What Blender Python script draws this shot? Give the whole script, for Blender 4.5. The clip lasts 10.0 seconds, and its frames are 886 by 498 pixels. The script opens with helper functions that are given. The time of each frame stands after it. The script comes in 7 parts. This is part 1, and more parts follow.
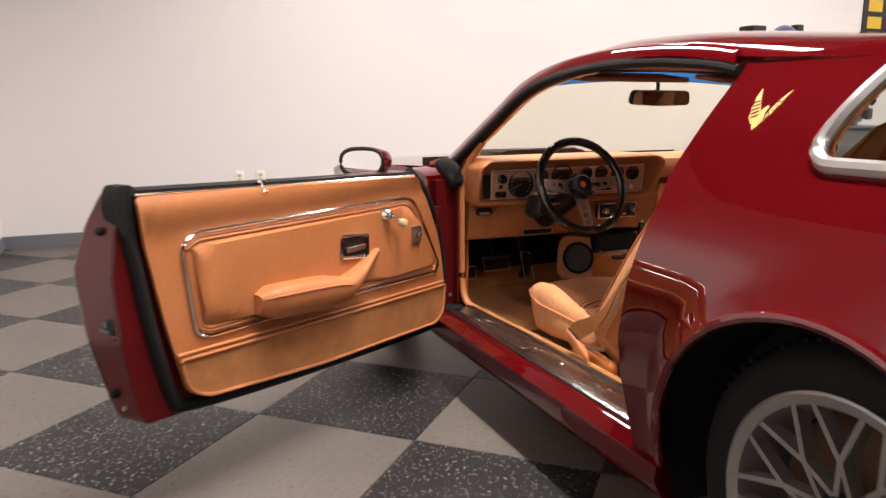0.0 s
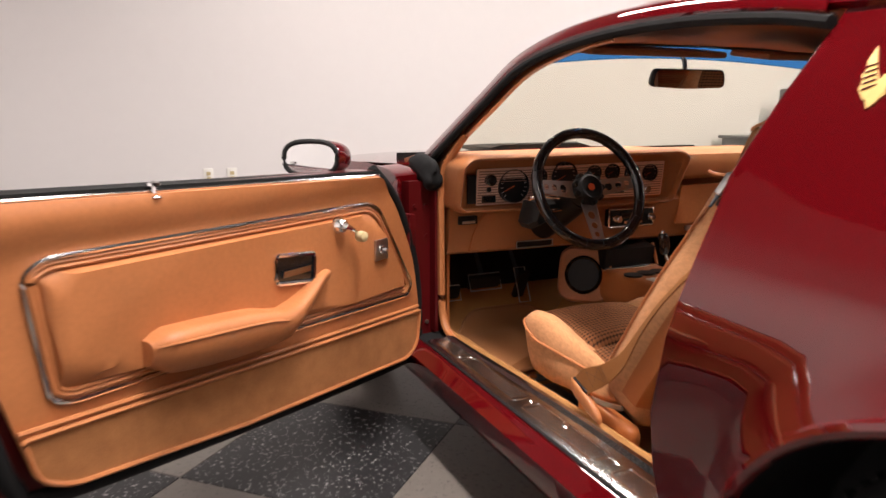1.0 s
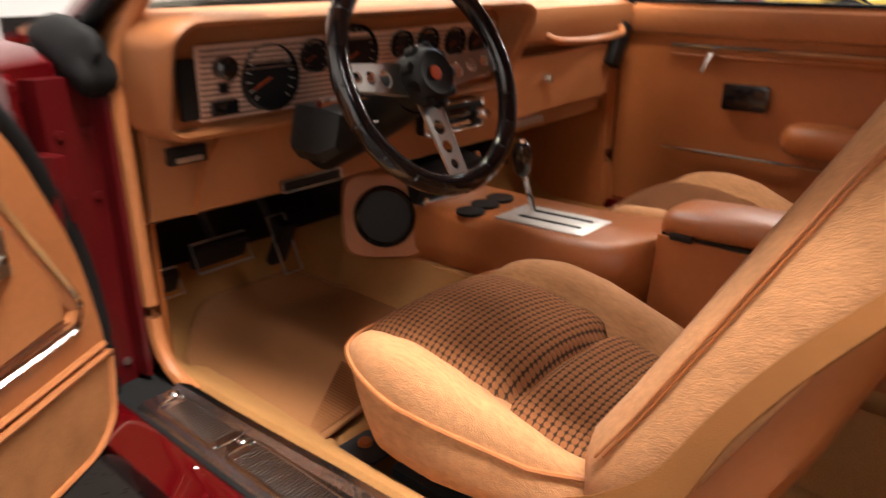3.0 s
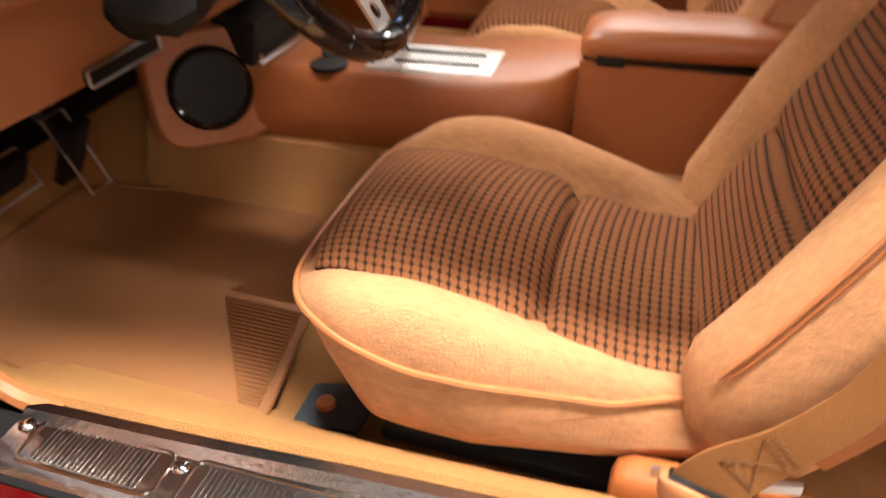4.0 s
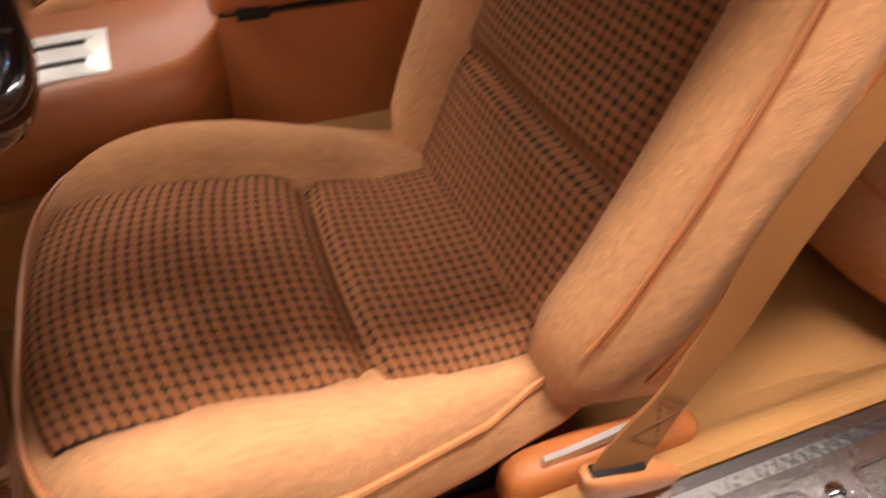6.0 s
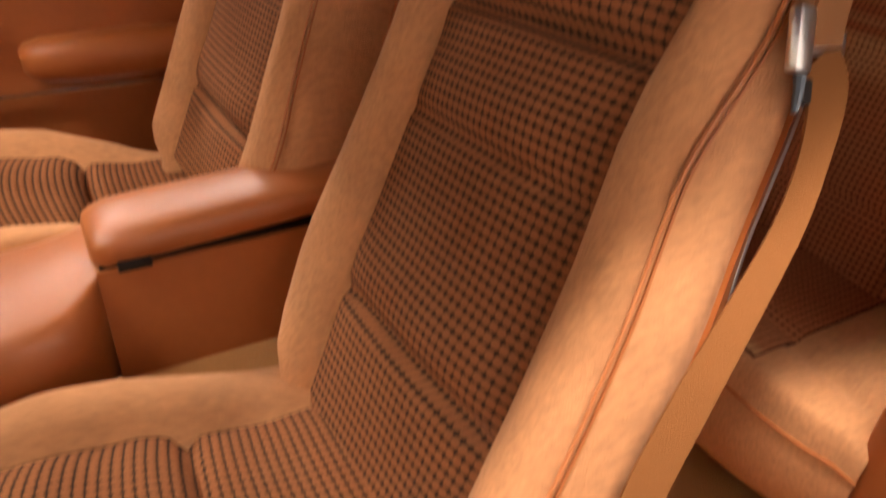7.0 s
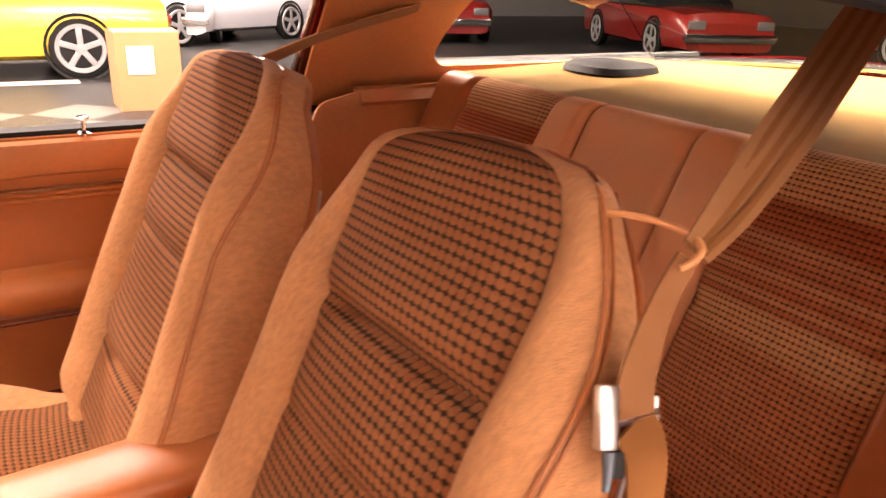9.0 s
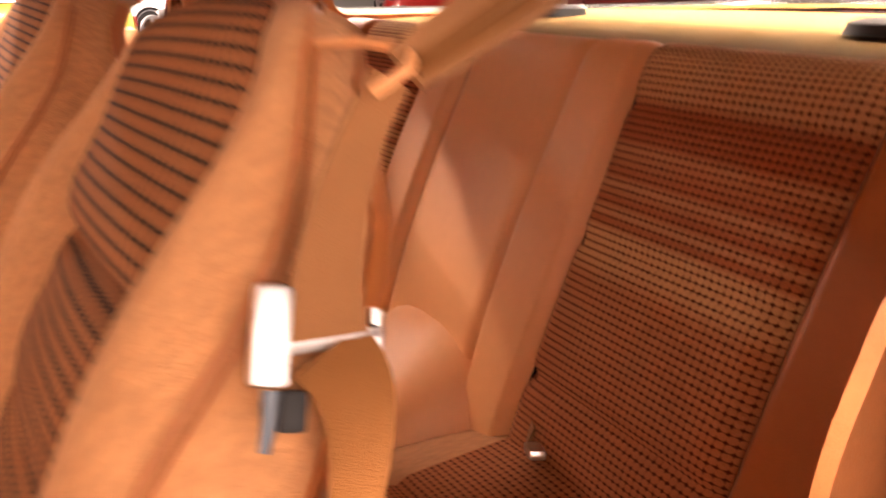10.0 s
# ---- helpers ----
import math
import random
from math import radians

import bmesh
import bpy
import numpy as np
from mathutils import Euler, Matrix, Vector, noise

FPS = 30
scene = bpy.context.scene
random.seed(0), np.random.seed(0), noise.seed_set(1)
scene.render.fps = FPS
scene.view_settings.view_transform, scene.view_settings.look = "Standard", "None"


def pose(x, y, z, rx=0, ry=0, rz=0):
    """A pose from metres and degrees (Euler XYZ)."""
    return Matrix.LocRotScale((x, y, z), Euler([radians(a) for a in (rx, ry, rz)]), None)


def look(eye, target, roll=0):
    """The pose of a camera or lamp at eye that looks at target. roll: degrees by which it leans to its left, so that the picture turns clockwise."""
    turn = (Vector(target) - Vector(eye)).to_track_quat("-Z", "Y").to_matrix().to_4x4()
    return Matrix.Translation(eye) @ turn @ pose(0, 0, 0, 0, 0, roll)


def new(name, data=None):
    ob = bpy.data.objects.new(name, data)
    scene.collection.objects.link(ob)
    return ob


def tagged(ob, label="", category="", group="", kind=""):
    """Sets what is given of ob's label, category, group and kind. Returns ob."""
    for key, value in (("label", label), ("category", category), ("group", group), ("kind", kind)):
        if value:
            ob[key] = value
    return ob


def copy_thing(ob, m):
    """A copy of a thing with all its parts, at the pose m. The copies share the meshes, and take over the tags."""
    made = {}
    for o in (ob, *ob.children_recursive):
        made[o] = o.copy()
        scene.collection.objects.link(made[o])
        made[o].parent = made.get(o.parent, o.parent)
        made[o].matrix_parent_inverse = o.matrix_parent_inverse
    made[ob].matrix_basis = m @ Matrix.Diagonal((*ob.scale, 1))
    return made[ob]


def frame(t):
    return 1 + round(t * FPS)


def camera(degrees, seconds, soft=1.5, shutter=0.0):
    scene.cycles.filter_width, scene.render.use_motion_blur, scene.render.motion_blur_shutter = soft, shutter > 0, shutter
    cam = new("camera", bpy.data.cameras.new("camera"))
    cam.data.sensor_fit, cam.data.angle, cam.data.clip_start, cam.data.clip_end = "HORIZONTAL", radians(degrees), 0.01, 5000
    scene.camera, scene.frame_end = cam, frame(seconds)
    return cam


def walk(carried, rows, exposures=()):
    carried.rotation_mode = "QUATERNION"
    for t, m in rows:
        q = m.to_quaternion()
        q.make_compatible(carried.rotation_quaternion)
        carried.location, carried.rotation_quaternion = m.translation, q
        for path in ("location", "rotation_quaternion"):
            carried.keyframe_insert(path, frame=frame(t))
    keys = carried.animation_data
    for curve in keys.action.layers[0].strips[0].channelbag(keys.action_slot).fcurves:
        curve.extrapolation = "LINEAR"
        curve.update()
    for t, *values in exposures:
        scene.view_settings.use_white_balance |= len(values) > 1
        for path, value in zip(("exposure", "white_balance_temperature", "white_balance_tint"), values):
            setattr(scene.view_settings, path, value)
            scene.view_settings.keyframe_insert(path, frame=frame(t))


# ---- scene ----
cam = camera(62.7, 10.0, shutter=0.65)
EXPOSURE = [(0, -0.95, 6350, 15), (1.5, -1.06, 6250, 13), (2.5, -0.95, 6350, 10), (4.0, -0.2, 6200, 8), (5.0, -0.69, 5700, 6), (6.5, -0.89, 6900, 17), (7.0, -0.40, 7000, 19), (7.5, 0.1, 7000, 19), (8.5, 0.76, 7150, 24), (10.0, 0.80, 7700, 30)]
PATH = [
    (0, (-1.944, 0.262, 1.076), (-1.177, 2.07, 0.698), -0.2),
    (0.5, (-1.793, 0.497, 1.057), (-1.024, 2.304, 0.674), -0.1),
    (1, (-1.655, 0.743, 1.034), (-0.885, 2.548, 0.649), -0.1),
    (1.5, (-1.516, 1.004, 0.995), (-0.686, 2.78, 0.602), -0.2),
    (2, (-1.385, 1.267, 0.976), (-0.436, 2.965, 0.51), 0.1),
    (2.5, (-1.304, 1.549, 0.954), (-0.14, 3.07, 0.375), 0.2),
    (2.7, (-1.282, 1.651, 0.951), (-0.018, 3.068, 0.324), 0.2),
    (3.8, (-1.164, 2.156, 0.912), (0.414, 2.785, -0.144), -0.4),
    (4, (-1.143, 2.217, 0.91), (0.412, 2.701, -0.25), -0.5),
    (4.5, (-1.064, 2.332, 0.901), (0.388, 2.54, -0.459), -1.5),
    (5, (-0.984, 2.388, 0.893), (0.378, 2.388, -0.571), -2.3),
    (5.2, (-0.97, 2.39, 0.894), (0.386, 2.303, -0.574), -2.3),
    (6.3, (-0.933, 2.378, 0.956), (0.403, 1.687, -0.362), 3.4),
    (6.5, (-0.928, 2.364, 0.977), (0.433, 1.611, -0.28), 3.2),
    (7, (-0.914, 2.333, 1.024), (0.555, 1.485, -0.036), 2.5),
    (7.5, (-0.908, 2.309, 1.087), (0.634, 1.422, 0.172), 1.9),
    (8, (-0.906, 2.29, 1.144), (0.668, 1.355, 0.338), 2.1),
    (8.5, (-0.905, 2.249, 1.181), (0.688, 1.298, 0.434), 1.8),
    (9, (-0.905, 2.189, 1.179), (0.699, 1.217, 0.485), 1.8),
    (9.5, (-0.907, 2.064, 1.128), (0.706, 1.103, 0.44), 1.2),
    (10, (-0.877, 1.936, 1.034), (0.727, 0.954, 0.355), 0.1),
]
walk(cam, [(t, look(eye, target, roll)) for t, eye, target, roll in PATH], EXPOSURE)
# ---- world, light, exposure ----
world = bpy.data.worlds.new("showroom_world")
world.use_nodes = True
world.node_tree.nodes["Background"].inputs[0].default_value = (1.0, 0.93, 0.86, 1)
world.node_tree.nodes["Background"].inputs[1].default_value = 0.02
scene.world = world
CEIL, LAMP_Z = 5.0, 4.2


def lamp_area(name, x, y, z, sx, sy, watts, colour=(1.0, 0.90, 0.80), turn=(0, 0, 0), spread=180):
    d = bpy.data.lights.new(name, "AREA")
    d.shape, d.size, d.size_y, d.energy, d.color, d.spread = "RECTANGLE", sx, sy, watts, colour, radians(spread)
    ob = new(name, d)
    ob.matrix_world = pose(x, y, z, *turn)
    return ob


# tube lights under the ceiling: rows across the showroom
TUBES = [(-1.5, -1.8, 80), (-0.86, 1.4, 400), (-0.2, 4.9, 150), (1.4, -1.2, 110), (1.4, 1.9, 60), (1.9, 5.1, 140), (4.6, 0.4, 480), (4.6, 3.6, 460), (10.5, 0.4, 500), (10.5, 4.6, 700), (1.5, -7.0, 90), (6.0, -7.0, 60), (12.0, -3.0, 120)]
for tx, ty, watts in TUBES:
    lamp_area("ceiling_lamp", tx, ty, LAMP_Z - 0.16, 0.25, 2.2, watts, spread=142 if -1 < tx < 0 else 180)


# ---- materials ----
def mat(name, colour, rough=0.5, metal=0.0, coat=0.0, sheen=0.0, spec=0.5, scale=0.0, amount=0.0, bump=0.0, bscale=200.0, second=None, coords="Object", emit=0.0, coat_rough=0.03, streak=None):
    """Principled material; noise of two scales varies the colour, fine noise gives relief."""
    m = bpy.data.materials.new(name)
    m.use_nodes = True
    nt = m.node_tree
    b = nt.nodes["Principled BSDF"]
    b.inputs["Base Color"].default_value = (*colour, 1)
    b.inputs["Roughness"].default_value, b.inputs["Metallic"].default_value = rough, metal
    b.inputs["Coat Weight"].default_value, b.inputs["Coat Roughness"].default_value = coat, coat_rough
    b.inputs["Sheen Weight"].default_value = sheen
    b.inputs["Specular IOR Level"].default_value = spec
    tc = nt.nodes.new("ShaderNodeTexCoord")
    if scale:
        n1, n2 = nt.nodes.new("ShaderNodeTexNoise"), nt.nodes.new("ShaderNodeTexNoise")
        n1.inputs["Scale"].default_value, n2.inputs["Scale"].default_value = scale, scale * 14
        n1.inputs["Detail"].default_value = 5
        add = nt.nodes.new("ShaderNodeMath")
        add.operation = "MULTIPLY_ADD"
        add.inputs[1].default_value, add.inputs[2].default_value = 0.6, 0.2
        mix = nt.nodes.new("ShaderNodeMath")
        mix.operation = "ADD"
        half = nt.nodes.new("ShaderNodeMath")
        half.operation = "MULTIPLY"
        half.inputs[1].default_value = 0.4
        ramp = nt.nodes.new("ShaderNodeMix")
        ramp.data_type = "RGBA"
        dark = second or tuple(c * (1 - amount) for c in colour)
        ramp.inputs["A"].default_value = (*dark, 1)
        ramp.inputs["B"].default_value = (*[min(1, c * (1 + amount * 0.5)) for c in colour], 1)
        for n in (n1, n2):
            nt.links.new(tc.outputs[coords], n.inputs["Vector"])
        nt.links.new(n1.outputs["Fac"], add.inputs[0])
        nt.links.new(n2.outputs["Fac"], half.inputs[0])
        nt.links.new(add.outputs[0], mix.inputs[0])
        nt.links.new(half.outputs[0], mix.inputs[1])
        nt.links.new(mix.outputs[0], ramp.inputs["Factor"])
        nt.links.new(ramp.outputs["Result"], b.inputs["Base Color"])
    if bump:
        n3, bp = nt.nodes.new("ShaderNodeTexNoise"), nt.nodes.new("ShaderNodeBump")
        n3.inputs["Scale"].default_value, n3.inputs["Detail"].default_value = bscale, 3
        bp.inputs["Strength"].default_value, bp.inputs["Distance"].default_value = bump, 0.002
        src = tc.outputs[coords]
        if streak:
            mp = nt.nodes.new("ShaderNodeMapping")
            mp.inputs["Scale"].default_value = streak
            nt.links.new(src, mp.inputs["Vector"])
            src = mp.outputs["Vector"]
            if scale:
                nt.links.new(src, n2.inputs["Vector"])
                n2.inputs["Detail"].default_value = 4
                half.inputs[1].default_value, add.inputs[2].default_value = 0.9, -0.05
        nt.links.new(src, n3.inputs["Vector"])
        nt.links.new(n3.outputs["Fac"], bp.inputs["Height"])
        nt.links.new(bp.outputs["Normal"], b.inputs["Normal"])
    if emit:
        b.inputs["Emission Color"].default_value, b.inputs["Emission Strength"].default_value = (*colour, 1), emit
    return m


def plaid(name, light, dark, stripe, pu=0.0114, pv=0.0114, stripes=(), near=0.70, far=1.10):
    """Woven check: round light tufts in a dark grid, laid out in metres by the UV map."""
    m = mat(name, light, rough=0.95, spec=0.1)
    nt = m.node_tree
    b = nt.nodes["Principled BSDF"]
    uv = nt.nodes.new("ShaderNodeTexCoord")
    sep = nt.nodes.new("ShaderNodeSeparateXYZ")
    nt.links.new(uv.outputs["UV"], sep.inputs[0])

    def math_node(op, a, b_=None, c=None):
        n = nt.nodes.new("ShaderNodeMath")
        n.operation = op
        for i, v in enumerate((a, b_, c)):
            if v is None:
                continue
            if hasattr(v, "is_linked"):
                nt.links.new(v, n.inputs[i])
            else:
                n.inputs[i].default_value = v
        return n.outputs[0]

    def cell(o, p):
        f = math_node("FRACT", math_node("DIVIDE", o, p))
        return math_node("ABSOLUTE", math_node("MULTIPLY_ADD", f, 2.0, -1.0))

    u, v = cell(sep.outputs[0], pu), cell(sep.outputs[1], pv)
    r = math_node("POWER", math_node("ADD", math_node("POWER", math_node("MULTIPLY", u, 0.88), 2.0), math_node("POWER", math_node("MULTIPLY", v, 1.04), 2.0)), 0.5)
    wob = nt.nodes.new("ShaderNodeTexNoise")
    wob.inputs["Scale"].default_value, wob.inputs["Detail"].default_value = 330, 3
    nt.links.new(uv.outputs["UV"], wob.inputs["Vector"])
    r = math_node("ADD", r, math_node("MULTIPLY_ADD", wob.outputs["Fac"], 0.6, -0.3))
    edge = nt.nodes.new("ShaderNodeMapRange")
    edge.interpolation_type = "SMOOTHSTEP"
    edge.inputs["From Min"].default_value, edge.inputs["From Max"].default_value = near, far
    nt.links.new(r, edge.inputs["Value"])
    fine = nt.nodes.new("ShaderNodeTexNoise")
    fine.inputs["Scale"].default_value, fine.inputs["Detail"].default_value = 900, 2
    nt.links.new(uv.outputs["UV"], fine.inputs["Vector"])
    broad = nt.nodes.new("ShaderNodeTexNoise")
    broad.inputs["Scale"].default_value = 9
    nt.links.new(uv.outputs["UV"], broad.inputs["Vector"])
    tint = nt.nodes.new("ShaderNodeMix")
    tint.data_type = "RGBA"
    tint.inputs["A"].default_value, tint.inputs["B"].default_value = (*light, 1), (*stripe, 1)
    if stripes:
        ramp = nt.nodes.new("ShaderNodeValToRGB")
        ramp.color_ramp.elements[0].position, ramp.color_ramp.elements[1].position = 0.0, 1.0
        for pos, k in stripes:
            e = ramp.color_ramp.elements.new(pos)
            e.color = (k, k, k, 1)
        ramp.color_ramp.elements[0].color, ramp.color_ramp.elements[-1].color = (0.25, 0.25, 0.25, 1), (0.8, 0.8, 0.8, 1)
        nt.links.new(sep.outputs[1], ramp.inputs["Fac"])
        nt.links.new(ramp.outputs["Color"], tint.inputs["Factor"])
    else:
        nt.links.new(broad.outputs["Fac"], tint.inputs["Factor"])
    mix = nt.nodes.new("ShaderNodeMix")
    mix.data_type = "RGBA"
    mix.inputs["B"].default_value = (*dark, 1)
    nt.links.new(tint.outputs["Result"], mix.inputs["A"])
    nt.links.new(edge.outputs[0], mix.inputs["Factor"])
    dim = nt.nodes.new("ShaderNodeMix")
    dim.data_type, dim.blend_type = "RGBA", "MULTIPLY"
    dim.inputs["Factor"].default_value = 0.5
    nt.links.new(mix.outputs["Result"], dim.inputs["A"])
    nt.links.new(fine.outputs["Fac"], dim.inputs["B"])
    nt.links.new(dim.outputs["Result"], b.inputs["Base Color"])
    bp = nt.nodes.new("ShaderNodeBump")
    bp.inputs["Strength"].default_value, bp.inputs["Distance"].default_value = 0.7, 0.0015
    inv = math_node("SUBTRACT", 1.0, r)
    nt.links.new(inv, bp.inputs["Height"])
    nt.links.new(bp.outputs["Normal"], b.inputs["Normal"])
    return m


PAINT = mat("red_paint", (0.078, 0.0015, 0.003), rough=0.5, metal=0.0, spec=0.0, coat=1.0, scale=3, amount=0.15)
PAINT.node_tree.nodes["Principled BSDF"].inputs["Coat IOR"].default_value = 1.75
JAMB = mat("red_jamb_paint", (0.075, 0.0020, 0.0032), rough=0.4, spec=0.3, coat=0.3, scale=9, amount=0.3)
VINYL = mat("tan_vinyl", (0.440, 0.163, 0.058), rough=0.42, spec=0.4, scale=7, amount=0.42, bump=0.25, bscale=700)
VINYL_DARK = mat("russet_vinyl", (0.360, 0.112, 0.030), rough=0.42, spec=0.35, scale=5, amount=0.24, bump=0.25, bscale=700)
REAR_VINYL = mat("light_tan_vinyl", (0.68, 0.315, 0.130), rough=0.45, scale=5, amount=0.14, bump=0.25, bscale=700)
PADDED = mat("tan_dash_pad", (0.385, 0.148, 0.053), rough=0.5, scale=6, amount=0.15, bump=0.3, bscale=500)
CLOTH = mat("tan_seat_cloth", (0.50, 0.242, 0.108), rough=0.9, spec=0.25, sheen=0.04, scale=13, amount=0.50, bump=0.7, bscale=800, streak=(1.6, 0.3, 0.6))
CARPET = mat("gold_carpet", (0.385, 0.19, 0.068), rough=1.0, spec=0.1, scale=14, amount=0.3, bump=1.0, bscale=420)
DOOR_CARPET = mat("tan_door_carpet", (0.36, 0.155, 0.060), rough=1.0, spec=0.1, scale=20, amount=0.66, bump=1.0, bscale=420)
MAT_RUBBER = mat("tan_rubber", (0.29, 0.125, 0.047), rough=0.6, spec=0.3, scale=8, amount=0.15, bump=0.2, bscale=600)
BRIGHT = mat("polished_steel", (0.66, 0.655, 0.65), rough=0.28, metal=1.0, scale=20, amount=0.06)
CHROME = mat("chrome", (0.78, 0.77, 0.76), rough=0.12, metal=1.0, scale=20, amount=0.08)
ALLOY = mat("brushed_alloy", (0.55, 0.54, 0.53), rough=0.32, metal=1.0, scale=30, amount=0.2, bump=0.1, bscale=900)
SCUFF = mat("scuffed_aluminium", (0.52, 0.50, 0.48), rough=0.20, metal=1.0, scale=24, amount=0.5, bump=0.3, bscale=120)
RUBBER = mat("black_rubber", (0.009, 0.009, 0.0095), rough=0.75, spec=0.2, scale=20, amount=0.3, bump=0.2)
GLOSS_BLACK = mat("gloss_black", (0.008, 0.008, 0.009), rough=0.12, coat=0.5)
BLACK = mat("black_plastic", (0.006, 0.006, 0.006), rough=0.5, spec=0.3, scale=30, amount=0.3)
TYRE = mat("tyre_rubber", (0.008, 0.0075, 0.0075), rough=0.85, spec=0.25, scale=16, amount=0.3, bump=0.3, bscale=120)
RIM_PAINT = mat("silver_wheel_paint", (0.27, 0.26, 0.25), rough=0.35, metal=0.6, scale=12, amount=0.12)
WEBBING_DARK = mat("brown_webbing", (0.215, 0.085, 0.024), rough=0.85, spec=0.2, scale=30, amount=0.15, bump=0.6, bscale=900)
WEBBING = mat("tan_webbing", (0.27, 0.12, 0.046), rough=0.8, spec=0.2, sheen=0.05, scale=30, amount=0.15, bump=0.6, bscale=900)
GOLD = mat("gold_decal", (0.62, 0.42, 0.14), rough=0.4, metal=0.4, scale=60, amount=0.3)
DRUM = mat("rusty_brown_drum", (0.07, 0.032, 0.014), rough=0.7, scale=20, amount=0.4)
DARK_STEEL = mat("dark_steel", (0.09, 0.11, 0.13), rough=0.4, metal=0.8, scale=20, amount=0.3)
HEADLINER = mat("brown_headliner", (0.27, 0.10, 0.04), rough=0.95, scale=10, amount=0.2, bump=0.4)
COPPER_TRIM = mat("engine_turned_trim", (0.95, 0.66, 0.54), rough=0.36, metal=0.35, scale=60, amount=0.25)
GLOSS_RUSSET = mat("glossy_russet_vinyl", (0.345, 0.108, 0.031), rough=0.36, spec=0.5, scale=5, amount=0.24, bump=0.2, bscale=700)
COPPER_DARK = mat("engine_turned_groove", (0.40, 0.23, 0.17), rough=0.4, metal=0.7, scale=60, amount=0.3)
GAUGE = mat("gauge_face", (0.008, 0.008, 0.009), rough=0.35, spec=0.25, coat=0.08, scale=40, amount=0.3)
GAUGE_MARK = mat("gauge_marks", (0.55, 0.50, 0.45), rough=0.5)
NEEDLE = mat("orange_needle", (0.55, 0.08, 0.02), rough=0.4)
IVORY = mat("ivory_plastic", (0.55, 0.45, 0.25), rough=0.3)
MIRROR = mat("mirror_glass", (0.85, 0.86, 0.87), rough=0.02, metal=1.0)
PLAID = plaid("tan_plaid", (0.42, 0.172, 0.072), (0.062, 0.034, 0.022), (0.33, 0.122, 0.048))
PLAID_REAR = plaid("rear_plaid", (0.46, 0.125, 0.048), (0.11, 0.028, 0.013), (0.76, 0.43, 0.20), pu=0.0086, pv=0.0086, near=0.74, far=1.18, stripes=((0.10, 0.2), (0.26, 0.35), (0.285, 0.9), (0.318, 0.9), (0.330, 0.05), (0.342, 0.6), (0.354, 0.05), (0.376, 0.5), (0.386, 0.05), (0.42, 0.4), (0.43, 0.0), (0.47, 0.0), (0.485, 0.6), (0.52, 0.85), (0.55, 0.95)))


def glass(name, tint, rough=0.0):
    m = bpy.data.materials.new(name)
    m.use_nodes = True
    b = m.node_tree.nodes["Principled BSDF"]
    b.inputs["Base Color"].default_value, b.inputs["Transmission Weight"].default_value = (*tint, 1), 1.0
    b.inputs["Roughness"].default_value, b.inputs["IOR"].default_value = rough, 1.02
    return m


SHELF = mat("gold_shelf_carpet", (0.23, 0.142, 0.050), rough=1.0, spec=0.1, scale=14, amount=0.2, bump=0.6, bscale=420)
GLASS = glass("clear_glass", (0.86, 0.89, 0.84))
GLASS_SHIELD = glass("faintly_tinted_windshield", (0.86, 0.85, 0.74))
GLASS_BLUE = glass("blue_band_glass", (0.05, 0.22, 0.55))
GLASS_DARK = glass("tinted_glass", (0.70, 0.73, 0.70))
WALL = mat("white_wall_paint", (0.735, 0.708, 0.705), rough=0.7, scale=0.8, amount=0.05, bump=0.12, bscale=120)
BASE_VINYL = mat("grey_base_vinyl", (0.14, 0.15, 0.17), rough=0.45, scale=4, amount=0.2)
CEILING = mat("ceiling_paint", (0.06, 0.058, 0.056), rough=0.9, scale=2, amount=0.1)
WHITE = mat("white_plastic", (0.8, 0.78, 0.74), rough=0.4)


def vct(name, base, fleck, rough):
    m = mat(name, base, rough=rough, spec=0.16, scale=3.0, amount=0.3)
    nt = m.node_tree
    b = nt.nodes["Principled BSDF"]
    src = b.inputs["Base Color"].links[0].from_socket
    tc = nt.nodes.new("ShaderNodeTexCoord")
    mp = nt.nodes.new("ShaderNodeMapping")
    mp.inputs["Scale"].default_value = (1.0, 2.2, 1.0)
    info = nt.nodes.new("ShaderNodeObjectInfo")
    nt.links.new(tc.outputs["Object"], mp.inputs["Vector"])
    nt.links.new(info.outputs["Random"], mp.inputs["Location"])
    vo = nt.nodes.new("ShaderNodeTexNoise")
    vo.inputs["Scale"].default_value, vo.inputs["Detail"].default_value = 62, 1.5
    nt.links.new(mp.outputs[0], vo.inputs["Vector"])
    mr = nt.nodes.new("ShaderNodeMapRange")
    mr.inputs["From Min"].default_value, mr.inputs["From Max"].default_value = 0.635, 0.67
    nt.links.new(vo.outputs["Fac"], mr.inputs["Value"])
    mx = nt.nodes.new("ShaderNodeMix")
    mx.data_type = "RGBA"
    mx.inputs["B"].default_value = (*fleck, 1)
    nt.links.new(src, mx.inputs["A"])
    nt.links.new(mr.outputs[0], mx.inputs["Factor"])
    nt.links.new(mx.outputs["Result"], b.inputs["Base Color"])
    return m


TILE_BLACK = vct("black_floor_tile", (0.017, 0.017, 0.018), (0.26, 0.26, 0.25), 0.36)
TILE_GREY = vct("grey_floor_tile", (0.125, 0.112, 0.101), (0.070, 0.062, 0.057), 0.36)
GROUT = mat("floor_joint", (0.05, 0.048, 0.045), rough=0.8, scale=8, amount=0.2)

# ---- mesh helpers ----
ORIGIN = {}


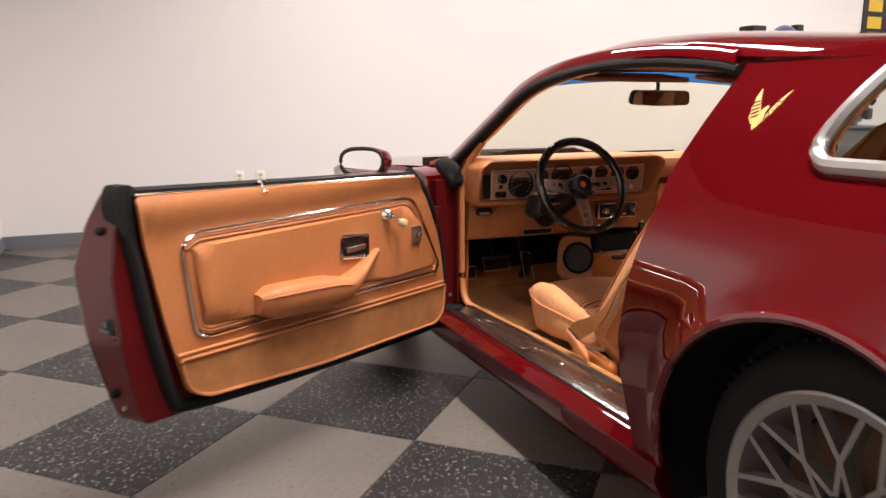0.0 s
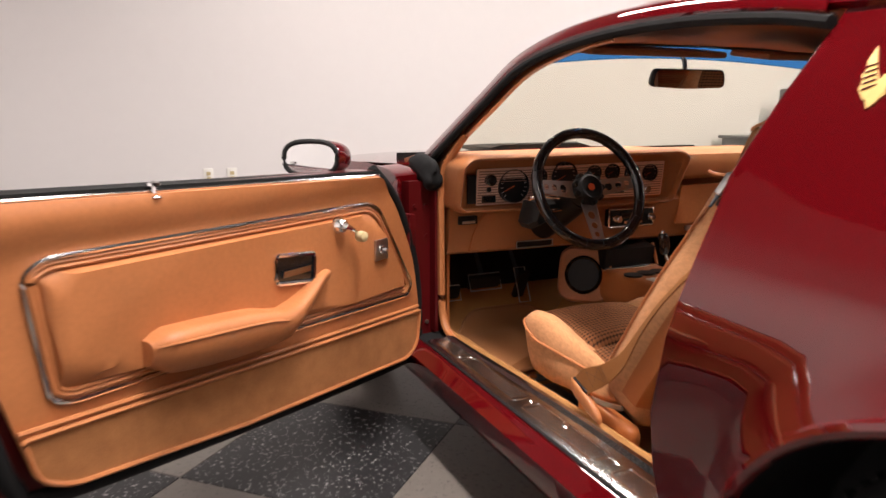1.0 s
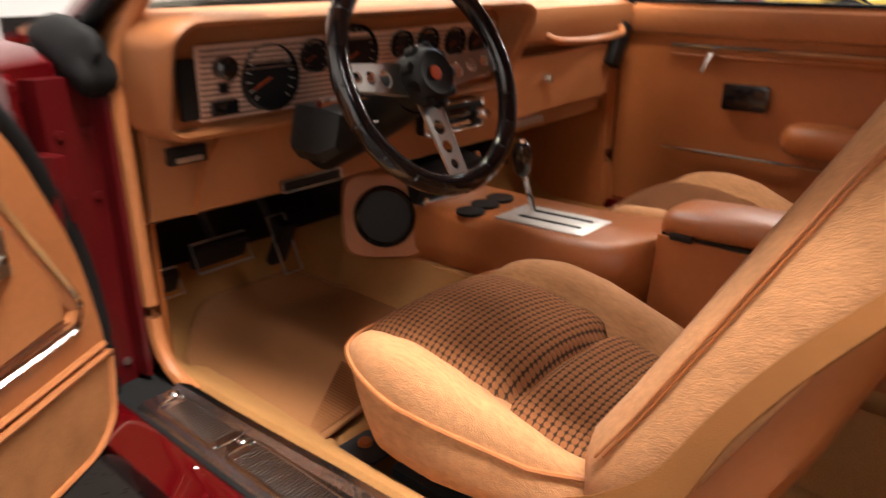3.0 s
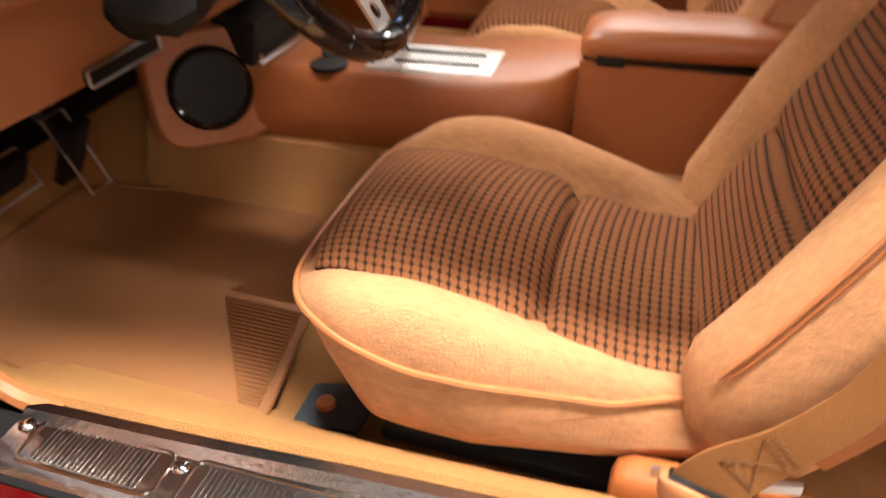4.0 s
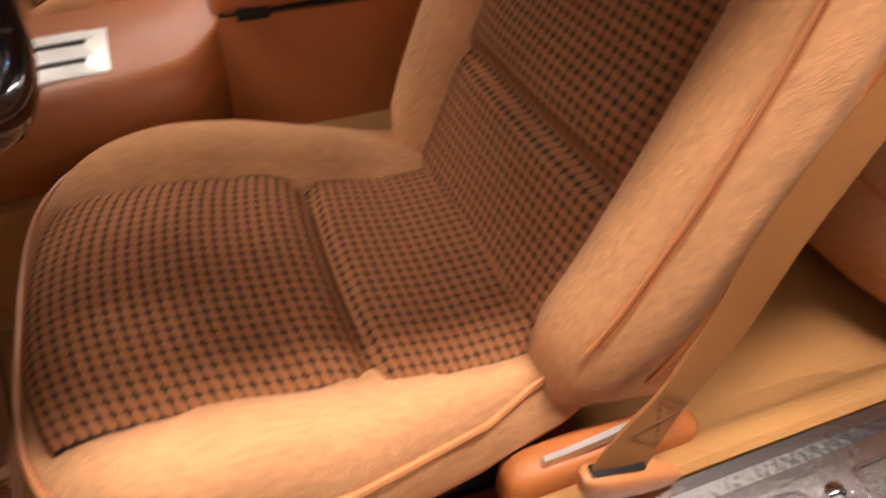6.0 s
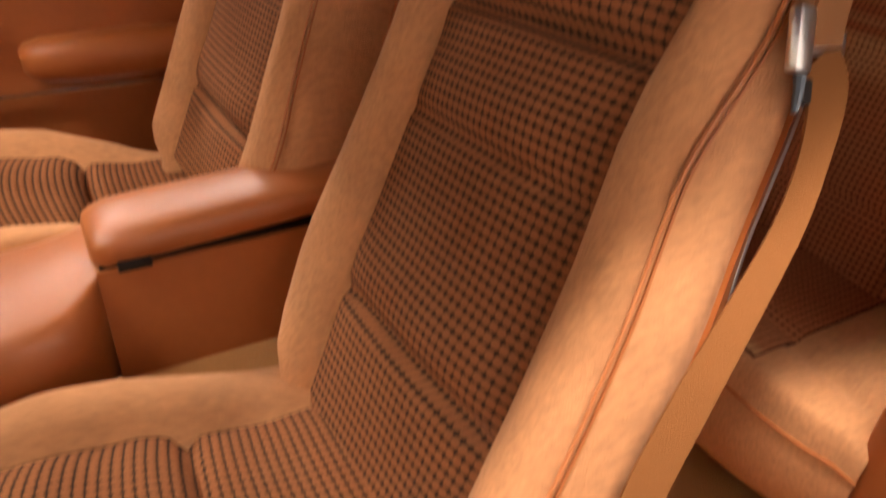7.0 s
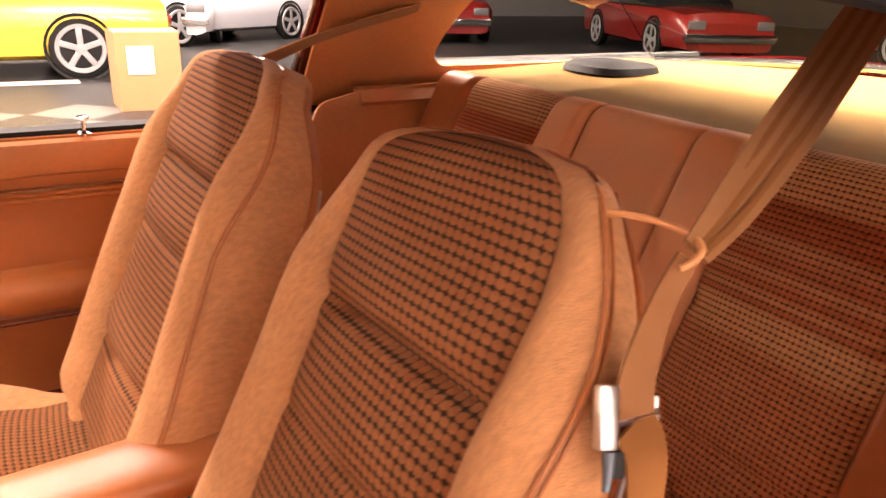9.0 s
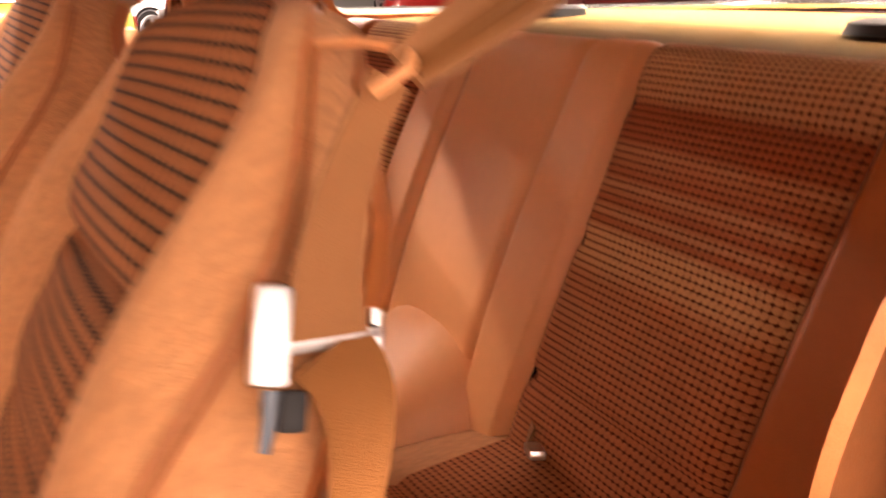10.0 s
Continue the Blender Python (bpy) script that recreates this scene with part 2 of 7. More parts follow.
def thing(name, at, label, category, group="", kind=""):
    ob = new(name)
    ob.empty_display_size = 0.05
    ob.location = at
    ORIGIN[ob.name] = Vector(at)
    return tagged(ob, label, category, group, kind)


def finish(name, bm, material, smooth=True, angle=40):
    bmesh.ops.recalc_face_normals(bm, faces=bm.faces)
    me = bpy.data.meshes.new(name)
    if smooth:
        for f in bm.faces:
            f.smooth = True
        for e in bm.edges:
            if len(e.link_faces) == 2 and e.calc_face_angle(0) > radians(angle):
                e.smooth = False
    bm.to_mesh(me)
    bm.free()
    me.materials.append(material)
    return me


def part(name, bm, material, parent, label="", smooth=True, angle=40):
    """Links a bmesh in world metres as one mesh under a thing or a part."""
    o = ORIGIN[parent.name]
    bmesh.ops.translate(bm, vec=-o, verts=bm.verts)
    ob = new(name, finish(name, bm, material, smooth, angle))
    ob.parent = parent
    ORIGIN[ob.name] = o
    return tagged(ob, label)


def single(name, bm, material, label, category, group="", kind="", smooth=True, angle=40, at=(0, 0, 0)):
    bmesh.ops.translate(bm, vec=-Vector(at), verts=bm.verts)
    ob = new(name, finish(name, bm, material, smooth, angle))
    ob.location = at
    ORIGIN[ob.name] = Vector(at)
    return tagged(ob, label, category, group, kind)


def box(cx, cy, cz, sx, sy, sz, bev=0.0, m=None, seg=2):
    bm = bmesh.new()
    bmesh.ops.create_cube(bm, size=1)
    bmesh.ops.scale(bm, vec=(sx, sy, sz), verts=bm.verts)
    if bev:
        bmesh.ops.bevel(bm, geom=bm.edges[:], offset=bev, segments=seg, profile=0.6, affect="EDGES")
    bmesh.ops.transform(bm, matrix=Matrix.Translation((cx, cy, cz)) @ (m or Matrix.Identity(4)), verts=bm.verts)
    return bm


def join(*bms):
    out = bmesh.new()
    for b in bms:
        me = bpy.data.meshes.new("tmp")
        b.to_mesh(me)
        b.free()
        out.from_mesh(me)
        bpy.data.meshes.remove(me)
    return out


CABIN = Vector((0, 2.2, 0.6))


def thicken(bm, depth, back=None):
    """Gives a sheet depth on its hidden side: along back, or towards the cabin's middle."""
    bmesh.ops.recalc_face_normals(bm, faces=bm.faces)
    bm.normal_update()
    lean = 0.0
    for f in bm.faces:
        c = f.calc_center_median()
        b = Vector(back) if back is not None else CABIN - c
        lean += f.normal.dot(b.normalized()) * f.calc_area()
    if lean > 0:
        bmesh.ops.reverse_faces(bm, faces=bm.faces)
        bm.normal_update()
    faces, edges = bm.faces[:], [e for e in bm.edges if len(e.link_faces) == 1]
    rim = [(l.vert, l.link_loop_next.vert) for e in edges for l in e.link_loops]
    twin = {v: bm.verts.new(v.co - v.normal * depth) for v in bm.verts[:]}
    for f in faces:
        bm.faces.new([twin[v] for v in reversed(f.verts)])
    for a, b in rim:
        bm.faces.new((b, a, twin[a], twin[b]))
    return bm


def loft(rings, closed=True, cap=True):
    bm = bmesh.new()
    rows = [[bm.verts.new(p) for p in r] for r in rings]
    n = len(rows[0])
    for a, b in zip(rows, rows[1:]):
        for i in range(n if closed else n - 1):
            j = (i + 1) % n
            bm.faces.new((a[i], a[j], b[j], b[i]))
    if cap and closed:
        bm.faces.new(rows[0])
        bm.faces.new(rows[-1][::-1])
    return bm


def surf(fn, nu, nv, thick=0.0, uv=None, back=None):
    """A sheet from fn(u, v), u and v from 0 to 1; thick: its depth behind the normal."""
    bm = bmesh.new()
    rows = [[bm.verts.new(fn(i / nu, j / nv)) for j in range(nv + 1)] for i in range(nu + 1)]
    lay = bm.loops.layers.uv.new("UVMap") if uv else None
    for i in range(nu):
        for j in range(nv):
            f = bm.faces.new((rows[i][j], rows[i + 1][j], rows[i + 1][j + 1], rows[i][j + 1]))
            if uv:
                for l, (a, b) in zip(f.loops, ((i, j), (i + 1, j), (i + 1, j + 1), (i, j + 1))):
                    l[lay].uv = uv(a / nu, b / nv)
    return thicken(bm, thick, back) if thick else bm


def tube(pts, r, n=8, closed=False, squash=1.0):
    pts = [Vector(p) for p in pts]
    rings, up = [], Vector((0, 0, 1))
    count = len(pts)
    for i, p in enumerate(pts):
        a = pts[(i - 1) % count] if closed or i else p
        b = pts[(i + 1) % count] if closed or i < count - 1 else p
        d = (b - a).normalized()
        s = d.cross(up)
        if s.length < 0.05:
            s = d.cross(Vector((0, 1, 0)))
        s.normalize()
        w = s.cross(d).normalized()
        rr = r[i] if isinstance(r, (list, tuple)) else r
        rings.append([p + rr * (math.cos(2 * math.pi * k / n) * s + squash * math.sin(2 * math.pi * k / n) * w) for k in range(n)])
    if closed:
        rings.append(rings[0])
        bm = loft(rings, True, False)
        bmesh.ops.remove_doubles(bm, verts=bm.verts, dist=1e-6)
        return bm
    return loft(rings)


def cyl(p0, p1, r0, r1=None, n=20, bev=0.0):
    p0, p1 = Vector(p0), Vector(p1)
    d = (p1 - p0).normalized()
    s = d.orthogonal().normalized()
    w = d.cross(s)
    r1 = r0 if r1 is None else r1
    sec = [(0, r0), (1, r1)]
    if bev:
        k = bev / (p1 - p0).length
        sec = [(0, r0 - bev), (k, r0), (1 - k, r1), (1, r1 - bev)]
    return loft([[p0 + (p1 - p0) * t + r * (math.cos(a) * s + math.sin(a) * w) for a in [2 * math.pi * i / n for i in range(n)]] for t, r in sec])


def spin(profile, centre, axis, n=32):
    """A closed ring-shaped or solid body of revolution: profile of (along axis, radius)."""
    c, d = Vector(centre), Vector(axis).normalized()
    s = d.orthogonal().normalized()
    w = d.cross(s)
    rings = [[c + d * h + r * (math.cos(2 * math.pi * i / n) * s + math.sin(2 * math.pi * i / n) * w) for h, r in profile] for i in range(n)]
    rings.append(rings[0])
    bm = loft(rings, True, False)
    bmesh.ops.remove_doubles(bm, verts=bm.verts, dist=1e-6)
    bmesh.ops.dissolve_degenerate(bm, edges=bm.edges, dist=1e-6)
    return bm


def curve(pts, n=6, closed=False):
    """Points of a smooth line through pts."""
    pts = [Vector(p) for p in pts]
    out, c = [], len(pts)
    for i in range(c if closed else c - 1):
        p0 = pts[(i - 1) % c] if closed or i else pts[0]
        p1, p2 = pts[i], pts[(i + 1) % c]
        p3 = pts[(i + 2) % c] if closed or i < c - 2 else p2
        for k in range(n):
            t = k / n
            out.append(0.5 * (2 * p1 + (p2 - p0) * t + (2 * p0 - 5 * p1 + 4 * p2 - p3) * t * t + (3 * p1 - p0 - 3 * p2 + p3) * t**3))
    return out if closed else out + [pts[-1]]


def rounded(poly, r, n=5):
    """A 2D polygon with its corners rounded; r is one radius or one for each corner."""
    out, c = [], len(poly)
    for i, p in enumerate(poly):
        rad = r[i] if isinstance(r, (list, tuple)) else r
        p, a, b = Vector(p), Vector(poly[i - 1]), Vector(poly[(i + 1) % c])
        da, db = (a - p), (b - p)
        cut = min(rad, da.length * 0.45, db.length * 0.45)
        if cut < 1e-4:
            out.append(p)
            continue
        q0, q1 = p + da.normalized() * cut, p + db.normalized() * cut
        for k in range(n + 1):
            t = k / n
            out.append((1 - t) ** 2 * q0 + 2 * t * (1 - t) * p + t * t * q1)
    return out


def inside(p, poly):
    hit, c = False, len(poly)
    for i in range(c):
        a, b = poly[i], poly[(i + 1) % c]
        if (a[1] > p[1]) != (b[1] > p[1]) and p[0] < (b[0] - a[0]) * (p[1] - a[1]) / (b[1] - a[1]) + a[0]:
            hit = not hit
    return hit


def sheet(outline, place, holes=(), step=0.05, thick=0.0, back=None):
    """A panel cut to a 2D outline with holes, its points put into the world by place(a, b); thick: depth behind the normal."""
    from mathutils import geometry
    loops = [outline, *holes]
    pts, edges = [], []
    for lp in loops:
        k = len(pts)
        pts += [Vector((p[0], p[1])) for p in lp]
        edges += [(k + i, k + (i + 1) % len(lp)) for i in range(len(lp))]
    xs, ys = [p[0] for p in outline], [p[1] for p in outline]
    rim = np.array([(p[0], p[1]) for p in pts])
    gx = np.arange(min(xs) + step * 0.5, max(xs), step)
    gy = np.arange(min(ys) + step * 0.5, max(ys), step)
    for a in gx:
        for b in gy:
            if inside((a, b), outline) and not any(inside((a, b), h) for h in holes) and np.hypot(rim[:, 0] - a, rim[:, 1] - b).min() > step * 0.45:
                pts.append(Vector((a, b)))
    vs, _, fs, *_ = geometry.delaunay_2d_cdt(pts, edges, [], 0, 1e-6)
    bm = bmesh.new()
    bv = [bm.verts.new(place(v[0], v[1])) for v in vs]
    for f in fs:
        c = sum((vs[i] for i in f), Vector((0, 0))) / len(f)
        if inside(c, outline) and not any(inside(c, h) for h in holes):
            bm.faces.new([bv[i] for i in f])
    bmesh.ops.delete(bm, geom=[v for v in bm.verts if not v.link_faces], context="VERTS")
    bmesh.ops.recalc_face_normals(bm, faces=bm.faces)
    return thicken(bm, thick, back) if thick else bm


def mirrored(bm):
    bmesh.ops.scale(bm, vec=(-1, 1, 1), verts=bm.verts)
    bmesh.ops.reverse_faces(bm, faces=bm.faces)
    return bm


def lerp(table, v):
    """Straight-line table look-up: rows of (key, value)."""
    return float(np.interp(v, [a for a, _ in table], [b for _, b in table]))


def glide(table, v):
    """Smooth table look-up through rows of (key, value)."""
    ks, vs = [a for a, _ in table], [b for _, b in table]
    if v <= ks[0] or v >= ks[-1]:
        return vs[0] if v <= ks[0] else vs[-1]
    i = max(k for k in range(len(ks) - 1) if ks[k] <= v)

    def slope(j):
        if j == 0 or j == len(ks) - 1:
            return 0.0
        a, b = (vs[j] - vs[j - 1]) / (ks[j] - ks[j - 1]), (vs[j + 1] - vs[j]) / (ks[j + 1] - ks[j])
        return 0.0 if a * b <= 0 else 2 * a * b / (a + b)
    h = ks[i + 1] - ks[i]
    t = (v - ks[i]) / h
    return vs[i] * (1 + 2 * t) * (1 - t) ** 2 + slope(i) * h * t * (1 - t) ** 2 + vs[i + 1] * t * t * (3 - 2 * t) + slope(i + 1) * h * t * t * (t - 1)


def ease(a, b, v):
    t = min(1, max(0, (v - a) / (b - a)))
    return t * t * (3 - 2 * t)

# ---- showroom ----
TA = math.atan2(2.357 - 2.785, -1.154 + 1.597)
TU, TV = Vector((math.cos(TA), math.sin(TA), 0)), Vector((-math.sin(TA), math.cos(TA), 0))
T0, TS = Vector((-1.597, 2.785, 0)), 0.61


def slab(x0, x1, y0, y1, z0, z1):
    return box((x0 + x1) / 2, (y0 + y1) / 2, (z0 + z1) / 2, x1 - x0, y1 - y0, z1 - z0)


floor = single("floor", slab(-10, 22, -22, 8.5, -0.1, -0.004), GROUT, "checkered showroom floor of black and grey tiles", "floor", kind="structure", smooth=False)
WALL_TURN = radians(0.0)
WC = Vector((-2.93, 6.77, 0))
WX, WY = Vector((math.cos(WALL_TURN), math.sin(WALL_TURN), 0)), Vector((-math.sin(WALL_TURN), math.cos(WALL_TURN), 0))


def wall_box(a0, a1, b0, b1, z0, z1, bev=0.0):
    m = pose(0, 0, 0, 0, 0, math.degrees(WALL_TURN))
    c = WC + WX * (a0 + a1) / 2 + WY * (b0 + b1) / 2
    return box(c.x, c.y, (z0 + z1) / 2, a1 - a0, b1 - b0, z1 - z0, bev, m)


single("wall_front", wall_box(-0.2, 12.5, 0, 0.2, 0, CEIL), WALL, "plain off-white painted showroom wall", "wall", kind="structure", smooth=False)
single("wall_left", wall_box(-0.2, 0, -7.0, -0.002, 0, CEIL), WALL, "plain off-white painted side wall", "wall", kind="structure", smooth=False)
single("baseboard", join(wall_box(0.002, 12.5, -0.012, -0.001, 0, 0.105, 0.003), wall_box(0.001, 0.012, -7.0, -0.013, 0, 0.105, 0.003)), BASE_VINYL, "grey vinyl baseboard along the wall", "baseboard", kind="structure", smooth=False)
DARK_WALL = mat("dark_far_wall", (0.10, 0.10, 0.105), rough=0.7, scale=1, amount=0.2)
single("wall_back", slab(-10, 22, -22.4, -22.1, 0, CEIL), DARK_WALL, "dark far wall of the showroom", "wall", kind="structure", smooth=False)
single("wall_right", slab(22.1, 22.4, -22, 8.5, 0, CEIL), WALL, "far off-white showroom wall", "wall", kind="structure", smooth=False)
single("wall_side", slab(8.9, 22, 8.2, 8.4, 0, CEIL), WALL, "off-white showroom wall", "wall", kind="structure", smooth=False)
single("wall_far_left", slab(-10.3, -10.05, -22, 6.9, 0, CEIL), DARK_WALL, "dark far side wall of the showroom", "wall", kind="structure", smooth=False)
single("wall_return", slab(-10, -3.14, 6.77, 6.95, 0, CEIL), WALL, "off-white showroom wall beyond the corner", "wall", kind="structure", smooth=False)
single("ceiling", slab(-10.3, 22.4, -22.4, 8.8, CEIL, CEIL + 0.15), CEILING, "pale painted showroom ceiling", "ceiling", kind="structure", smooth=False)
LIT = mat("tube_glow", (1.0, 0.93, 0.86), rough=0.5, emit=6.0)
tube_first = None
for tx, ty, watts in TUBES:
    if tube_first is None:
        tube_first = thing("ceiling_light", (tx, ty, CEIL), "white fluorescent tube fixture hung under the ceiling", "ceiling light", "ceiling lights")
        part("housing", box(tx, ty, LAMP_Z - 0.04, 0.32, 2.3, 0.08, 0.01), WHITE, tube_first, smooth=False)
        for dx in (-0.08, 0.08):
            part("tube", cyl((tx + dx, ty - 1.1, LAMP_Z - 0.105), (tx + dx, ty + 1.1, LAMP_Z - 0.105), 0.019, n=10), LIT, tube_first, "glowing tube")
        for dy in (-0.9, 0.9):
            part("suspension_rod", cyl((tx, ty + dy, LAMP_Z - 0.002), (tx, ty + dy, CEIL), 0.006, n=8), GROUT, tube_first)
    else:
        copy_thing(tube_first, pose(tx, ty, CEIL))

for i, ox in enumerate((1.83, 2.01)):
    c = WC + WX * ox + WY * -0.006
    o = thing("wall_outlet", (c.x, c.y, 0.495), "white plastic electrical outlet plate on the wall", "outlet", "wall outlets")
    part("plate", wall_box(ox - 0.038, ox + 0.038, -0.009, -0.001, 0.435, 0.555, 0.003), WHITE, o)
    for dz in (0.475, 0.515):
        part("socket", wall_box(ox - 0.016, ox + 0.016, -0.012, -0.008, dz - 0.014, dz + 0.014, 0.004), IVORY, o)

# ---- the car: shell ----
car = thing("car", (0, 2.33, 0), "dark red two-door coupe with tan interior and open driver door", "car")
AXLE_R, AXLE_F, WHEEL_Z, ARCH = 1.065, 3.815, 0.338, 0.40
SIDE = [(0.15, 0.80), (0.20, 0.855), (0.28, 0.875), (0.42, 0.900), (0.56, 0.915), (0.68, 0.922), (0.76, 0.907), (0.83, 0.872), (0.88, 0.832), (0.92, 0.808), (0.97, 0.776), (1.03, 0.734), (1.09, 0.687), (1.14, 0.640), (1.17, 0.613), (1.20, 0.592)]


def side_x(y, z):
    x = glide(SIDE, z)
    if z < 0.92:
        # haunch over the rear wheel and flare round the arches
        x += 0.015 * math.exp(-(((y - 0.95) / 0.5) ** 2)) * ease(0.3, 0.7, z)
        for a in (AXLE_R, AXLE_F):
            d = math.hypot(y - a, z - WHEEL_Z)
            x += 0.030 * math.exp(-(((d - ARCH) / 0.035) ** 2))
    x -= 0.10 * ease(0.6, -1.0, y) + 0.12 * ease(3.7, 4.75, y)
    return x


def left(y, z):
    return Vector((-side_x(y, z), y, z))


def arch(axle, r, a0, a1, n=18):
    return [(axle + r * math.cos(radians(a0 + (a1 - a0) * i / n)), WHEEL_Z + r * math.sin(radians(a0 + (a1 - a0) * i / n))) for i in range(n + 1)]


QWIN = rounded([(1.222, 0.972), (1.254, 1.0), (1.249, 1.04), (1.230, 1.103), (1.195, 1.166), (0.92, 1.162), (0.64, 1.105), (0.32, 1.03), (0.24, 0.985)], [0.02, 0.02, 0.03, 0.04, 0.01, 0.05, 0.05, 0.03, 0.02])
QFRONT = rounded([(0.24, 0.972), (0.7, 0.972), (1.222, 0.972), (1.254, 1.0), (1.249, 1.04), (1.230, 1.103), (1.195, 1.172), (1.155, 1.20)], [0, 0, 0.02, 0.02, 0.03, 0.04, 0.01, 0])
quarter = [(1.600, 0.255), (1.625, 0.45), (1.625, 0.55), (1.588, 0.69), (1.577, 0.756), (1.578, 0.817), (1.593, 0.875), (1.606, 0.924), (1.600, 0.98), (1.593, 1.05), (1.592, 1.146), (1.590, 1.195), (1.162, 1.199)] + QFRONT[::-1][1:-1] + [(0.15, 0.972), (-0.2, 0.965), (-0.85, 0.92), (-0.92, 0.80), (-0.92, 0.5), (-0.86, 0.32), (0.63, 0.29)]
quarter += arch(AXLE_R, ARCH, 187, 6)[1:] + [(1.490, 0.30), (1.505, 0.255)]
part("quarter_panel", sheet(quarter, left, [], 0.045, 0.010), PAINT, car, "glossy dark red rear quarter panel")
part("quarter_panel", mirrored(sheet(quarter, left, [], 0.07, 0.012)), PAINT, car)
fender = [(2.90, 0.255), (2.90, 0.80), (2.97, 0.83), (3.3, 0.835), (4.3, 0.80), (4.7, 0.72), (4.72, 0.4), (4.1, 0.30)] + arch(AXLE_F, ARCH, -8, 188)[1:-1] + [(3.36, 0.255)]
part("front_fender", sheet(fender, left, [], 0.06, 0.012), PAINT, car)
part("front_fender", mirrored(sheet(fender, left, [], 0.08, 0.012)), PAINT, car)
for s in (1, -1):
    lip = [Vector((-side_x(a, b) * s - 0.002 * s, a, b)) for a, b in arch(AXLE_R, ARCH - 0.004, 182, -6, 30)]
    part("arch_lip", tube(lip, 0.011, 8), PAINT, car)
    bm = loft([[Vector((-s * (x), AXLE_R + r * math.cos(a), WHEEL_Z + r * math.sin(a))) for a in [radians(-20 + 220 * i / 20) for i in range(21)]] for x, r in ((0.88, ARCH), (0.73, ARCH - 0.01), (0.73, 0.05))], False, False)
    mouth = loft([[Vector((-s * (side_x(a, b) - 0.004 if k == 0 else 0.87), a, b)) for a, b in arch(AXLE_R, ARCH - 0.002, 182, -6, 30)] for k in (0, 1)], False, False)
    part("arch_return", mouth, RUBBER, car, "dark inner arch flange")
    part("wheel_well", bm, RUBBER, car, "dark inner wheel well")
    q = [left(p[0], p[1]) for p in QFRONT]
    q = [Vector((p.x * s, p.y, p.z)) for p in q]
    part("quarter_window_trim", tube([p + Vector((-0.004 * s, 0, 0)) for p in q], 0.016, 8), BRIGHT, car, "chrome quarter window surround")
    bm = sheet([(p[0], p[1]) for p in QWIN], lambda a, b: left(a, b) * 1.0 + Vector((0.012, 0, 0)), [], 0.06, 0.004)
    g = part("quarter_window", bm if s == 1 else mirrored(bm), GLASS_DARK, car, "tinted quarter window glass")
    g.visible_shadow = False


def roof_z(x, y):
    low = 1.168 + 0.038 * ease(1.1, 2.0, y) - 0.10 * ease(1.1, 0.5, y) - 0.045 * ease(2.2, 2.66, y)
    return low + (0.105 - 0.01 * ease(2.2, 2.66, y) - 0.038 * ease(2.3, 1.35, y)) * max(0.0, 1 - (abs(x) / 0.612) ** 4) ** 0.7


def roof_half(y):
    return 0.609 - 0.02 * ease(2.2, 2.66, y)


part("roof", surf(lambda u, v: (lambda y: (lambda x: Vector((x, y, roof_z(x, y))))((2 * u - 1) * roof_half(y)))(0.84 + 1.78 * v), 28, 28, 0.014), PAINT, car, "glossy dark red roof")
part("headliner", surf(lambda u, v: (lambda y: (lambda x: Vector((x, y, roof_z(x, y) - 0.03)))((2 * u - 1) * 0.56))(0.88 + 1.73 * v), 16, 16, 0.008), HEADLINER, car, "brown cloth headliner")

# windshield, rear window
WS_TOP, WS_LOW = 2.62, 3.30


def shield(u, v):
    x = (2 * u - 1)
    hw = 0.57 + (0.70 - 0.57) * v
    y = WS_TOP + (WS_LOW - WS_TOP) * v - (0.03 + 0.16 * v) * x * x
    z = 1.215 - 0.035 * x * x + (0.845 - 1.215) * v + 0.02 * math.sin(math.pi * v)
    far = max(0.0, x) ** 2 * ease(0.0, 0.5, v)
    return Vector((x * hw + 0.05 * far, y - 0.11 * far, z))


g = part("windshield", surf(lambda u, v: shield(u, 0.09 + 0.91 * v), 20, 12, 0.005), GLASS_SHIELD, car, "faintly tinted curved windshield")
g.visible_shadow = False
g = part("windshield_band", surf(lambda u, v: shield(u, 0.09 * v), 20, 3, 0.005), GLASS_BLUE, car, "blue tinted sun band of the windshield")
g.visible_shadow = False
part("windshield_trim", tube([shield(i / 20, 0) + Vector((0, 0, 0.012)) for i in range(21)], 0.012), BLACK, car)


def backlight(u, v):
    x = (2 * u - 1)
    hw = 0.52 + 0.12 * v
    return Vector((x * hw, 0.86 - 0.60 * v + 0.30 * v * x * x, 1.235 - 0.06 * x * x - 0.235 * v + 0.04 * v * x * x))


g = part("rear_window", surf(backlight, 16, 8, 0.005), GLASS, car, "sloping rear window glass")
g.visible_shadow = False
part("rear_window_trim", tube([backlight(i / 20, 1) for i in range(21)], 0.012), CHROME, car, "bright rear window moulding")
part("trunk_lid", surf(lambda u, v: Vector(((2 * u - 1) * (0.72 - 0.05 * v), 0.25 - 1.13 * v + 0.3 * (2 * u - 1) ** 2 * (1 - v), 0.985 - 0.06 * v - 0.03 * (2 * u - 1) ** 2)), 14, 10, 0.012), PAINT, car)
part("hood", surf(lambda u, v: Vector(((2 * u - 1) * (0.80 - 0.06 * v), 3.16 + 1.45 * v + 0.12 * (1 - (2 * u - 1) ** 2) * (1 - v), 0.838 - 0.08 * v + 0.035 * (1 - (2 * u - 1) ** 2))), 18, 14, 0.012), PAINT, car, "glossy dark red hood")
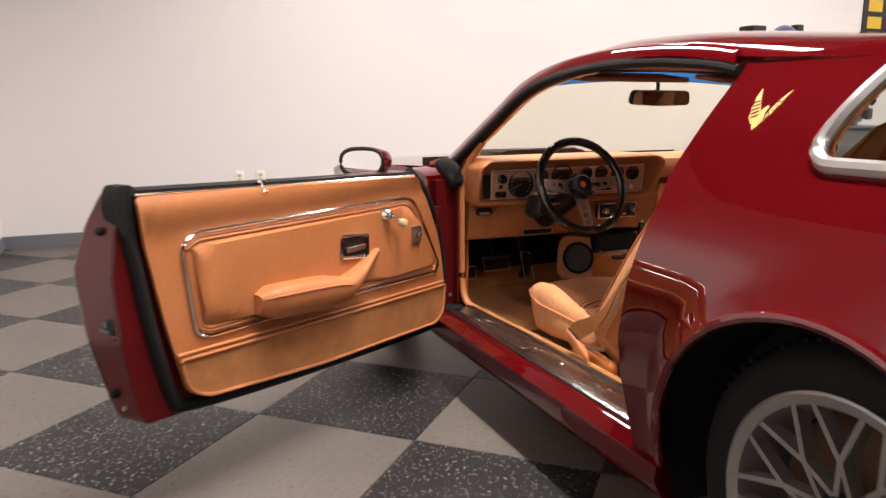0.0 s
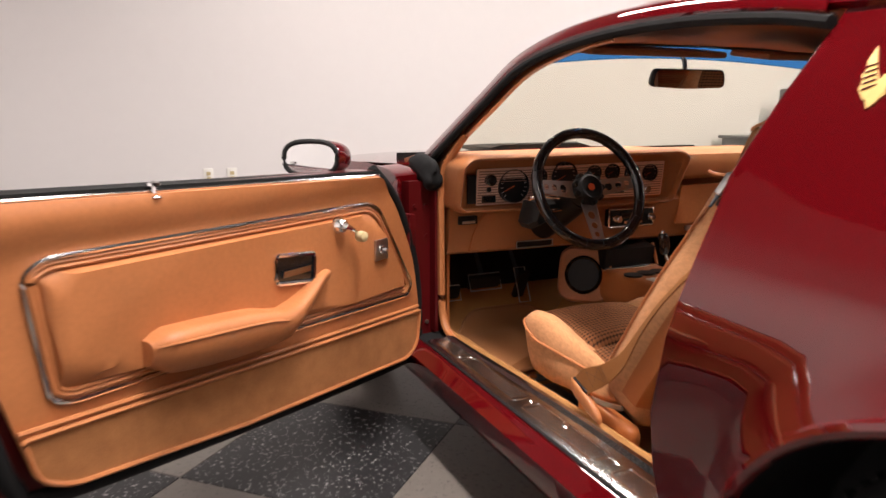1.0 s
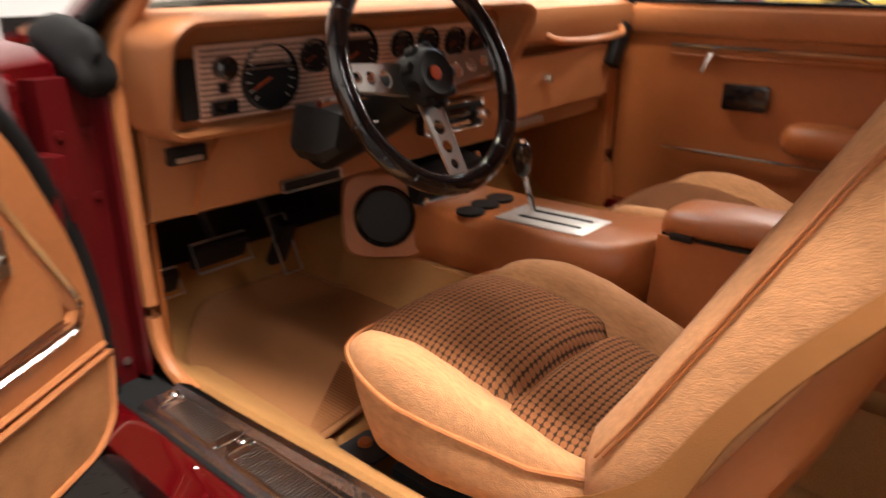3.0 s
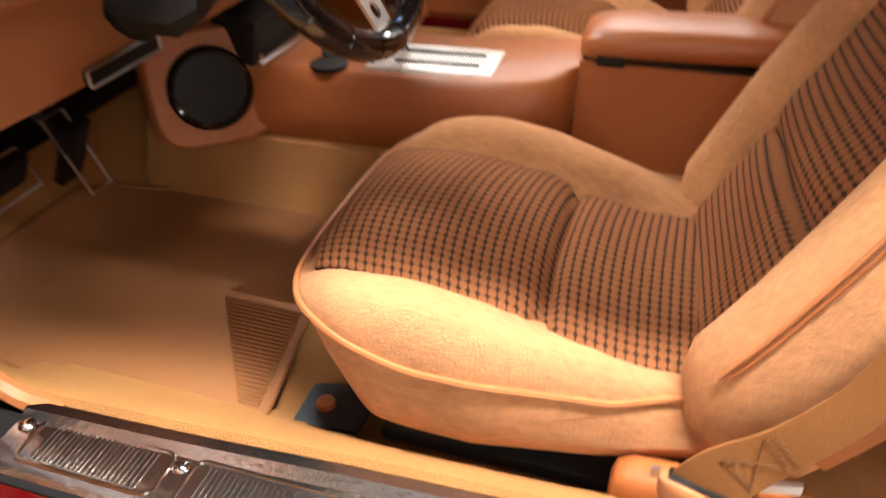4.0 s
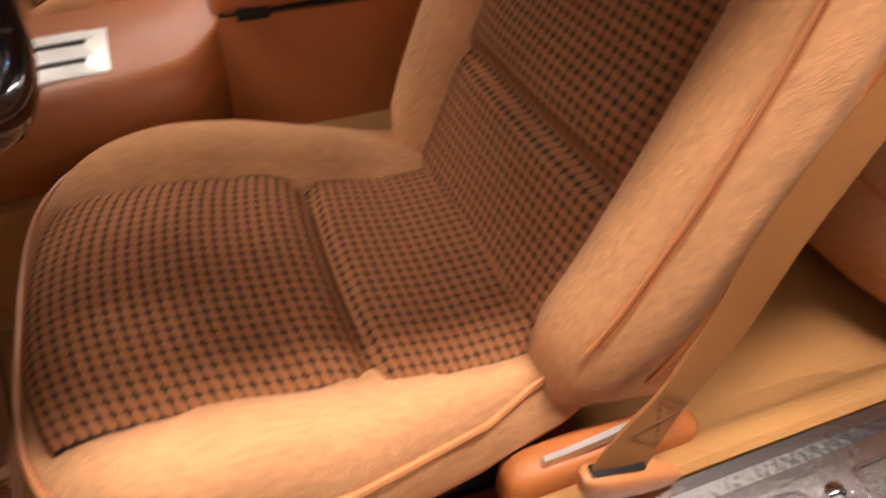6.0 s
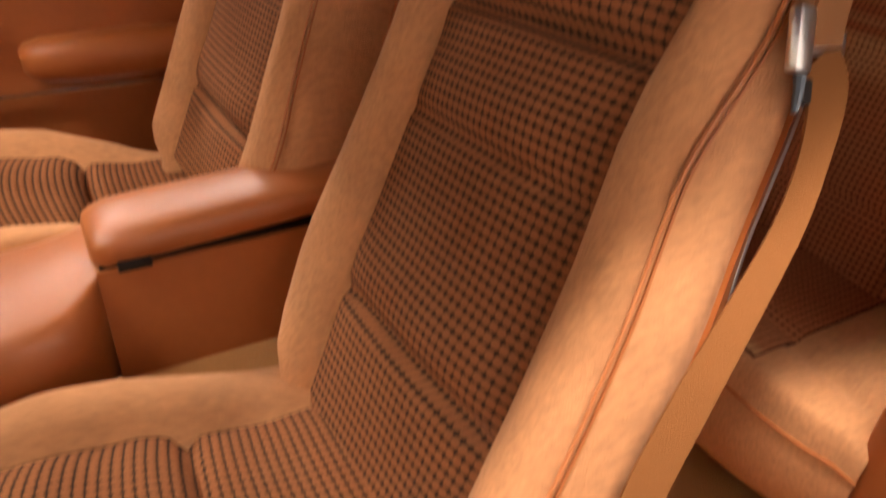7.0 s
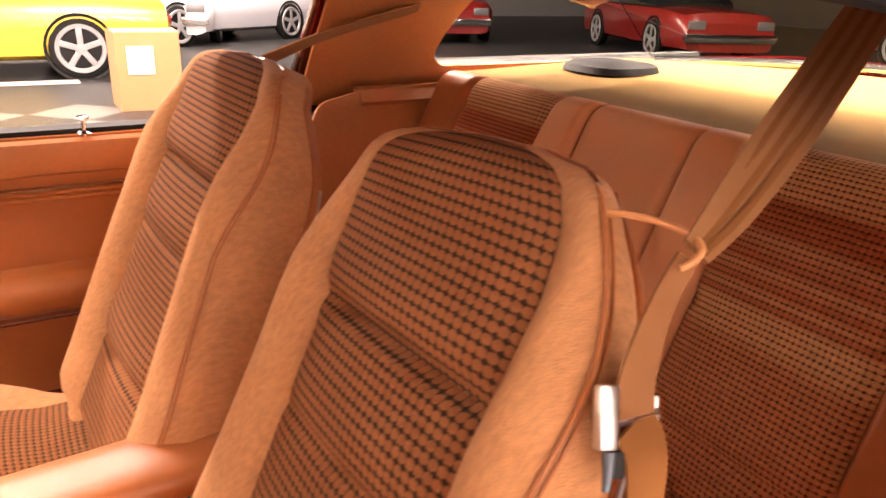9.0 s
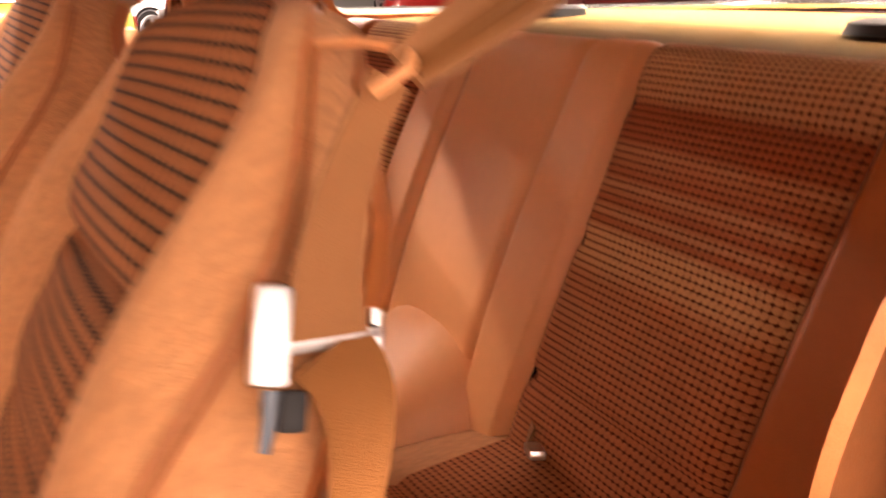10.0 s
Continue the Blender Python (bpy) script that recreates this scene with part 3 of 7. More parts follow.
scoop = [[Vector((-0.0 + sx * w, y, 0.842 + 0.42 * h * k)) for sx, k in ((-1, 0), (-0.95, 0.6), (-0.75, 1), (0.75, 1), (0.95, 0.6), (1, 0))] for y, w, h in ((3.52, 0.26, 0.075), (3.56, 0.27, 0.085), (3.75, 0.25, 0.06), (4.0, 0.20, 0.02))]
part("hood_scoop", loft(scoop), BLACK, car, "dark hood scoop")

# pillars and the frame of the door opening
FRAME = [(-0.765, 3.02, 0.815), (-0.72, 2.86, 0.930), (-0.675, 2.72, 1.035), (-0.63, 2.585, 1.135), (-0.605, 2.42, 1.184), (-0.592, 2.2, 1.208), (-0.588, 1.95, 1.210), (-0.600, 1.72, 1.192), (-0.612, 1.596, 1.172)]
for s in (1, -1):
    def side(p, s=s):
        return Vector((p[0] * s, p[1], p[2]))

    def rail(p, s=s):
        # the far pillar stands a little further back and out
        w = ease(2.40, 2.72, p[1]) if s == -1 else 0.0
        return side(p) + Vector((0.05 * w, -0.11 * w, 0))
    f = curve([rail(p) for p in FRAME], 6)
    out = Vector((-1 * s, 0, 0))
    part("pillar_skin", loft([[p - out * 0.016 + Vector((0, 0.030, 0.046)), p + out * 0.010 + Vector((0, 0.018, 0.034)), p + out * 0.026 + Vector((0, 0.004, 0.008)), p + out * 0.022 + Vector((0, -0.004, -0.006)), p - out * 0.03 + Vector((0, 0.045, 0.02)), p - out * 0.03 + Vector((0, 0.06, 0.045))] for p in f]), PAINT, car, "red windshield pillar and roof rail")
    part("door_seal", tube([p + out * 0.022 + Vector((0, -0.006, -0.010)) for p in f], 0.012, 8), RUBBER, car, "black rubber door seal")
    part("pillar_trim", loft([[p - out * 0.002 + Vector((0, -0.018, -0.02)), p - out * 0.035 + Vector((0, 0.015, -0.02)), p - out * 0.055 + Vector((0, 0.05, 0.0)), p - out * 0.02 + Vector((0, 0.035, 0.02))] for p in f[:30]]), VINYL, car, "tan pillar trim")
    # seal and bright edge at the rear of the opening
    rear = [side((-side_x(y, z) + 0.012, y + 0.006, z)) for y, z in ((1.589, 1.146), (1.590, 1.05), (1.597, 0.98), (1.603, 0.924))]
    part("edge_trim", tube(curve(rear, 5), 0.006, 6), CHROME, car, "bright edge trim")
    jamb = curve([side((-side_x(y, z) + 0.03, y - 0.005, z)) for y, z in ((1.580, 0.84), (1.573, 0.80), (1.573, 0.74), (1.60, 0.6), (1.61, 0.42), (1.60, 0.30))], 4)
    part("rear_jamb", loft([[p, p + Vector((0.07 * s, -0.05, 0)), p + Vector((0.085 * s, -0.10, 0)), p + Vector((0.01 * s, -0.06, 0))] for p in jamb]), JAMB, car)
    hinge_post = [[side((-x, y, z)) for x, y in ((0.865, 2.93), (0.85, 2.905), (0.735, 2.92), (0.705, 2.96), (0.71, 3.1), (0.88, 3.1))] for z in (0.27, 0.4, 0.55, 0.7, 0.80)]
    part("hinge_pillar", loft(hinge_post), JAMB, car, "red painted hinge pillar")
    rock = [(0.700, 0.270), (0.705, 0.288), (0.828, 0.287), (0.850, 0.272), (0.880, 0.258), (0.884, 0.215), (0.850, 0.165), (0.76, 0.15), (0.70, 0.17)]
    part("rocker_panel", loft([[side((-x, y, z)) for x, z in rock] for y in (1.508, 1.7, 2.2, 2.8, 3.35)]), PAINT, car, "red rocker panel")
for z in (0.33, 0.62, 0.72):
    for dx in (0, 0.045):
        part("hinge_bolt", cyl((-0.83 + dx * 0.9, 2.912 + dx * 0.1, z), (-0.83 + dx * 0.9, 2.903 + dx * 0.1, z), 0.007, n=6), JAMB if z > 0.5 else ALLOY, car)
for z0, z1 in ((0.36, 0.44), (0.60, 0.70)):
    part("door_hinge", join(box(-0.862, 2.888, (z0 + z1) / 2, 0.030, 0.050, z1 - z0, 0.005, pose(0, 0, 0, 0, 0, 14)), cyl((-0.874, 2.862, z0 - 0.004), (-0.874, 2.862, z1 + 0.004), 0.010, n=12)), JAMB, car, "red painted door hinge")
part("pillar_flange", loft([[Vector((-x, y, z)) for x, y in ((0.776, 2.916), (0.768, 2.888), (0.760, 2.886), (0.758, 2.918))] for z in np.linspace(0.30, 0.78, 12)]), JAMB, car, "folded red pillar flange")
lump = [[Vector((-0.775 + 0.034 * k * math.cos(a), y + 0.010 * math.sin(3 * a), z + 0.052 * k * math.sin(a))) for a in [2 * math.pi * i / 16 for i in range(16)]] for y, z, k in ((2.868, 0.812, 0.45), (2.876, 0.814, 0.85), (2.90, 0.818, 1.0), (2.95, 0.830, 1.0), (3.0, 0.838, 0.9), (3.05, 0.842, 0.6))]
part("cowl_seal", loft(lump), RUBBER, car, "black rubber block at the pillar base", angle=70)
part("cowl_corner", loft([[Vector((-0.89 + dx, y, z)) for dx, z in ((0, zb), (0.004, zt), (0.075, zt + 0.006), (0.085, zb))] for y, zb, zt in ((2.93, 0.77, 0.815), (2.99, 0.77, 0.832), (3.10, 0.78, 0.836))]), PAINT, car, "red fender corner at the pillar")

# sill: scuff plate, carpet edge
part("sill_base", slab(-0.83, -0.705, 1.56, 2.93, 0.286, 0.2895), RUBBER, car, smooth=False)
scuff = thing("scuff_plate", (-0.765, 2.2, 0.29), "scratched aluminium door sill scuff plate", "scuff plate")


def sill_in(y):
    """Inner edge of the scuff plate."""
    return glide([(1.5, -0.704), (2.05, -0.705), (2.4, -0.716), (2.7, -0.732), (2.95, -0.738)], y)


def scuff_profile(y):
    e = sill_in(y)
    return [Vector((x, y, z)) for x, z in ((-0.826, 0.278), (-0.822, 0.2905), (-0.808, 0.2965), (e - 0.026, 0.2965), (e - 0.014, 0.304), (e - 0.002, 0.304), (e, 0.298), (-0.80, 0.2895))]


part("plate", loft([scuff_profile(y) for y in np.linspace(1.58, 2.825, 24)]), SCUFF, scuff, angle=25)
for y0, y1 in ((1.66, 1.87), (1.93, 2.24), (2.28, 2.605), (2.63, 2.795)):
    ring = rounded([(-0.806, y0), (-0.752, y0), (-0.752, y1), (-0.806, y1)], 0.014)
    part("embossed_frame", tube([Vector((p[0], p[1], 0.2965)) for p in ring], 0.0028, 6, True), SCUFF, scuff)
    ribs = [box(-0.779, y, 0.2968, 0.044, 0.0022, 0.0016) for y in np.arange(y0 + 0.02, y1 - 0.015, 0.006)]
    part("ribs", join(*ribs), SCUFF, scuff, "fine pressed ribs", smooth=False)
for y in (1.76, 1.90, 2.10, 2.26, 2.618, 2.811):
    part("screw", spin([(0, 0.0), (0.0045, 0.0), (0.003, 0.007), (0, 0.010)], (-0.765, y, 0.297), (0, 0, 1), 12), CHROME, scuff)


def wheel(s, cy):
    """A wheel at one side: s -1 left, 1 right."""
    x = 0.865 * s
    o = part("wheel", spin([(-0.21, 0.235), (-0.215, 0.27), (-0.20, 0.315), (-0.17, 0.335), (-0.12, 0.340), (-0.06, 0.338), (-0.02, 0.325), (0.0, 0.295), (-0.002, 0.262), (-0.012, 0.245), (-0.03, 0.238)], (x, cy, WHEEL_Z), (s, 0, 0), 48), TYRE, car, "black tyre on a silver alloy wheel")
    part("rim", spin([(-0.02, 0.252), (-0.004, 0.252), (-0.002, 0.246), (-0.01, 0.226), (-0.035, 0.213), (-0.19, 0.205), (-0.19, 0.235), (-0.03, 0.240)], (x, cy, WHEEL_Z), (s, 0, 0), 48), RIM_PAINT, o, "silver wheel rim")
    def at_wheel(r, a, dx):
        return Vector((x + dx * s, cy + r * math.cos(a), WHEEL_Z + r * math.sin(a)))
    for k in range(10):
        a = 2 * math.pi * (k + 0.35) / 10
        for r0, r1, da in ((0.128, 0.222, 0.21), (0.128, 0.222, -0.21), (0.128, 0.055, 0.31), (0.128, 0.055, -0.31)):
            p0, p1 = at_wheel(r0, a, -0.030), at_wheel(r1, a + da, -0.022 if r1 > r0 else -0.040)
            d = (p1 - p0).normalized()
            w = d.cross(Vector((1, 0, 0))).normalized() * (0.0066 if r1 > r0 else 0.0062)
            h = Vector((0.010 * s, 0, 0))
            part("spoke", loft([[p - w - 2 * h, p - w * 0.85 + h, p + w * 0.85 + h, p + w - 2 * h] for p in (p0 - d * 0.004, p0 + (p1 - p0) * 0.5, p1 + d * 0.004)]), RIM_PAINT, o)
    part("hub_cap", spin([(-0.06, 0.0), (-0.06, 0.07), (-0.035, 0.066), (-0.02, 0.05), (-0.012, 0.0)], (x, cy, WHEEL_Z), (s, 0, 0), 24), BLACK, o)
    part("brake_drum", spin([(-0.14, 0.03), (-0.14, 0.195), (-0.115, 0.195), (-0.10, 0.17), (-0.10, 0.03)], (x, cy, WHEEL_Z), (s, 0, 0), 28), DRUM, o)
    tread = [box(x - 0.12 * s, cy + 0.3375 * math.cos(a), WHEEL_Z + 0.3375 * math.sin(a), 0.17, 0.012, 0.008, 0, pose(0, 0, 0, math.degrees(a) - 90)) for a in np.linspace(0, 2 * math.pi, 72, endpoint=False)]
    part("tread", join(*tread), TYRE, o, smooth=False)


for s, cy in ((-1, AXLE_R), (1, AXLE_R), (-1, AXLE_F), (1, AXLE_F)):
    wheel(s, cy)

# emblem on the sail panel: a plain winged shape
def on_sail(a, b):
    """a: towards the tail, b: up, in metres from the emblem's foot."""
    y, z = 1.435 - a, 1.040 + b
    return Vector((-side_x(y, z) - 0.0015, y, z))


WING_A = [(-0.002, -0.004), (-0.020, 0.004), (-0.034, 0.016), (-0.037, 0.030), (-0.043, 0.036), (-0.042, 0.048), (-0.049, 0.056), (-0.051, 0.078), (-0.040, 0.064), (-0.028, 0.048), (-0.016, 0.034), (-0.006, 0.020), (0.002, 0.006)]
WING_B = [(0.002, -0.003), (0.006, 0.004), (0.011, 0.009), (0.014, 0.018), (0.019, 0.022), (0.023, 0.036), (0.028, 0.043), (0.029, 0.056), (0.035, 0.074), (0.027, 0.065), (0.019, 0.052), (0.013, 0.038), (0.008, 0.025), (0.003, 0.020)]
part("emblem_body", sheet([(-0.013, 0.002), (-0.004, -0.010), (0.004, -0.002), (0.008, 0.016), (0.003, 0.030), (0.006, 0.038), (-0.001, 0.042), (-0.008, 0.036), (-0.012, 0.020)], lambda a, b: on_sail(a, b) + Vector((-0.002, 0, 0)), [], 0.01, 0.0012, (1, 0, 0)), GOLD, car, "gold decal body", smooth=False)
for wing in (WING_A, WING_B):
    w = part("emblem_wing", sheet(wing, lambda a, b: on_sail(a, b) + Vector((-0.001, 0, 0)), [], 0.01, 0.0015, (1, 0, 0)), GOLD, car, "gold bird-wing decal", smooth=False)
    for k in range(5):
        t = 0.15 + 0.16 * k
        c0, c1 = (-0.006 - 0.030 * t, 0.016 + 0.045 * t), (-0.024 - 0.026 * t, 0.008 + 0.050 * t)
        if wing is WING_B:
            c0, c1 = (0.004 + 0.020 * t, 0.018 + 0.040 * t), (0.007 + 0.027 * t, 0.005 + 0.056 * t)
        part("feather_line", tube([on_sail(*c0) + Vector((-0.0022, 0, 0)), on_sail(*c1) + Vector((-0.0022, 0, 0))], 0.0012, 4), JAMB, w)

# ---- the open driver door ----
U, N, P0 = Vector((-0.821, -0.571, 0)), Vector((0.571, -0.821, 0)), Vector((-0.998, 2.772, 0))


def D(u, z, d=0.0):
    p = P0 + U * u + N * d
    return Vector((p.x, p.y, z + 0.006))


INNER = [(1.17, 0.872), (1.135, 0.70), (1.10, 0.52), (1.075, 0.43), (1.055, 0.35), (1.00, 0.322), (0.56, 0.276), (-0.12, 0.238), (-0.18, 0.265), (-0.197, 0.386), (-0.165, 0.56), (-0.075, 0.74), (0.012, 0.828)]


def outer_d(u, z):
    """Depth of the outer skin behind the inner trim."""
    return -lerp([(0.22, 0.05), (0.30, 0.085), (0.45, 0.125), (0.60, 0.145), (0.70, 0.148), (0.80, 0.115), (0.86, 0.075), (0.90, 0.05)], z)


skin = [(1.20, 0.885), (1.215, 0.80), (1.235, 0.68), (1.225, 0.52), (1.20, 0.36), (1.185, 0.30), (0.56, 0.255), (-0.13, 0.215), (-0.20, 0.26), (-0.215, 0.40), (-0.19, 0.57), (-0.12, 0.74), (-0.02, 0.845), (0.5, 0.862)]
sk = rounded(skin, 0.02, 3)
inner_sk = rounded([(a - 0.012 if a > 0.6 else a + 0.004, b) for a, b in skin], 0.02, 3)
door = part("driver_door", sheet(inner_sk, lambda a, b: D(a, b, -0.012), [], 0.12, 0.004, -N), JAMB, car, "open driver door with tan vinyl trim")
part("outer_skin", sheet(sk, lambda a, b: D(a, b, outer_d(a, b)), [], 0.06, 0.006, N), PAINT, door, "red outer door skin")
part("door_frame", loft([[D(a, b, outer_d(a, b)) for a, b in sk], [D(p[0], p[1], -0.004 if p[0] < 1.0 else -0.02) for p in inner_sk]], True, False), JAMB, door, "red painted door edge")
seal = curve([D(1.168, 0.885, -0.012), D(1.178, 0.80, -0.014), D(1.162, 0.70, -0.012), D(1.140, 0.56, -0.012), D(1.115, 0.44, -0.012), D(1.085, 0.345, -0.014), D(1.02, 0.305, -0.014), D(0.56, 0.262, -0.012), D(-0.13, 0.224, -0.012), D(-0.205, 0.26, -0.012), D(-0.215, 0.39, -0.012), D(-0.185, 0.565, -0.012), D(-0.095, 0.75, -0.012), D(0.0, 0.845, -0.02)], 5)
part("weather_seal", tube(seal, 0.019, 10), RUBBER, door, "black rubber door seal")
part("corner_block", loft([[D(u, z, d) for u, d in ((a, 0.004), (a, -0.05), (b, -0.05), (b, 0.004))] for z, a, b in ((0.78, 1.165, 1.195), (0.84, 1.16, 1.21), (0.885, 1.155, 1.205), (0.898, 1.165, 1.195))]), RUBBER, door, "black rubber corner block")
part("latch_recess", box(*D(1.214, 0.560, -0.060), 0.012, 0.058, 0.042, 0.004, pose(0, 0, 0, 0, 0, 34.8)), BLACK, door, "dark latch opening")
part("latch", join(box(*D(1.217, 0.548, -0.062), 0.014, 0.040, 0.010, 0.002, pose(0, 0, 0, 0, 0, 34.8)), cyl(D(1.205, 0.566, -0.052), D(1.226, 0.566, -0.052), 0.008, n=10)), DARK_STEEL, door, "dark steel door latch")
part("latch_ledge", box(*D(1.212, 0.528, -0.070), 0.014, 0.075, 0.008, 0.003, pose(0, 0, 0, 0, 0, 34.8)), JAMB, door)
part("end_rib", tube(curve([D(1.190, 0.80, -0.030), D(1.206, 0.70, -0.034), D(1.208, 0.60, -0.034)], 5), 0.010, 8), JAMB, door, "raised red door edge rib")
part("end_rib", tube(curve([D(1.196, 0.50, -0.036), D(1.180, 0.40, -0.034), D(1.160, 0.32, -0.030)], 5), 0.010, 8), JAMB, door)
part("light_lens", box(*D(1.218, 0.705, -0.078), 0.008, 0.020, 0.020, 0.003, pose(0, 20, 0, 0, 0, 34.8)), WHITE, door)
for z, d in ((0.790, -0.060), (0.380, -0.075)):
    part("bumper_stop", cyl(D(1.196 if z < 0.5 else 1.203, z, d), D(1.216 if z < 0.5 else 1.222, z, d), 0.012, 0.009, 12, 0.002), RUBBER, door, "black rubber bump stop")
for z, d in ((0.655, -0.050), (0.625, -0.085), (0.345, -0.050)):
    part("screw", cyl(D(1.19, z, d), D(1.222 if z > 0.5 else 1.20, z, d), 0.006, n=8), ALLOY, door)


def door_pad(u, z):
    """Relief of the inner trim: padded field, reveal round it, rolled top."""
    return 0.010 + 0.020 * ease(0.765, 0.83, z) * (1 - ease(0.84, 0.88, z) * 0.7)


part("trim_panel", sheet(rounded(INNER, [0.02, 0.05, 0.05, 0.05, 0.04, 0.04, 0, 0.04, 0.05, 0.06, 0.06, 0.05, 0.02], 4), lambda a, b: D(a, b, door_pad(a, b)), [], 0.03, 0.01, -N), VINYL, door, "tan vinyl door trim panel")
field = [(1.046, 0.738), (1.003, 0.763), (0.060, 0.757), (0.006, 0.728), (-0.150, 0.478), (-0.128, 0.445), (0.39, 0.466), (0.98, 0.483), (1.018, 0.502)]
fr = rounded(field, [0.03, 0.03, 0.03, 0.03, 0.03, 0.03, 0, 0.03, 0.03], 4)
part("chrome_moulding", tube([D(p[0], p[1], 0.014) for p in fr], 0.0055, 6, True), CHROME, door, "thin chrome moulding")


def inset(poly, k):
    c = sum((Vector((p[0], p[1])) for p in poly), Vector((0, 0))) / len(poly)
    out = []
    n = len(poly)
    for i, p in enumerate(poly):
        a, b = Vector(poly[i - 1][:2]), Vector(poly[(i + 1) % n][:2])
        t = (b - a).normalized()
        q = Vector((-t.y, t.x))
        if (c - Vector(p[:2])).dot(q) < 0:
            q = -q
        out.append(Vector(p[:2]) + q * k)
    return out


for k in (0.012, 0.021):
    part("pleat", tube([D(p[0], p[1], 0.011) for p in inset(fr, k)], 0.0052, 6, True), VINYL, door)
pad = inset(fr, 0.028)
rimv = np.array([(p[0], p[1]) for p in pad])


def pad_d(a, b):
    k = float(np.hypot(rimv[:, 0] - a, rimv[:, 1] - b).min())
    return 0.010 + 0.018 * ease(0, 0.03, k)


part("padded_field", sheet(pad, lambda a, b: D(a, b, pad_d(a, b)), [], 0.022, 0.008, -N), VINYL, door, "padded tan vinyl field")
CARPET_STRIP = [(1.078, 0.445), (1.06, 0.36), (1.00, 0.326), (0.56, 0.280), (-0.11, 0.244), (-0.165, 0.275), (-0.182, 0.384), (0.3, 0.405)]
cs = rounded(CARPET_STRIP, [0.01, 0.05, 0.05, 0, 0.05, 0.05, 0.01, 0], 4)
part("carpet_strip", sheet(cs, lambda a, b: D(a, b, 0.022), [], 0.04, 0.01, -N), DOOR_CARPET, door, "tan carpet strip along the door bottom")
part("carpet_welt", tube([D(p[0], p[1], 0.024) for p in cs], 0.0055, 6, True), VINYL, door)
for dz in (0.014,):
    part("lower_pleat", tube([D(u, lerp([(-0.18, 0.384), (0.3, 0.405), (1.078, 0.445)], u) + dz, 0.020) for u in np.linspace(-0.175, 1.085, 24)], 0.0055, 6), VINYL, door)


def arm_ring(u):
    zt = glide([(0.27, 0.606), (0.33, 0.588), (0.40, 0.560), (0.47, 0.545), (0.53, 0.562), (0.70, 0.578), (0.86, 0.584)], u)
    zb = glide([(0.27, 0.576), (0.33, 0.545), (0.40, 0.498), (0.47, 0.468), (0.54, 0.462), (0.70, 0.472), (0.86, 0.492)], u)
    dp = glide([(0.27, 0.035), (0.36, 0.060), (0.47, 0.082), (0.6, 0.086), (0.86, 0.086)], u)
    k = 1 - 0.4 * ease(0.78, 0.830, u) ** 2
    zc, h = (zt + zb) / 2, (zt - zb) / 2 * k
    return [D(u, zc + h * b, 0.012 + dp * k * a) for a, b in ((0, -1), (0.45, -0.98), (0.8, -0.75), (0.98, 0.0), (1.0, 0.55), (0.92, 0.86), (0.7, 0.98), (0.3, 1.0), (0, 1.0))]


part("armrest", loft([arm_ring(u) for u in (0.27, 0.285, 0.31, 0.34, 0.38, 0.42, 0.46, 0.50, 0.54, 0.6, 0.7, 0.75, 0.785, 0.81, 0.823, 0.830)]), VINYL, door, "moulded tan armrest with pull handle", angle=55)
part("armrest_seam", tube([arm_ring(u)[4] + Vector((0, 0, 0.0)) for u in np.linspace(0.48, 0.822, 14)], 0.0035, 6), VINYL, door)
hb = rounded([(0.320, 0.585), (0.454, 0.603), (0.450, 0.673), (0.314, 0.658)], 0.01)
part("handle_bezel", tube([D(p[0], p[1], 0.032) for p in hb], 0.006, 6, True), CHROME, door, "chrome handle surround")
part("handle_cup", sheet(hb, lambda a, b: D(a, b, 0.030), [], 0.03, 0.02, -N), GLOSS_BLACK, door, "black recessed handle cup")
part("door_handle", loft([[D(u, z, d) for z, d in ((0.616, 0.024), (0.614, 0.036), (0.630, 0.038), (0.634, 0.026))] for u in (0.335, 0.37, 0.41, 0.432)]), CHROME, door, "chrome inner door handle")
part("crank_base", cyl(D(0.212, 0.714, 0.020), D(0.212, 0.714, 0.052), 0.024, 0.018, 18, 0.004), CHROME, door, "chrome window crank base")
part("crank_arm", tube([D(0.214, 0.715, 0.050), D(0.19, 0.703, 0.056), D(0.164, 0.686, 0.052)], [0.015, 0.010, 0.010], 8, squash=0.6), CHROME, door, "chrome window crank arm")
part("crank_knob", spin([(0, 0.0), (0.0, 0.012), (0.012, 0.016), (0.026, 0.014), (0.034, 0.0)], D(0.160, 0.680, 0.050), N, 16), IVORY, door, "ivory crank knob")
part("switch_plate", box(*D(0.028, 0.618, 0.031), 0.06, 0.006, 0.062, 0.002, pose(0, 0, 0, 0, 0, 34.8)), BRIGHT, door, "brushed metal mirror control plate")
part("control_stick", join(cyl(D(0.028, 0.618, 0.033), D(0.028, 0.618, 0.052), 0.006, n=10), spin([(0, 0.010), (0.004, 0.013), (0.006, 0.010)], D(0.028, 0.618, 0.034), N, 14)), CHROME, door)
part("lock_knob", join(cyl(D(0.767, 0.832, 0.022), D(0.767, 0.872, 0.018), 0.005, n=8), spin([(0, 0.0), (0, 0.013), (0.006, 0.012), (0.010, 0.0)], D(0.767, 0.872, 0.018), (0, 0, 1), 14), spin([(0, 0.0), (0, 0.014), (0.004, 0.011)], D(0.767, 0.848, 0.020), (0, 0, 1), 14)), CHROME, door, "chrome door lock knob")
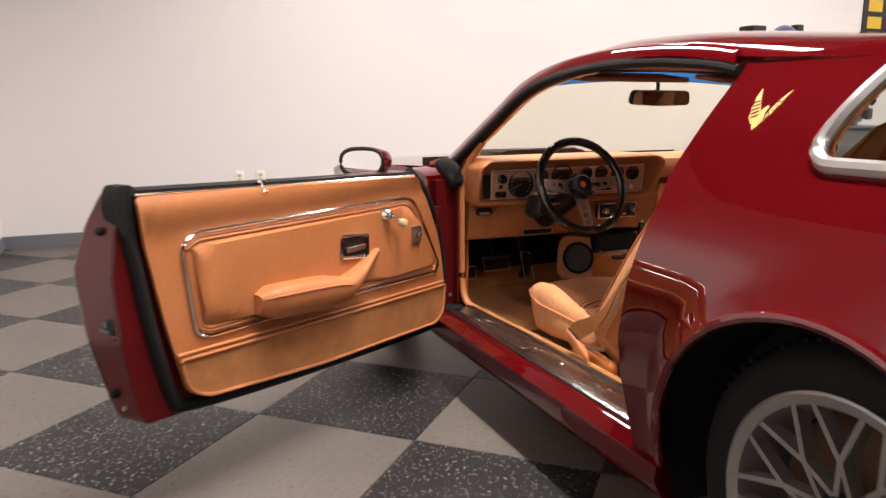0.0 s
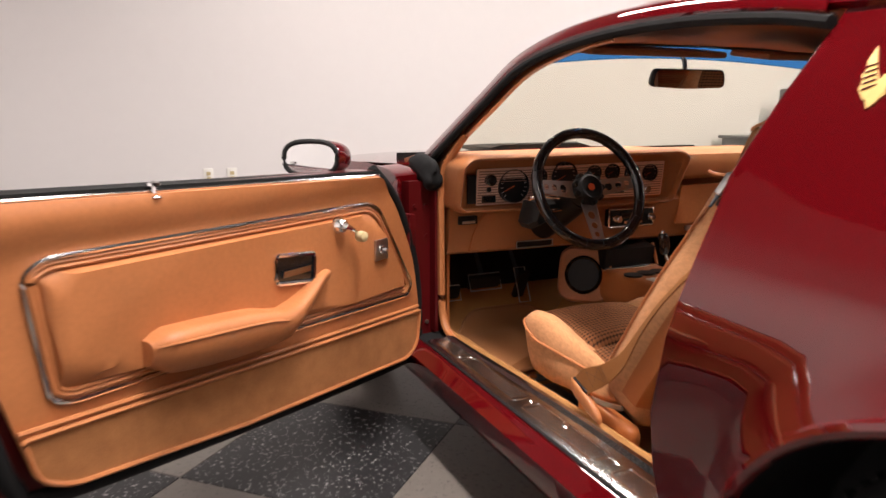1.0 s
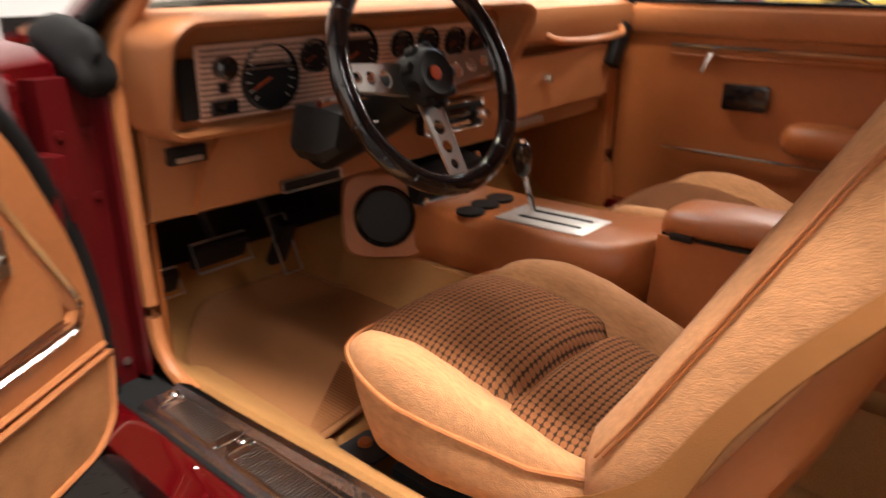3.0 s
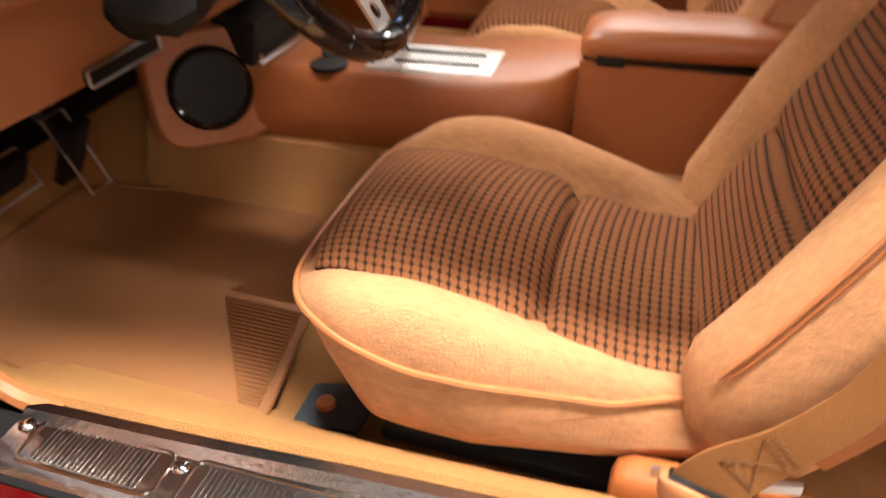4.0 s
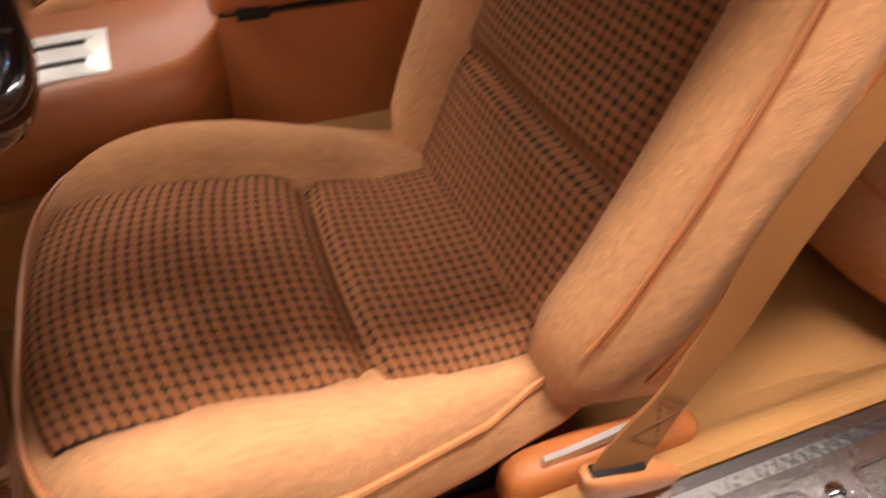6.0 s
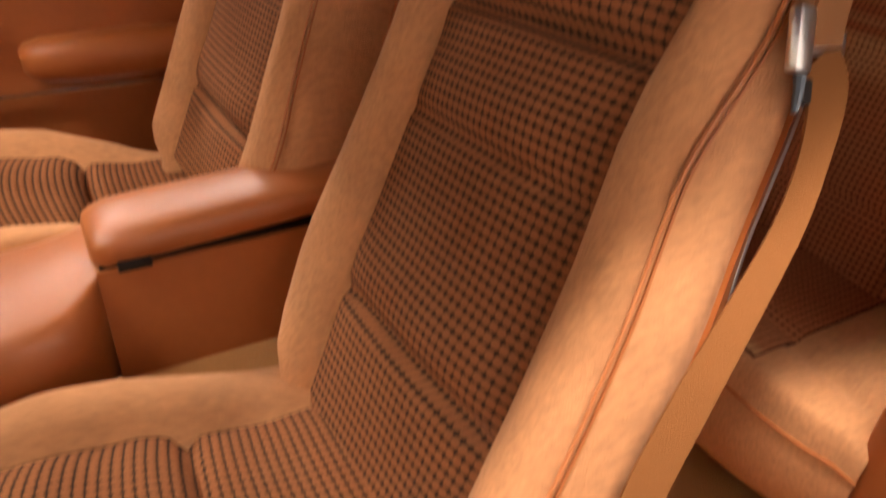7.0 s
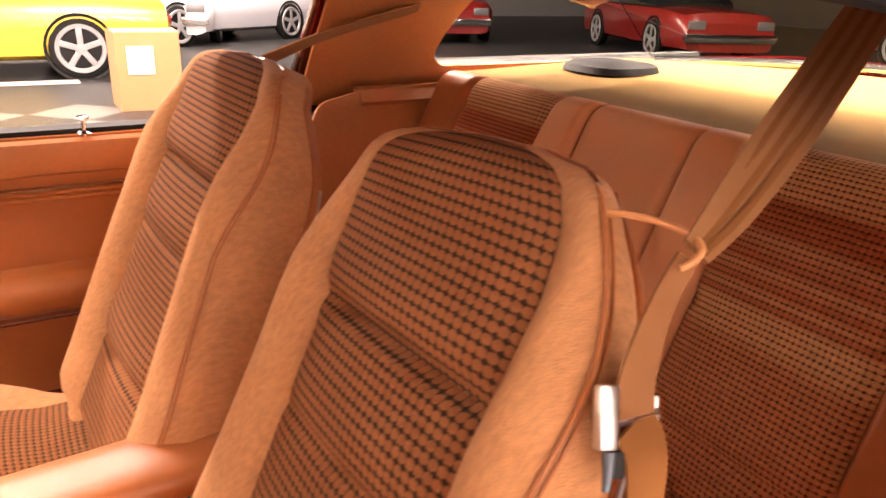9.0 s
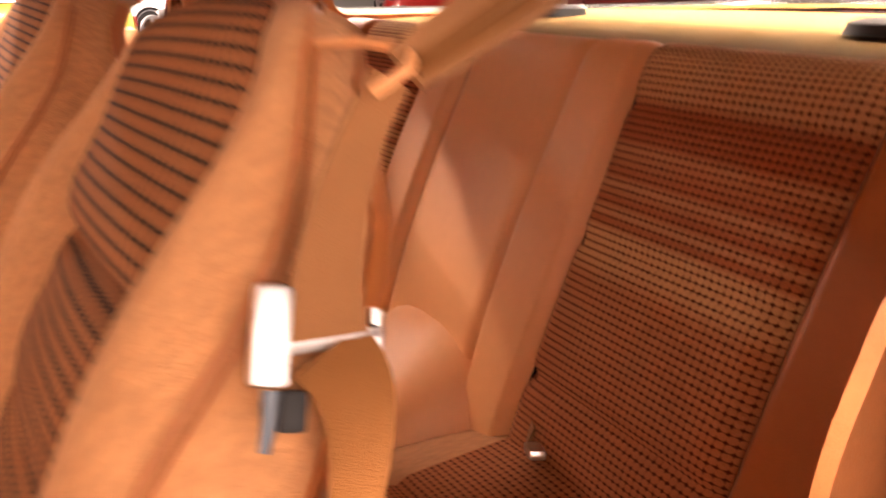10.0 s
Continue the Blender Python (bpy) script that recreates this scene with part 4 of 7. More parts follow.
part("belt_rail", loft([[D(u, lerp([(0.0, 0.832), (1.17, 0.876)], u) + dz, d) for d, dz in ((0.006, -0.006), (0.006, 0.010), (-0.05, 0.013), (-0.06, -0.02))] for u in np.linspace(0.0, 1.17, 12)]), RUBBER, door, "black window slot seal")
part("belt_trim", tube([D(u, lerp([(0.0, 0.832), (1.17, 0.876)], u), 0.012) for u in np.linspace(0.01, 1.165, 12)], 0.0035, 6), CHROME, door)
# door mirror
mc, mn = Vector((-1.188, 2.785, 0.891)), Vector((-0.42, -0.90, 0.04)).normalized()
mx = Vector((0, 0, 1)).cross(mn).normalized()
my = mn.cross(mx)
prof = [(0.0, 1.0), (0.03, 1.02), (0.07, 0.92), (0.11, 0.68), (0.14, 0.35), (0.15, 0.05)]
ov = [(math.copysign(abs(math.cos(a)) ** 0.7, math.cos(a)), math.copysign(abs(math.sin(a)) ** 0.75, math.sin(a))) for a in [2 * math.pi * i / 28 for i in range(28)]]
mb = Vector((0.76, 0.65, -0.02)).normalized()
part("mirror_housing", loft([[mc + mb * h + mx * (0.078 * r * a) + my * (0.050 * r * b) for a, b in ov] for h, r in prof]), PAINT, door, "red door mirror housing")
part("mirror_rim", tube([mc + mn * 0.005 + mx * 0.075 * a + my * 0.047 * b for a, b in ov], 0.0075, 8, True), BLACK, door)
part("mirror_glass", loft([[mc + mn * (0.004 + h) + mx * 0.073 * a + my * 0.045 * b for a, b in ov] for h in (0, 0.002)]), MIRROR, door, "mirror glass")
part("mirror_foot", tube([mc + mb * 0.05 - my * 0.03, mc + mb * 0.05 + Vector((0.03, 0.0, -0.055))], [0.03, 0.04], 10), PAINT, door)

# ---- cabin: floor, tunnel, firewall ----
cabin = part("cabin_floor", surf(lambda u, v: (lambda x, y: Vector((x, y, 0.212 + 0.02 * ease(0.62, 0.70, abs(x)) * 2.5 + 0.50 * ease(3.04, 3.42, y) + 0.03 * ease(1.9, 1.6, y))))((2 * u - 1) * 0.70, 1.15 + 2.35 * v), 36, 60, 0.01, None, (0, 0, -1)), CARPET, car, "gold-tan cut pile floor carpet")
part("carpet_edge", loft([[Vector((x, y, z)) for x, z in ((sill_in(y) + 0.003, 0.280), (sill_in(y) + 0.003, 0.299), (sill_in(y) + 0.010, 0.306), (sill_in(y) + 0.022, 0.303), (sill_in(y) + 0.040, 0.289), (-0.652, 0.262), (-0.632, 0.236), (-0.61, 0.222), (-0.61, 0.212))] for y in np.linspace(1.6, 2.90, 27)]), CARPET, car, "tan carpet over the sill edge")
part("kick_panel", sheet(rounded([(2.93, 0.22), (3.35, 0.30), (3.35, 0.62), (2.93, 0.62)], 0.03), lambda a, b: Vector((-0.698, a, b)), [], 0.1, 0.01, (-1, 0, 0)), VINYL_DARK, car, "tan kick panel")
part("kick_panel", sheet(rounded([(2.86, 0.22), (3.35, 0.30), (3.35, 0.62), (2.86, 0.62)], 0.03), lambda a, b: Vector((0.698, a, b)), [], 0.1, 0.01, (1, 0, 0)), VINYL_DARK, car)
part("windlace", tube(curve([(-0.734, 2.79, 0.290), (-0.737, 2.84, 0.300), (-0.740, 2.875, 0.328), (-0.741, 2.893, 0.38), (-0.742, 2.898, 0.50), (-0.744, 2.895, 0.64), (-0.746, 2.89, 0.76), (-0.737, 2.88, 0.84), (-0.70, 2.80, 0.95)], 5), 0.013, 8), VINYL, car, "tan windlace edging")
part("windlace", tube(curve([(0.722, 2.85, 0.24), (0.722, 2.872, 0.40), (0.724, 2.875, 0.62), (0.73, 2.868, 0.78), (0.742, 2.84, 0.85)], 5), 0.024, 10), VINYL_DARK, car, "russet windlace edging")
# added black sheet over the toe-board carpet: the dash's shade put in as colour
part("underdash_shade", surf(lambda u, v: Vector(((2 * u - 1) * 0.68, 3.17 + 0.22 * v, 0.224 + 0.50 * ease(3.04, 3.42, 3.17 + 0.22 * v))), 12, 14, 0.006, None, (0, 0, -1)), BLACK, car, "black sheet standing in for the shade under the dash")
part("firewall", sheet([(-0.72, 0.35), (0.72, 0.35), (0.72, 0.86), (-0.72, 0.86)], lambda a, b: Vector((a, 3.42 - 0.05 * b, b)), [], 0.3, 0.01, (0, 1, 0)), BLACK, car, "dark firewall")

# floor mat in front of the driver seat
mat_ob = thing("floor_mat", (-0.42, 2.8, 0.22), "tan ribbed rubber floor mat on the carpet", "floor mat")
MAT = rounded([(-0.655, 2.600), (-0.155, 2.690), (-0.17, 3.02), (-0.26, 3.12), (-0.55, 3.12), (-0.645, 3.0)], [0.02, 0.02, 0.05, 0.06, 0.06, 0.05])


def mat_z(x, y):
    return 0.228 + 0.50 * ease(3.04, 3.42, y) + 0.006 * ease(2.74, 2.64, y) * math.sin(6 * x)


part("sheet", sheet(MAT, lambda a, b: Vector((a, b, mat_z(a, b))), [], 0.03, 0.006, (0, 0, -1)), MAT_RUBBER, mat_ob)
part("border", tube([Vector((p[0], p[1], mat_z(p[0], p[1]) + 0.001)) for p in MAT], 0.004, 6, True), MAT_RUBBER, mat_ob)
ribs = []
VX, VY = -0.428, 2.782
for sgn in (-1, 1):
    for k in range(25):
        d = 0.010 + k * 0.0075
        x = VX + sgn * d
        y0, y1 = 2.652 + 0.17 * (x - VX), VY - d * 0.70
        if y1 > y0 + 0.008:
            ribs.append(tube([Vector((x, y, mat_z(x, y) + 0.0010)) for y in (y0, (y0 + y1) / 2, y1)], 0.0024, 4))
part("ribs", join(*ribs), MAT_RUBBER, mat_ob, "moulded ribs")

# ---- dashboard ----
dash = part("dashboard", loft([[Vector((x, y + 0.02 * (abs(x) / 0.7) ** 3, z)) for y, z in ((2.89, 0.852), (2.91, 0.866), (2.97, 0.874), (3.15, 0.868), (3.27, 0.845), (3.27, 0.60), (3.0, 0.56), (2.905, 0.548), (2.872, 0.562), (2.862, 0.60), (2.852, 0.66), (2.846, 0.70), (2.86, 0.72), (2.89, 0.74))] for x in np.linspace(-0.722, 0.722, 26)]), PADDED, car, "padded tan dashboard")
# hooded instrument pod: rolled top, end cheeks, lower lip
POD = [(-0.735, 0.722), (-0.742, 0.86), (-0.705, 0.888), (0.09, 0.892), (0.140, 0.868), (0.128, 0.705), (0.095, 0.690), (-0.705, 0.698)]
pod_out = rounded(POD, [0.03, 0.03, 0.03, 0.05, 0.04, 0.04, 0.03, 0.03], 4)
pod_in = rounded([(-0.712, 0.722), (-0.716, 0.852), (-0.692, 0.866), (0.07, 0.869), (0.106, 0.850), (0.098, 0.722), (0.072, 0.711), (-0.692, 0.713)], [0.015, 0.02, 0.02, 0.03, 0.03, 0.02, 0.02, 0.02], 4)


def pod_front(z):
    return lerp([(0.69, 2.800), (0.73, 2.790), (0.80, 2.760), (0.86, 2.735), (0.89, 2.735)], z)


rings = [[Vector((p[0], 3.0, p[1] - 0.005)) for p in pod_out], [Vector((p[0], pod_front(p[1]) + 0.03, p[1])) for p in pod_out], [Vector((p[0] * 1.0, pod_front(p[1]) + 0.004, p[1])) for p in inset(pod_out, 0.004)], [Vector((p[0], pod_front(p[1]), p[1])) for p in inset(pod_out, 0.011)], [Vector((p[0], pod_front(p[1]) + 0.008, p[1])) for p in inset(pod_in, -0.004)], [Vector((p[0], 2.845, p[1])) for p in pod_in]]
part("instrument_hood", loft(rings, True, False), PADDED, dash, "rolled tan instrument hood", angle=60)


def face_y(z):
    return lerp([(0.70, 2.834), (0.88, 2.808)], z)


part("dark_backing", sheet(pod_in, lambda a, b: Vector((a, face_y(b) + 0.008, b)), [], 0.1, 0.004, (0, 1, 0)), PADDED, dash)
face = rounded([(-0.650, 0.721), (-0.654, 0.838), (0.082, 0.843), (0.086, 0.722)], 0.006)
part("trim_plate", sheet(face, lambda a, b: Vector((a, face_y(b), b)), [], 0.06, 0.004, (0, 1, 0)), COPPER_TRIM, dash, "engine-turned metal instrument plate")
for z in np.arange(0.728, 0.838, 0.0085):
    part("pressed_line", box(-0.284, face_y(z) - 0.0006, z, 0.724, 0.0022, 0.0034, 0.0008), COPPER_DARK, dash, smooth=False)


def dial(x, z, r, marks=9):
    y = face_y(z)
    g = part("gauge", spin([(0.004, 0.0), (0.004, r * 0.93), (0.012, r), (-0.004, r * 1.02), (-0.006, 0.0)], (x, y, z), (0, -1, 0), 28), GAUGE, dash, "round black gauge")
    for k in range(marks):
        a = radians(225 - 270 * k / (marks - 1))
        part("tick", box(x + 0.80 * r * math.cos(a), y - 0.0055, z + 0.80 * r * math.sin(a), r * 0.16, 0.0012, r * 0.035, 0, pose(0, 0, 0, 0, -math.degrees(a), 0)), GAUGE_MARK, g, smooth=False)
    a = radians(205)
    part("needle", box(x + 0.36 * r * math.cos(a), y - 0.007, z + 0.36 * r * math.sin(a), r * 0.75, 0.0015, r * 0.045, 0, pose(0, 0, 0, 0, -math.degrees(a), 0)), NEEDLE, g, smooth=False)


dial(-0.520, 0.780, 0.054, marks=15)
dial(-0.429, 0.808, 0.028)
dial(-0.330, 0.806, 0.047, marks=13)
dial(-0.214, 0.812, 0.026)
dial(-0.140, 0.813, 0.027)
dial(-0.057, 0.808, 0.028)
dial(0.020, 0.805, 0.029)
part("side_vent", box(-0.671, face_y(0.775) - 0.004, 0.775, 0.030, 0.012, 0.092, 0.004), BLACK, dash, "black outer vent")
part("light_knob", cyl((-0.609, 2.835, 0.803), (-0.609, 2.795, 0.803), 0.016, 0.018, 18, 0.004), GLOSS_BLACK, dash, "black headlight knob")
part("dimmer", box(-0.609, face_y(0.772) - 0.004, 0.772, 0.012, 0.01, 0.014, 0.002), BLACK, dash)
part("switch_block", box(-0.608, face_y(0.741) - 0.005, 0.741, 0.046, 0.012, 0.022, 0.002), GLOSS_BLACK, dash)
part("heater_panel", box(-0.16, face_y(0.755) - 0.005, 0.755, 0.15, 0.012, 0.034, 0.003), BLACK, dash, "black heater control panel")
for dx in (-0.05, -0.01, 0.045):
    part("heater_lever", box(-0.16 + dx, face_y(0.755) - 0.016, 0.755 + 0.004 * (dx > 0), 0.014, 0.012, 0.008, 0.002), CHROME, dash)
part("lighter", cyl((0.005, 2.835, 0.748), (0.005, 2.798, 0.748), 0.012, 0.013, 14, 0.002), CHROME, dash)
part("radio", box(-0.042, 2.838, 0.648, 0.19, 0.03, 0.062, 0.006), BLACK, dash, "chrome-faced car radio")
part("radio_frame", tube([Vector((p[0], 2.824, p[1])) for p in rounded([(-0.137, 0.617), (0.053, 0.617), (0.053, 0.679), (-0.137, 0.679)], 0.008)], 0.0035, 6, True), CHROME, dash)
for dx in (-0.072, 0.072):
    part("radio_knob", cyl((-0.042 + dx, 2.82, 0.648), (-0.042 + dx, 2.79, 0.648), 0.014, 0.012, 14, 0.003), CHROME, dash)
part("radio_dial", box(-0.042, 2.822, 0.656, 0.095, 0.006, 0.022, 0.002), GLOSS_BLACK, dash)
for k in range(5):
    part("radio_button", box(-0.075 + k * 0.0165, 2.818, 0.633, 0.013, 0.012, 0.011, 0.002), CHROME, dash)
part("dash_vent", box(-0.675, 2.838, 0.675, 0.065, 0.016, 0.028, 0.004), BLACK, dash, "black dash air vent")
part("vent_badge", box(-0.675, 2.829, 0.669, 0.045, 0.004, 0.008, 0.001), ALLOY, dash)
part("lower_vent", box(-0.41, 2.870, 0.574, 0.135, 0.012, 0.020, 0.003), BLACK, dash, "lower dash vent")
part("lower_vent_frame", tube([Vector((p[0], 2.863, p[1])) for p in rounded([(-0.48, 0.563), (-0.34, 0.563), (-0.34, 0.585), (-0.48, 0.585)], 0.003)], 0.002, 6, True), ALLOY, dash)
part("knee_seam", tube(curve([(-0.60, 2.85, 0.70), (-0.64, 2.855, 0.64), (-0.655, 2.868, 0.565)], 4), 0.003, 6), VINYL_DARK, dash)
# passenger side: pad, grab handle, glove box
part("passenger_pad", loft([[Vector((x, y, z)) for y, z in ((2.845, 0.772), (2.825, 0.785), (2.812, 0.83), (2.82, 0.862), (2.87, 0.872), (2.9, 0.80))] for x in np.linspace(0.145, 0.72, 12)]), PADDED, dash, "padded tan passenger dash top")
part("grab_handle", tube(curve([(0.28, 2.81, 0.800), (0.31, 2.79, 0.786), (0.46, 2.782, 0.780), (0.61, 2.79, 0.788), (0.64, 2.81, 0.803)], 5), 0.009, 8), VINYL, dash, "tan grab handle")
part("glove_box_lid", sheet(rounded([(0.18, 0.605), (0.66, 0.615), (0.68, 0.755), (0.19, 0.748)], 0.012), lambda a, b: Vector((a, lerp([(0.6, 2.852), (0.76, 2.840)], b), b)), [], 0.08, 0.01, (0, 1, 0)), VINYL, dash, "tan glove box lid")
part("glove_lock", cyl((0.335, 2.848, 0.69), (0.335, 2.825, 0.69), 0.013, 0.011, 14, 0.002), CHROME, dash)
part("glove_vent", box(0.29, 2.858, 0.585, 0.115, 0.012, 0.018, 0.003), ALLOY, dash)
part("passenger_vent", box(0.665, 2.825, 0.752, 0.050, 0.03, 0.125, 0.006, pose(0, 0, 0, 0, 26, 0)), BLACK, dash, "black passenger side vent")

# pedals
for name, x, z, sx, sz, m_ in (("brake_pedal", -0.50, 0.405, 0.125, 0.055, BLACK), ("accelerator", -0.345, 0.38, 0.045, 0.12, BLACK), ("parking_brake_pedal", -0.63, 0.375, 0.06, 0.05, BLACK)):
    p = part(name, box(x, 3.07, z, sx, 0.02, sz, 0.006, pose(0, 0, 0, 28)), m_, car, "black rubber pedal")
    part("pedal_arm", tube([Vector((x, 3.08, z + 0.01)), Vector((x, 3.18, z + 0.14)), Vector((x, 3.21, z + 0.25))], 0.009, 6), DARK_STEEL, p)
    part("pedal_trim", tube([Vector((x + a * sx / 2, 3.06 + b * sz * 0.22, z + b * sz / 2)) for a, b in ((-1, -1), (1, -1), (1, 1), (-1, 1))], 0.003, 6, True), ALLOY, p)

# ---- steering wheel and column ----
SW = Vector((-0.392, 2.578, 0.792))
SN = Vector((-0.02, -math.cos(radians(24)), math.sin(radians(24)))).normalized()
SX = Vector((0, 0, 1)).cross(SN).normalized()
SY = SN.cross(SX)


def on_wheel(a, b, h=0.0):
    return SW + SX * a + SY * b + SN * h


column = part("steering_column", tube([on_wheel(0, -0.01, -0.05), on_wheel(0, -0.012, -0.11), on_wheel(0, -0.02, -0.2), on_wheel(0, -0.03, -0.32)], [0.040, 0.046, 0.048, 0.046], 16), BLACK, car, "black steering column shroud")
part("column_skirt", loft([[Vector((-0.475 + a * k, y, 0.715 + b * k)) for a, b in ((0.03, 0.03), (-0.045, 0.028), (-0.064, -0.04), (-0.05, -0.058), (-0.015, -0.045), (0.03, -0.02))] for y, k in ((2.665, 0.7), (2.69, 1.0), (2.75, 1.0), (2.77, 0.8))]), BLACK, column)
part("turn_lever", tube([on_wheel(-0.05, 0.0, -0.09), on_wheel(-0.11, 0.005, -0.085), on_wheel(-0.165, 0.0, -0.08)], [0.005, 0.005, 0.007], 8), CHROME, column, "chrome turn signal lever")
part("tilt_lever", tube([on_wheel(-0.05, -0.035, -0.10), on_wheel(-0.10, -0.04, -0.095)], [0.005, 0.006], 8), CHROME, column)
part("shift_key", cyl(on_wheel(0.05, -0.02, -0.12), on_wheel(0.085, -0.025, -0.12), 0.014, n=12), CHROME, column)
RW = 0.176
wheel_ob = part("steering_wheel", tube([on_wheel(RW * math.cos(a), RW * math.sin(a)) for a in np.linspace(0, 2 * math.pi, 64, endpoint=False)], 0.0165, 12, True), GLOSS_BLACK, car, "black three-spoke sport steering wheel")
for k in range(20):
    a = 2 * math.pi * k / 20
    part("grip_bead", spin([(-0.004, 0.0145), (0, 0.0175), (0.004, 0.0145)], on_wheel(RW * math.cos(a), RW * math.sin(a)), SX * -math.sin(a) + SY * math.cos(a), 10), GLOSS_BLACK, wheel_ob)
SPOKE = mat("satin_spoke_metal", (0.62, 0.59, 0.57), rough=0.36, metal=1.0, scale=25, amount=0.12)
for ang in (175, 5, 270):
    a = radians(ang)
    e1, e2 = Vector((math.cos(a), math.sin(a), 0)), Vector((-math.sin(a), math.cos(a), 0))
    outline = [(0.036, -0.026), (0.166, -0.019), (0.166, 0.019), (0.036, 0.026)]
    holes = [[(c + r * math.cos(t), r * math.sin(t)) for t in np.linspace(0, 2 * math.pi, 14, endpoint=False)] for c, r in ((0.080, 0.013), (0.113, 0.011), (0.142, 0.009))]
    part("spoke", sheet(outline, lambda p, q, e1=e1, e2=e2: on_wheel(p * e1.x + q * e2.x, p * e1.y + q * e2.y, -0.028 + 0.15 * max(0, p - 0.05) + 0.008), holes, 0.02, 0.004, -SN), SPOKE, wheel_ob, "drilled satin metal spoke")
part("horn_pad", spin([(-0.05, 0.0), (-0.05, 0.044), (-0.02, 0.047), (0.006, 0.043), (0.014, 0.034), (0.010, 0.022), (0.012, 0.0)], SW, SN, 28), BLACK, wheel_ob, "round black horn pad")
for k in range(9):
    a = 2 * math.pi * k / 9
    part("scallop", spin([(-0.012, 0.0), (-0.012, 0.0105), (0.004, 0.0095), (0.008, 0.0)], on_wheel(0.043 * math.cos(a), 0.043 * math.sin(a)), SN, 10), BLACK, wheel_ob)
part("horn_badge", spin([(0.010, 0.0), (0.014, 0.0), (0.013, 0.011), (0.010, 0.012)], SW, SN, 16), NEEDLE, wheel_ob, "small red-gold badge")

# interior mirror
rv_c, rv_x, rv_n = Vector((-0.103, 2.505, 1.112)), Vector((0.986, -0.168, -0.01)).normalized(), Vector((-0.166, -0.975, -0.14)).normalized()
rv_z = rv_x.cross(rv_n) * -1
rv_out = rounded([(-0.127, -0.024), (-0.118, 0.029), (0.118, 0.029), (0.127, -0.024), (0.0, -0.029)], [0.02, 0.018, 0.018, 0.02, 0.0], 5)


def on_rv(p, k, h):
    return rv_c + rv_x * p[0] * k + rv_z * p[1] * k + rv_n * h


rv = part("rear_view_mirror", loft([[on_rv(p, k, h) for p in rv_out] for h, k in ((0.0, 0.97), (-0.004, 1.0), (-0.02, 0.98), (-0.03, 0.8))]), BLACK, car, "black rear-view mirror")
part("glass", loft([[on_rv(p, 0.93, h) for p in rv_out] for h in (0.0005, 0.0035)]), MIRROR, rv, "mirror glass")
part("stem", tube([on_rv((0, 0.01), 1, -0.028), rv_c + Vector((0.05, 0.08, 0.055)), rv_c + Vector((0.09, 0.14, 0.078))], 0.007, 8), BLACK, rv)
for s in (-1, 1):
    part("sun_visor", box(s * 0.31, 2.46, 1.185, 0.46, 0.16, 0.018, 0.008, pose(0, 0, 0, 8)), HEADLINER, car, "brown sun visor folded up")

# ---- console ----
def con(name, bm, *rest, **kw):
    """A part of the console, moved to where the console stands."""
    bmesh.ops.translate(bm, vec=(0.028, -0.097, 0.030), verts=bm.verts)
    return part(name, bm, *rest, **kw)


def block(y, xl, zl, zt):
    return [Vector((x, y, z)) for x, z in ((xl + 0.02, 0.24), (xl + 0.012, zl - 0.03), (xl, zl - 0.008), (xl, zl + 0.006), (xl + 0.008, zt - 0.022), (xl + 0.018, zt - 0.006), (xl + 0.034, zt), (0.105, zt), (0.128, zt - 0.01), (0.138, zt - 0.04), (0.145, 0.24))]


console = part("center_console", loft([block(*q) for q in ((2.335, -0.060, 0.450, 0.485), (2.352, -0.085, 0.435, 0.480), (2.375, -0.108, 0.420, 0.474), (2.405, -0.120, 0.408, 0.470), (2.45, -0.124, 0.398, 0.467), (2.55, -0.124, 0.384, 0.460), (2.70, -0.124, 0.374, 0.456), (2.82, -0.126, 0.368, 0.456), (2.845, -0.128, 0.366, 0.456), (2.95, -0.14, 0.36, 0.455))]), GLOSS_RUSSET, car, "moulded russet-tan vinyl centre console", angle=55)
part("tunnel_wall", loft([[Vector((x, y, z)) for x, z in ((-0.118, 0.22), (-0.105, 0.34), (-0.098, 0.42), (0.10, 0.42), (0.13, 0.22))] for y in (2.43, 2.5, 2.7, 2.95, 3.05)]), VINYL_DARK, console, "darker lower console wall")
arm = [[Vector((0.024 + 0.66 * x * k, y, zc - 0.014 + 0.78 * z * k)) for x, z in ((-0.098, -0.034), (-0.104, -0.026), (-0.104, -0.004), (-0.097, 0.010), (-0.075, 0.020), (-0.03, 0.024), (0.03, 0.024), (0.075, 0.020), (0.097, 0.010), (0.104, -0.004), (0.104, -0.03), (0.098, -0.040))] for y, k, zc in ((1.78, 0.9, 0.556), (1.80, 0.98, 0.556), (2.0, 1.0, 0.552), (2.25, 1.0, 0.541), (2.30, 0.99, 0.538), (2.322, 0.93, 0.534), (2.334, 0.80, 0.530), (2.338, 0.6, 0.527))]
part("tunnel_carpet", loft([[Vector((x, y, z)) for x, z in ((-0.215, 0.214), (-0.175, 0.240), (-0.145, 0.285), (-0.134, 0.330), (0.15, 0.330), (0.20, 0.214))] for y in np.linspace(1.85, 3.1, 8)]), CARPET, car, "gold-tan carpet over the tunnel")
part("armrest_lid", loft(arm), GLOSS_RUSSET, console, "padded glossy russet armrest lid", angle=60)
part("armrest_box", loft([[Vector((x, y, z)) for x, z in ((-0.085, 0.22), (-0.060, 0.34), (-0.046, 0.44), (-0.042, 0.492), (0.088, 0.492), (0.13, 0.22))] for y in (1.80, 2.0, 2.2, 2.30, 2.335)]), VINYL_DARK, console, "russet armrest box", angle=30)
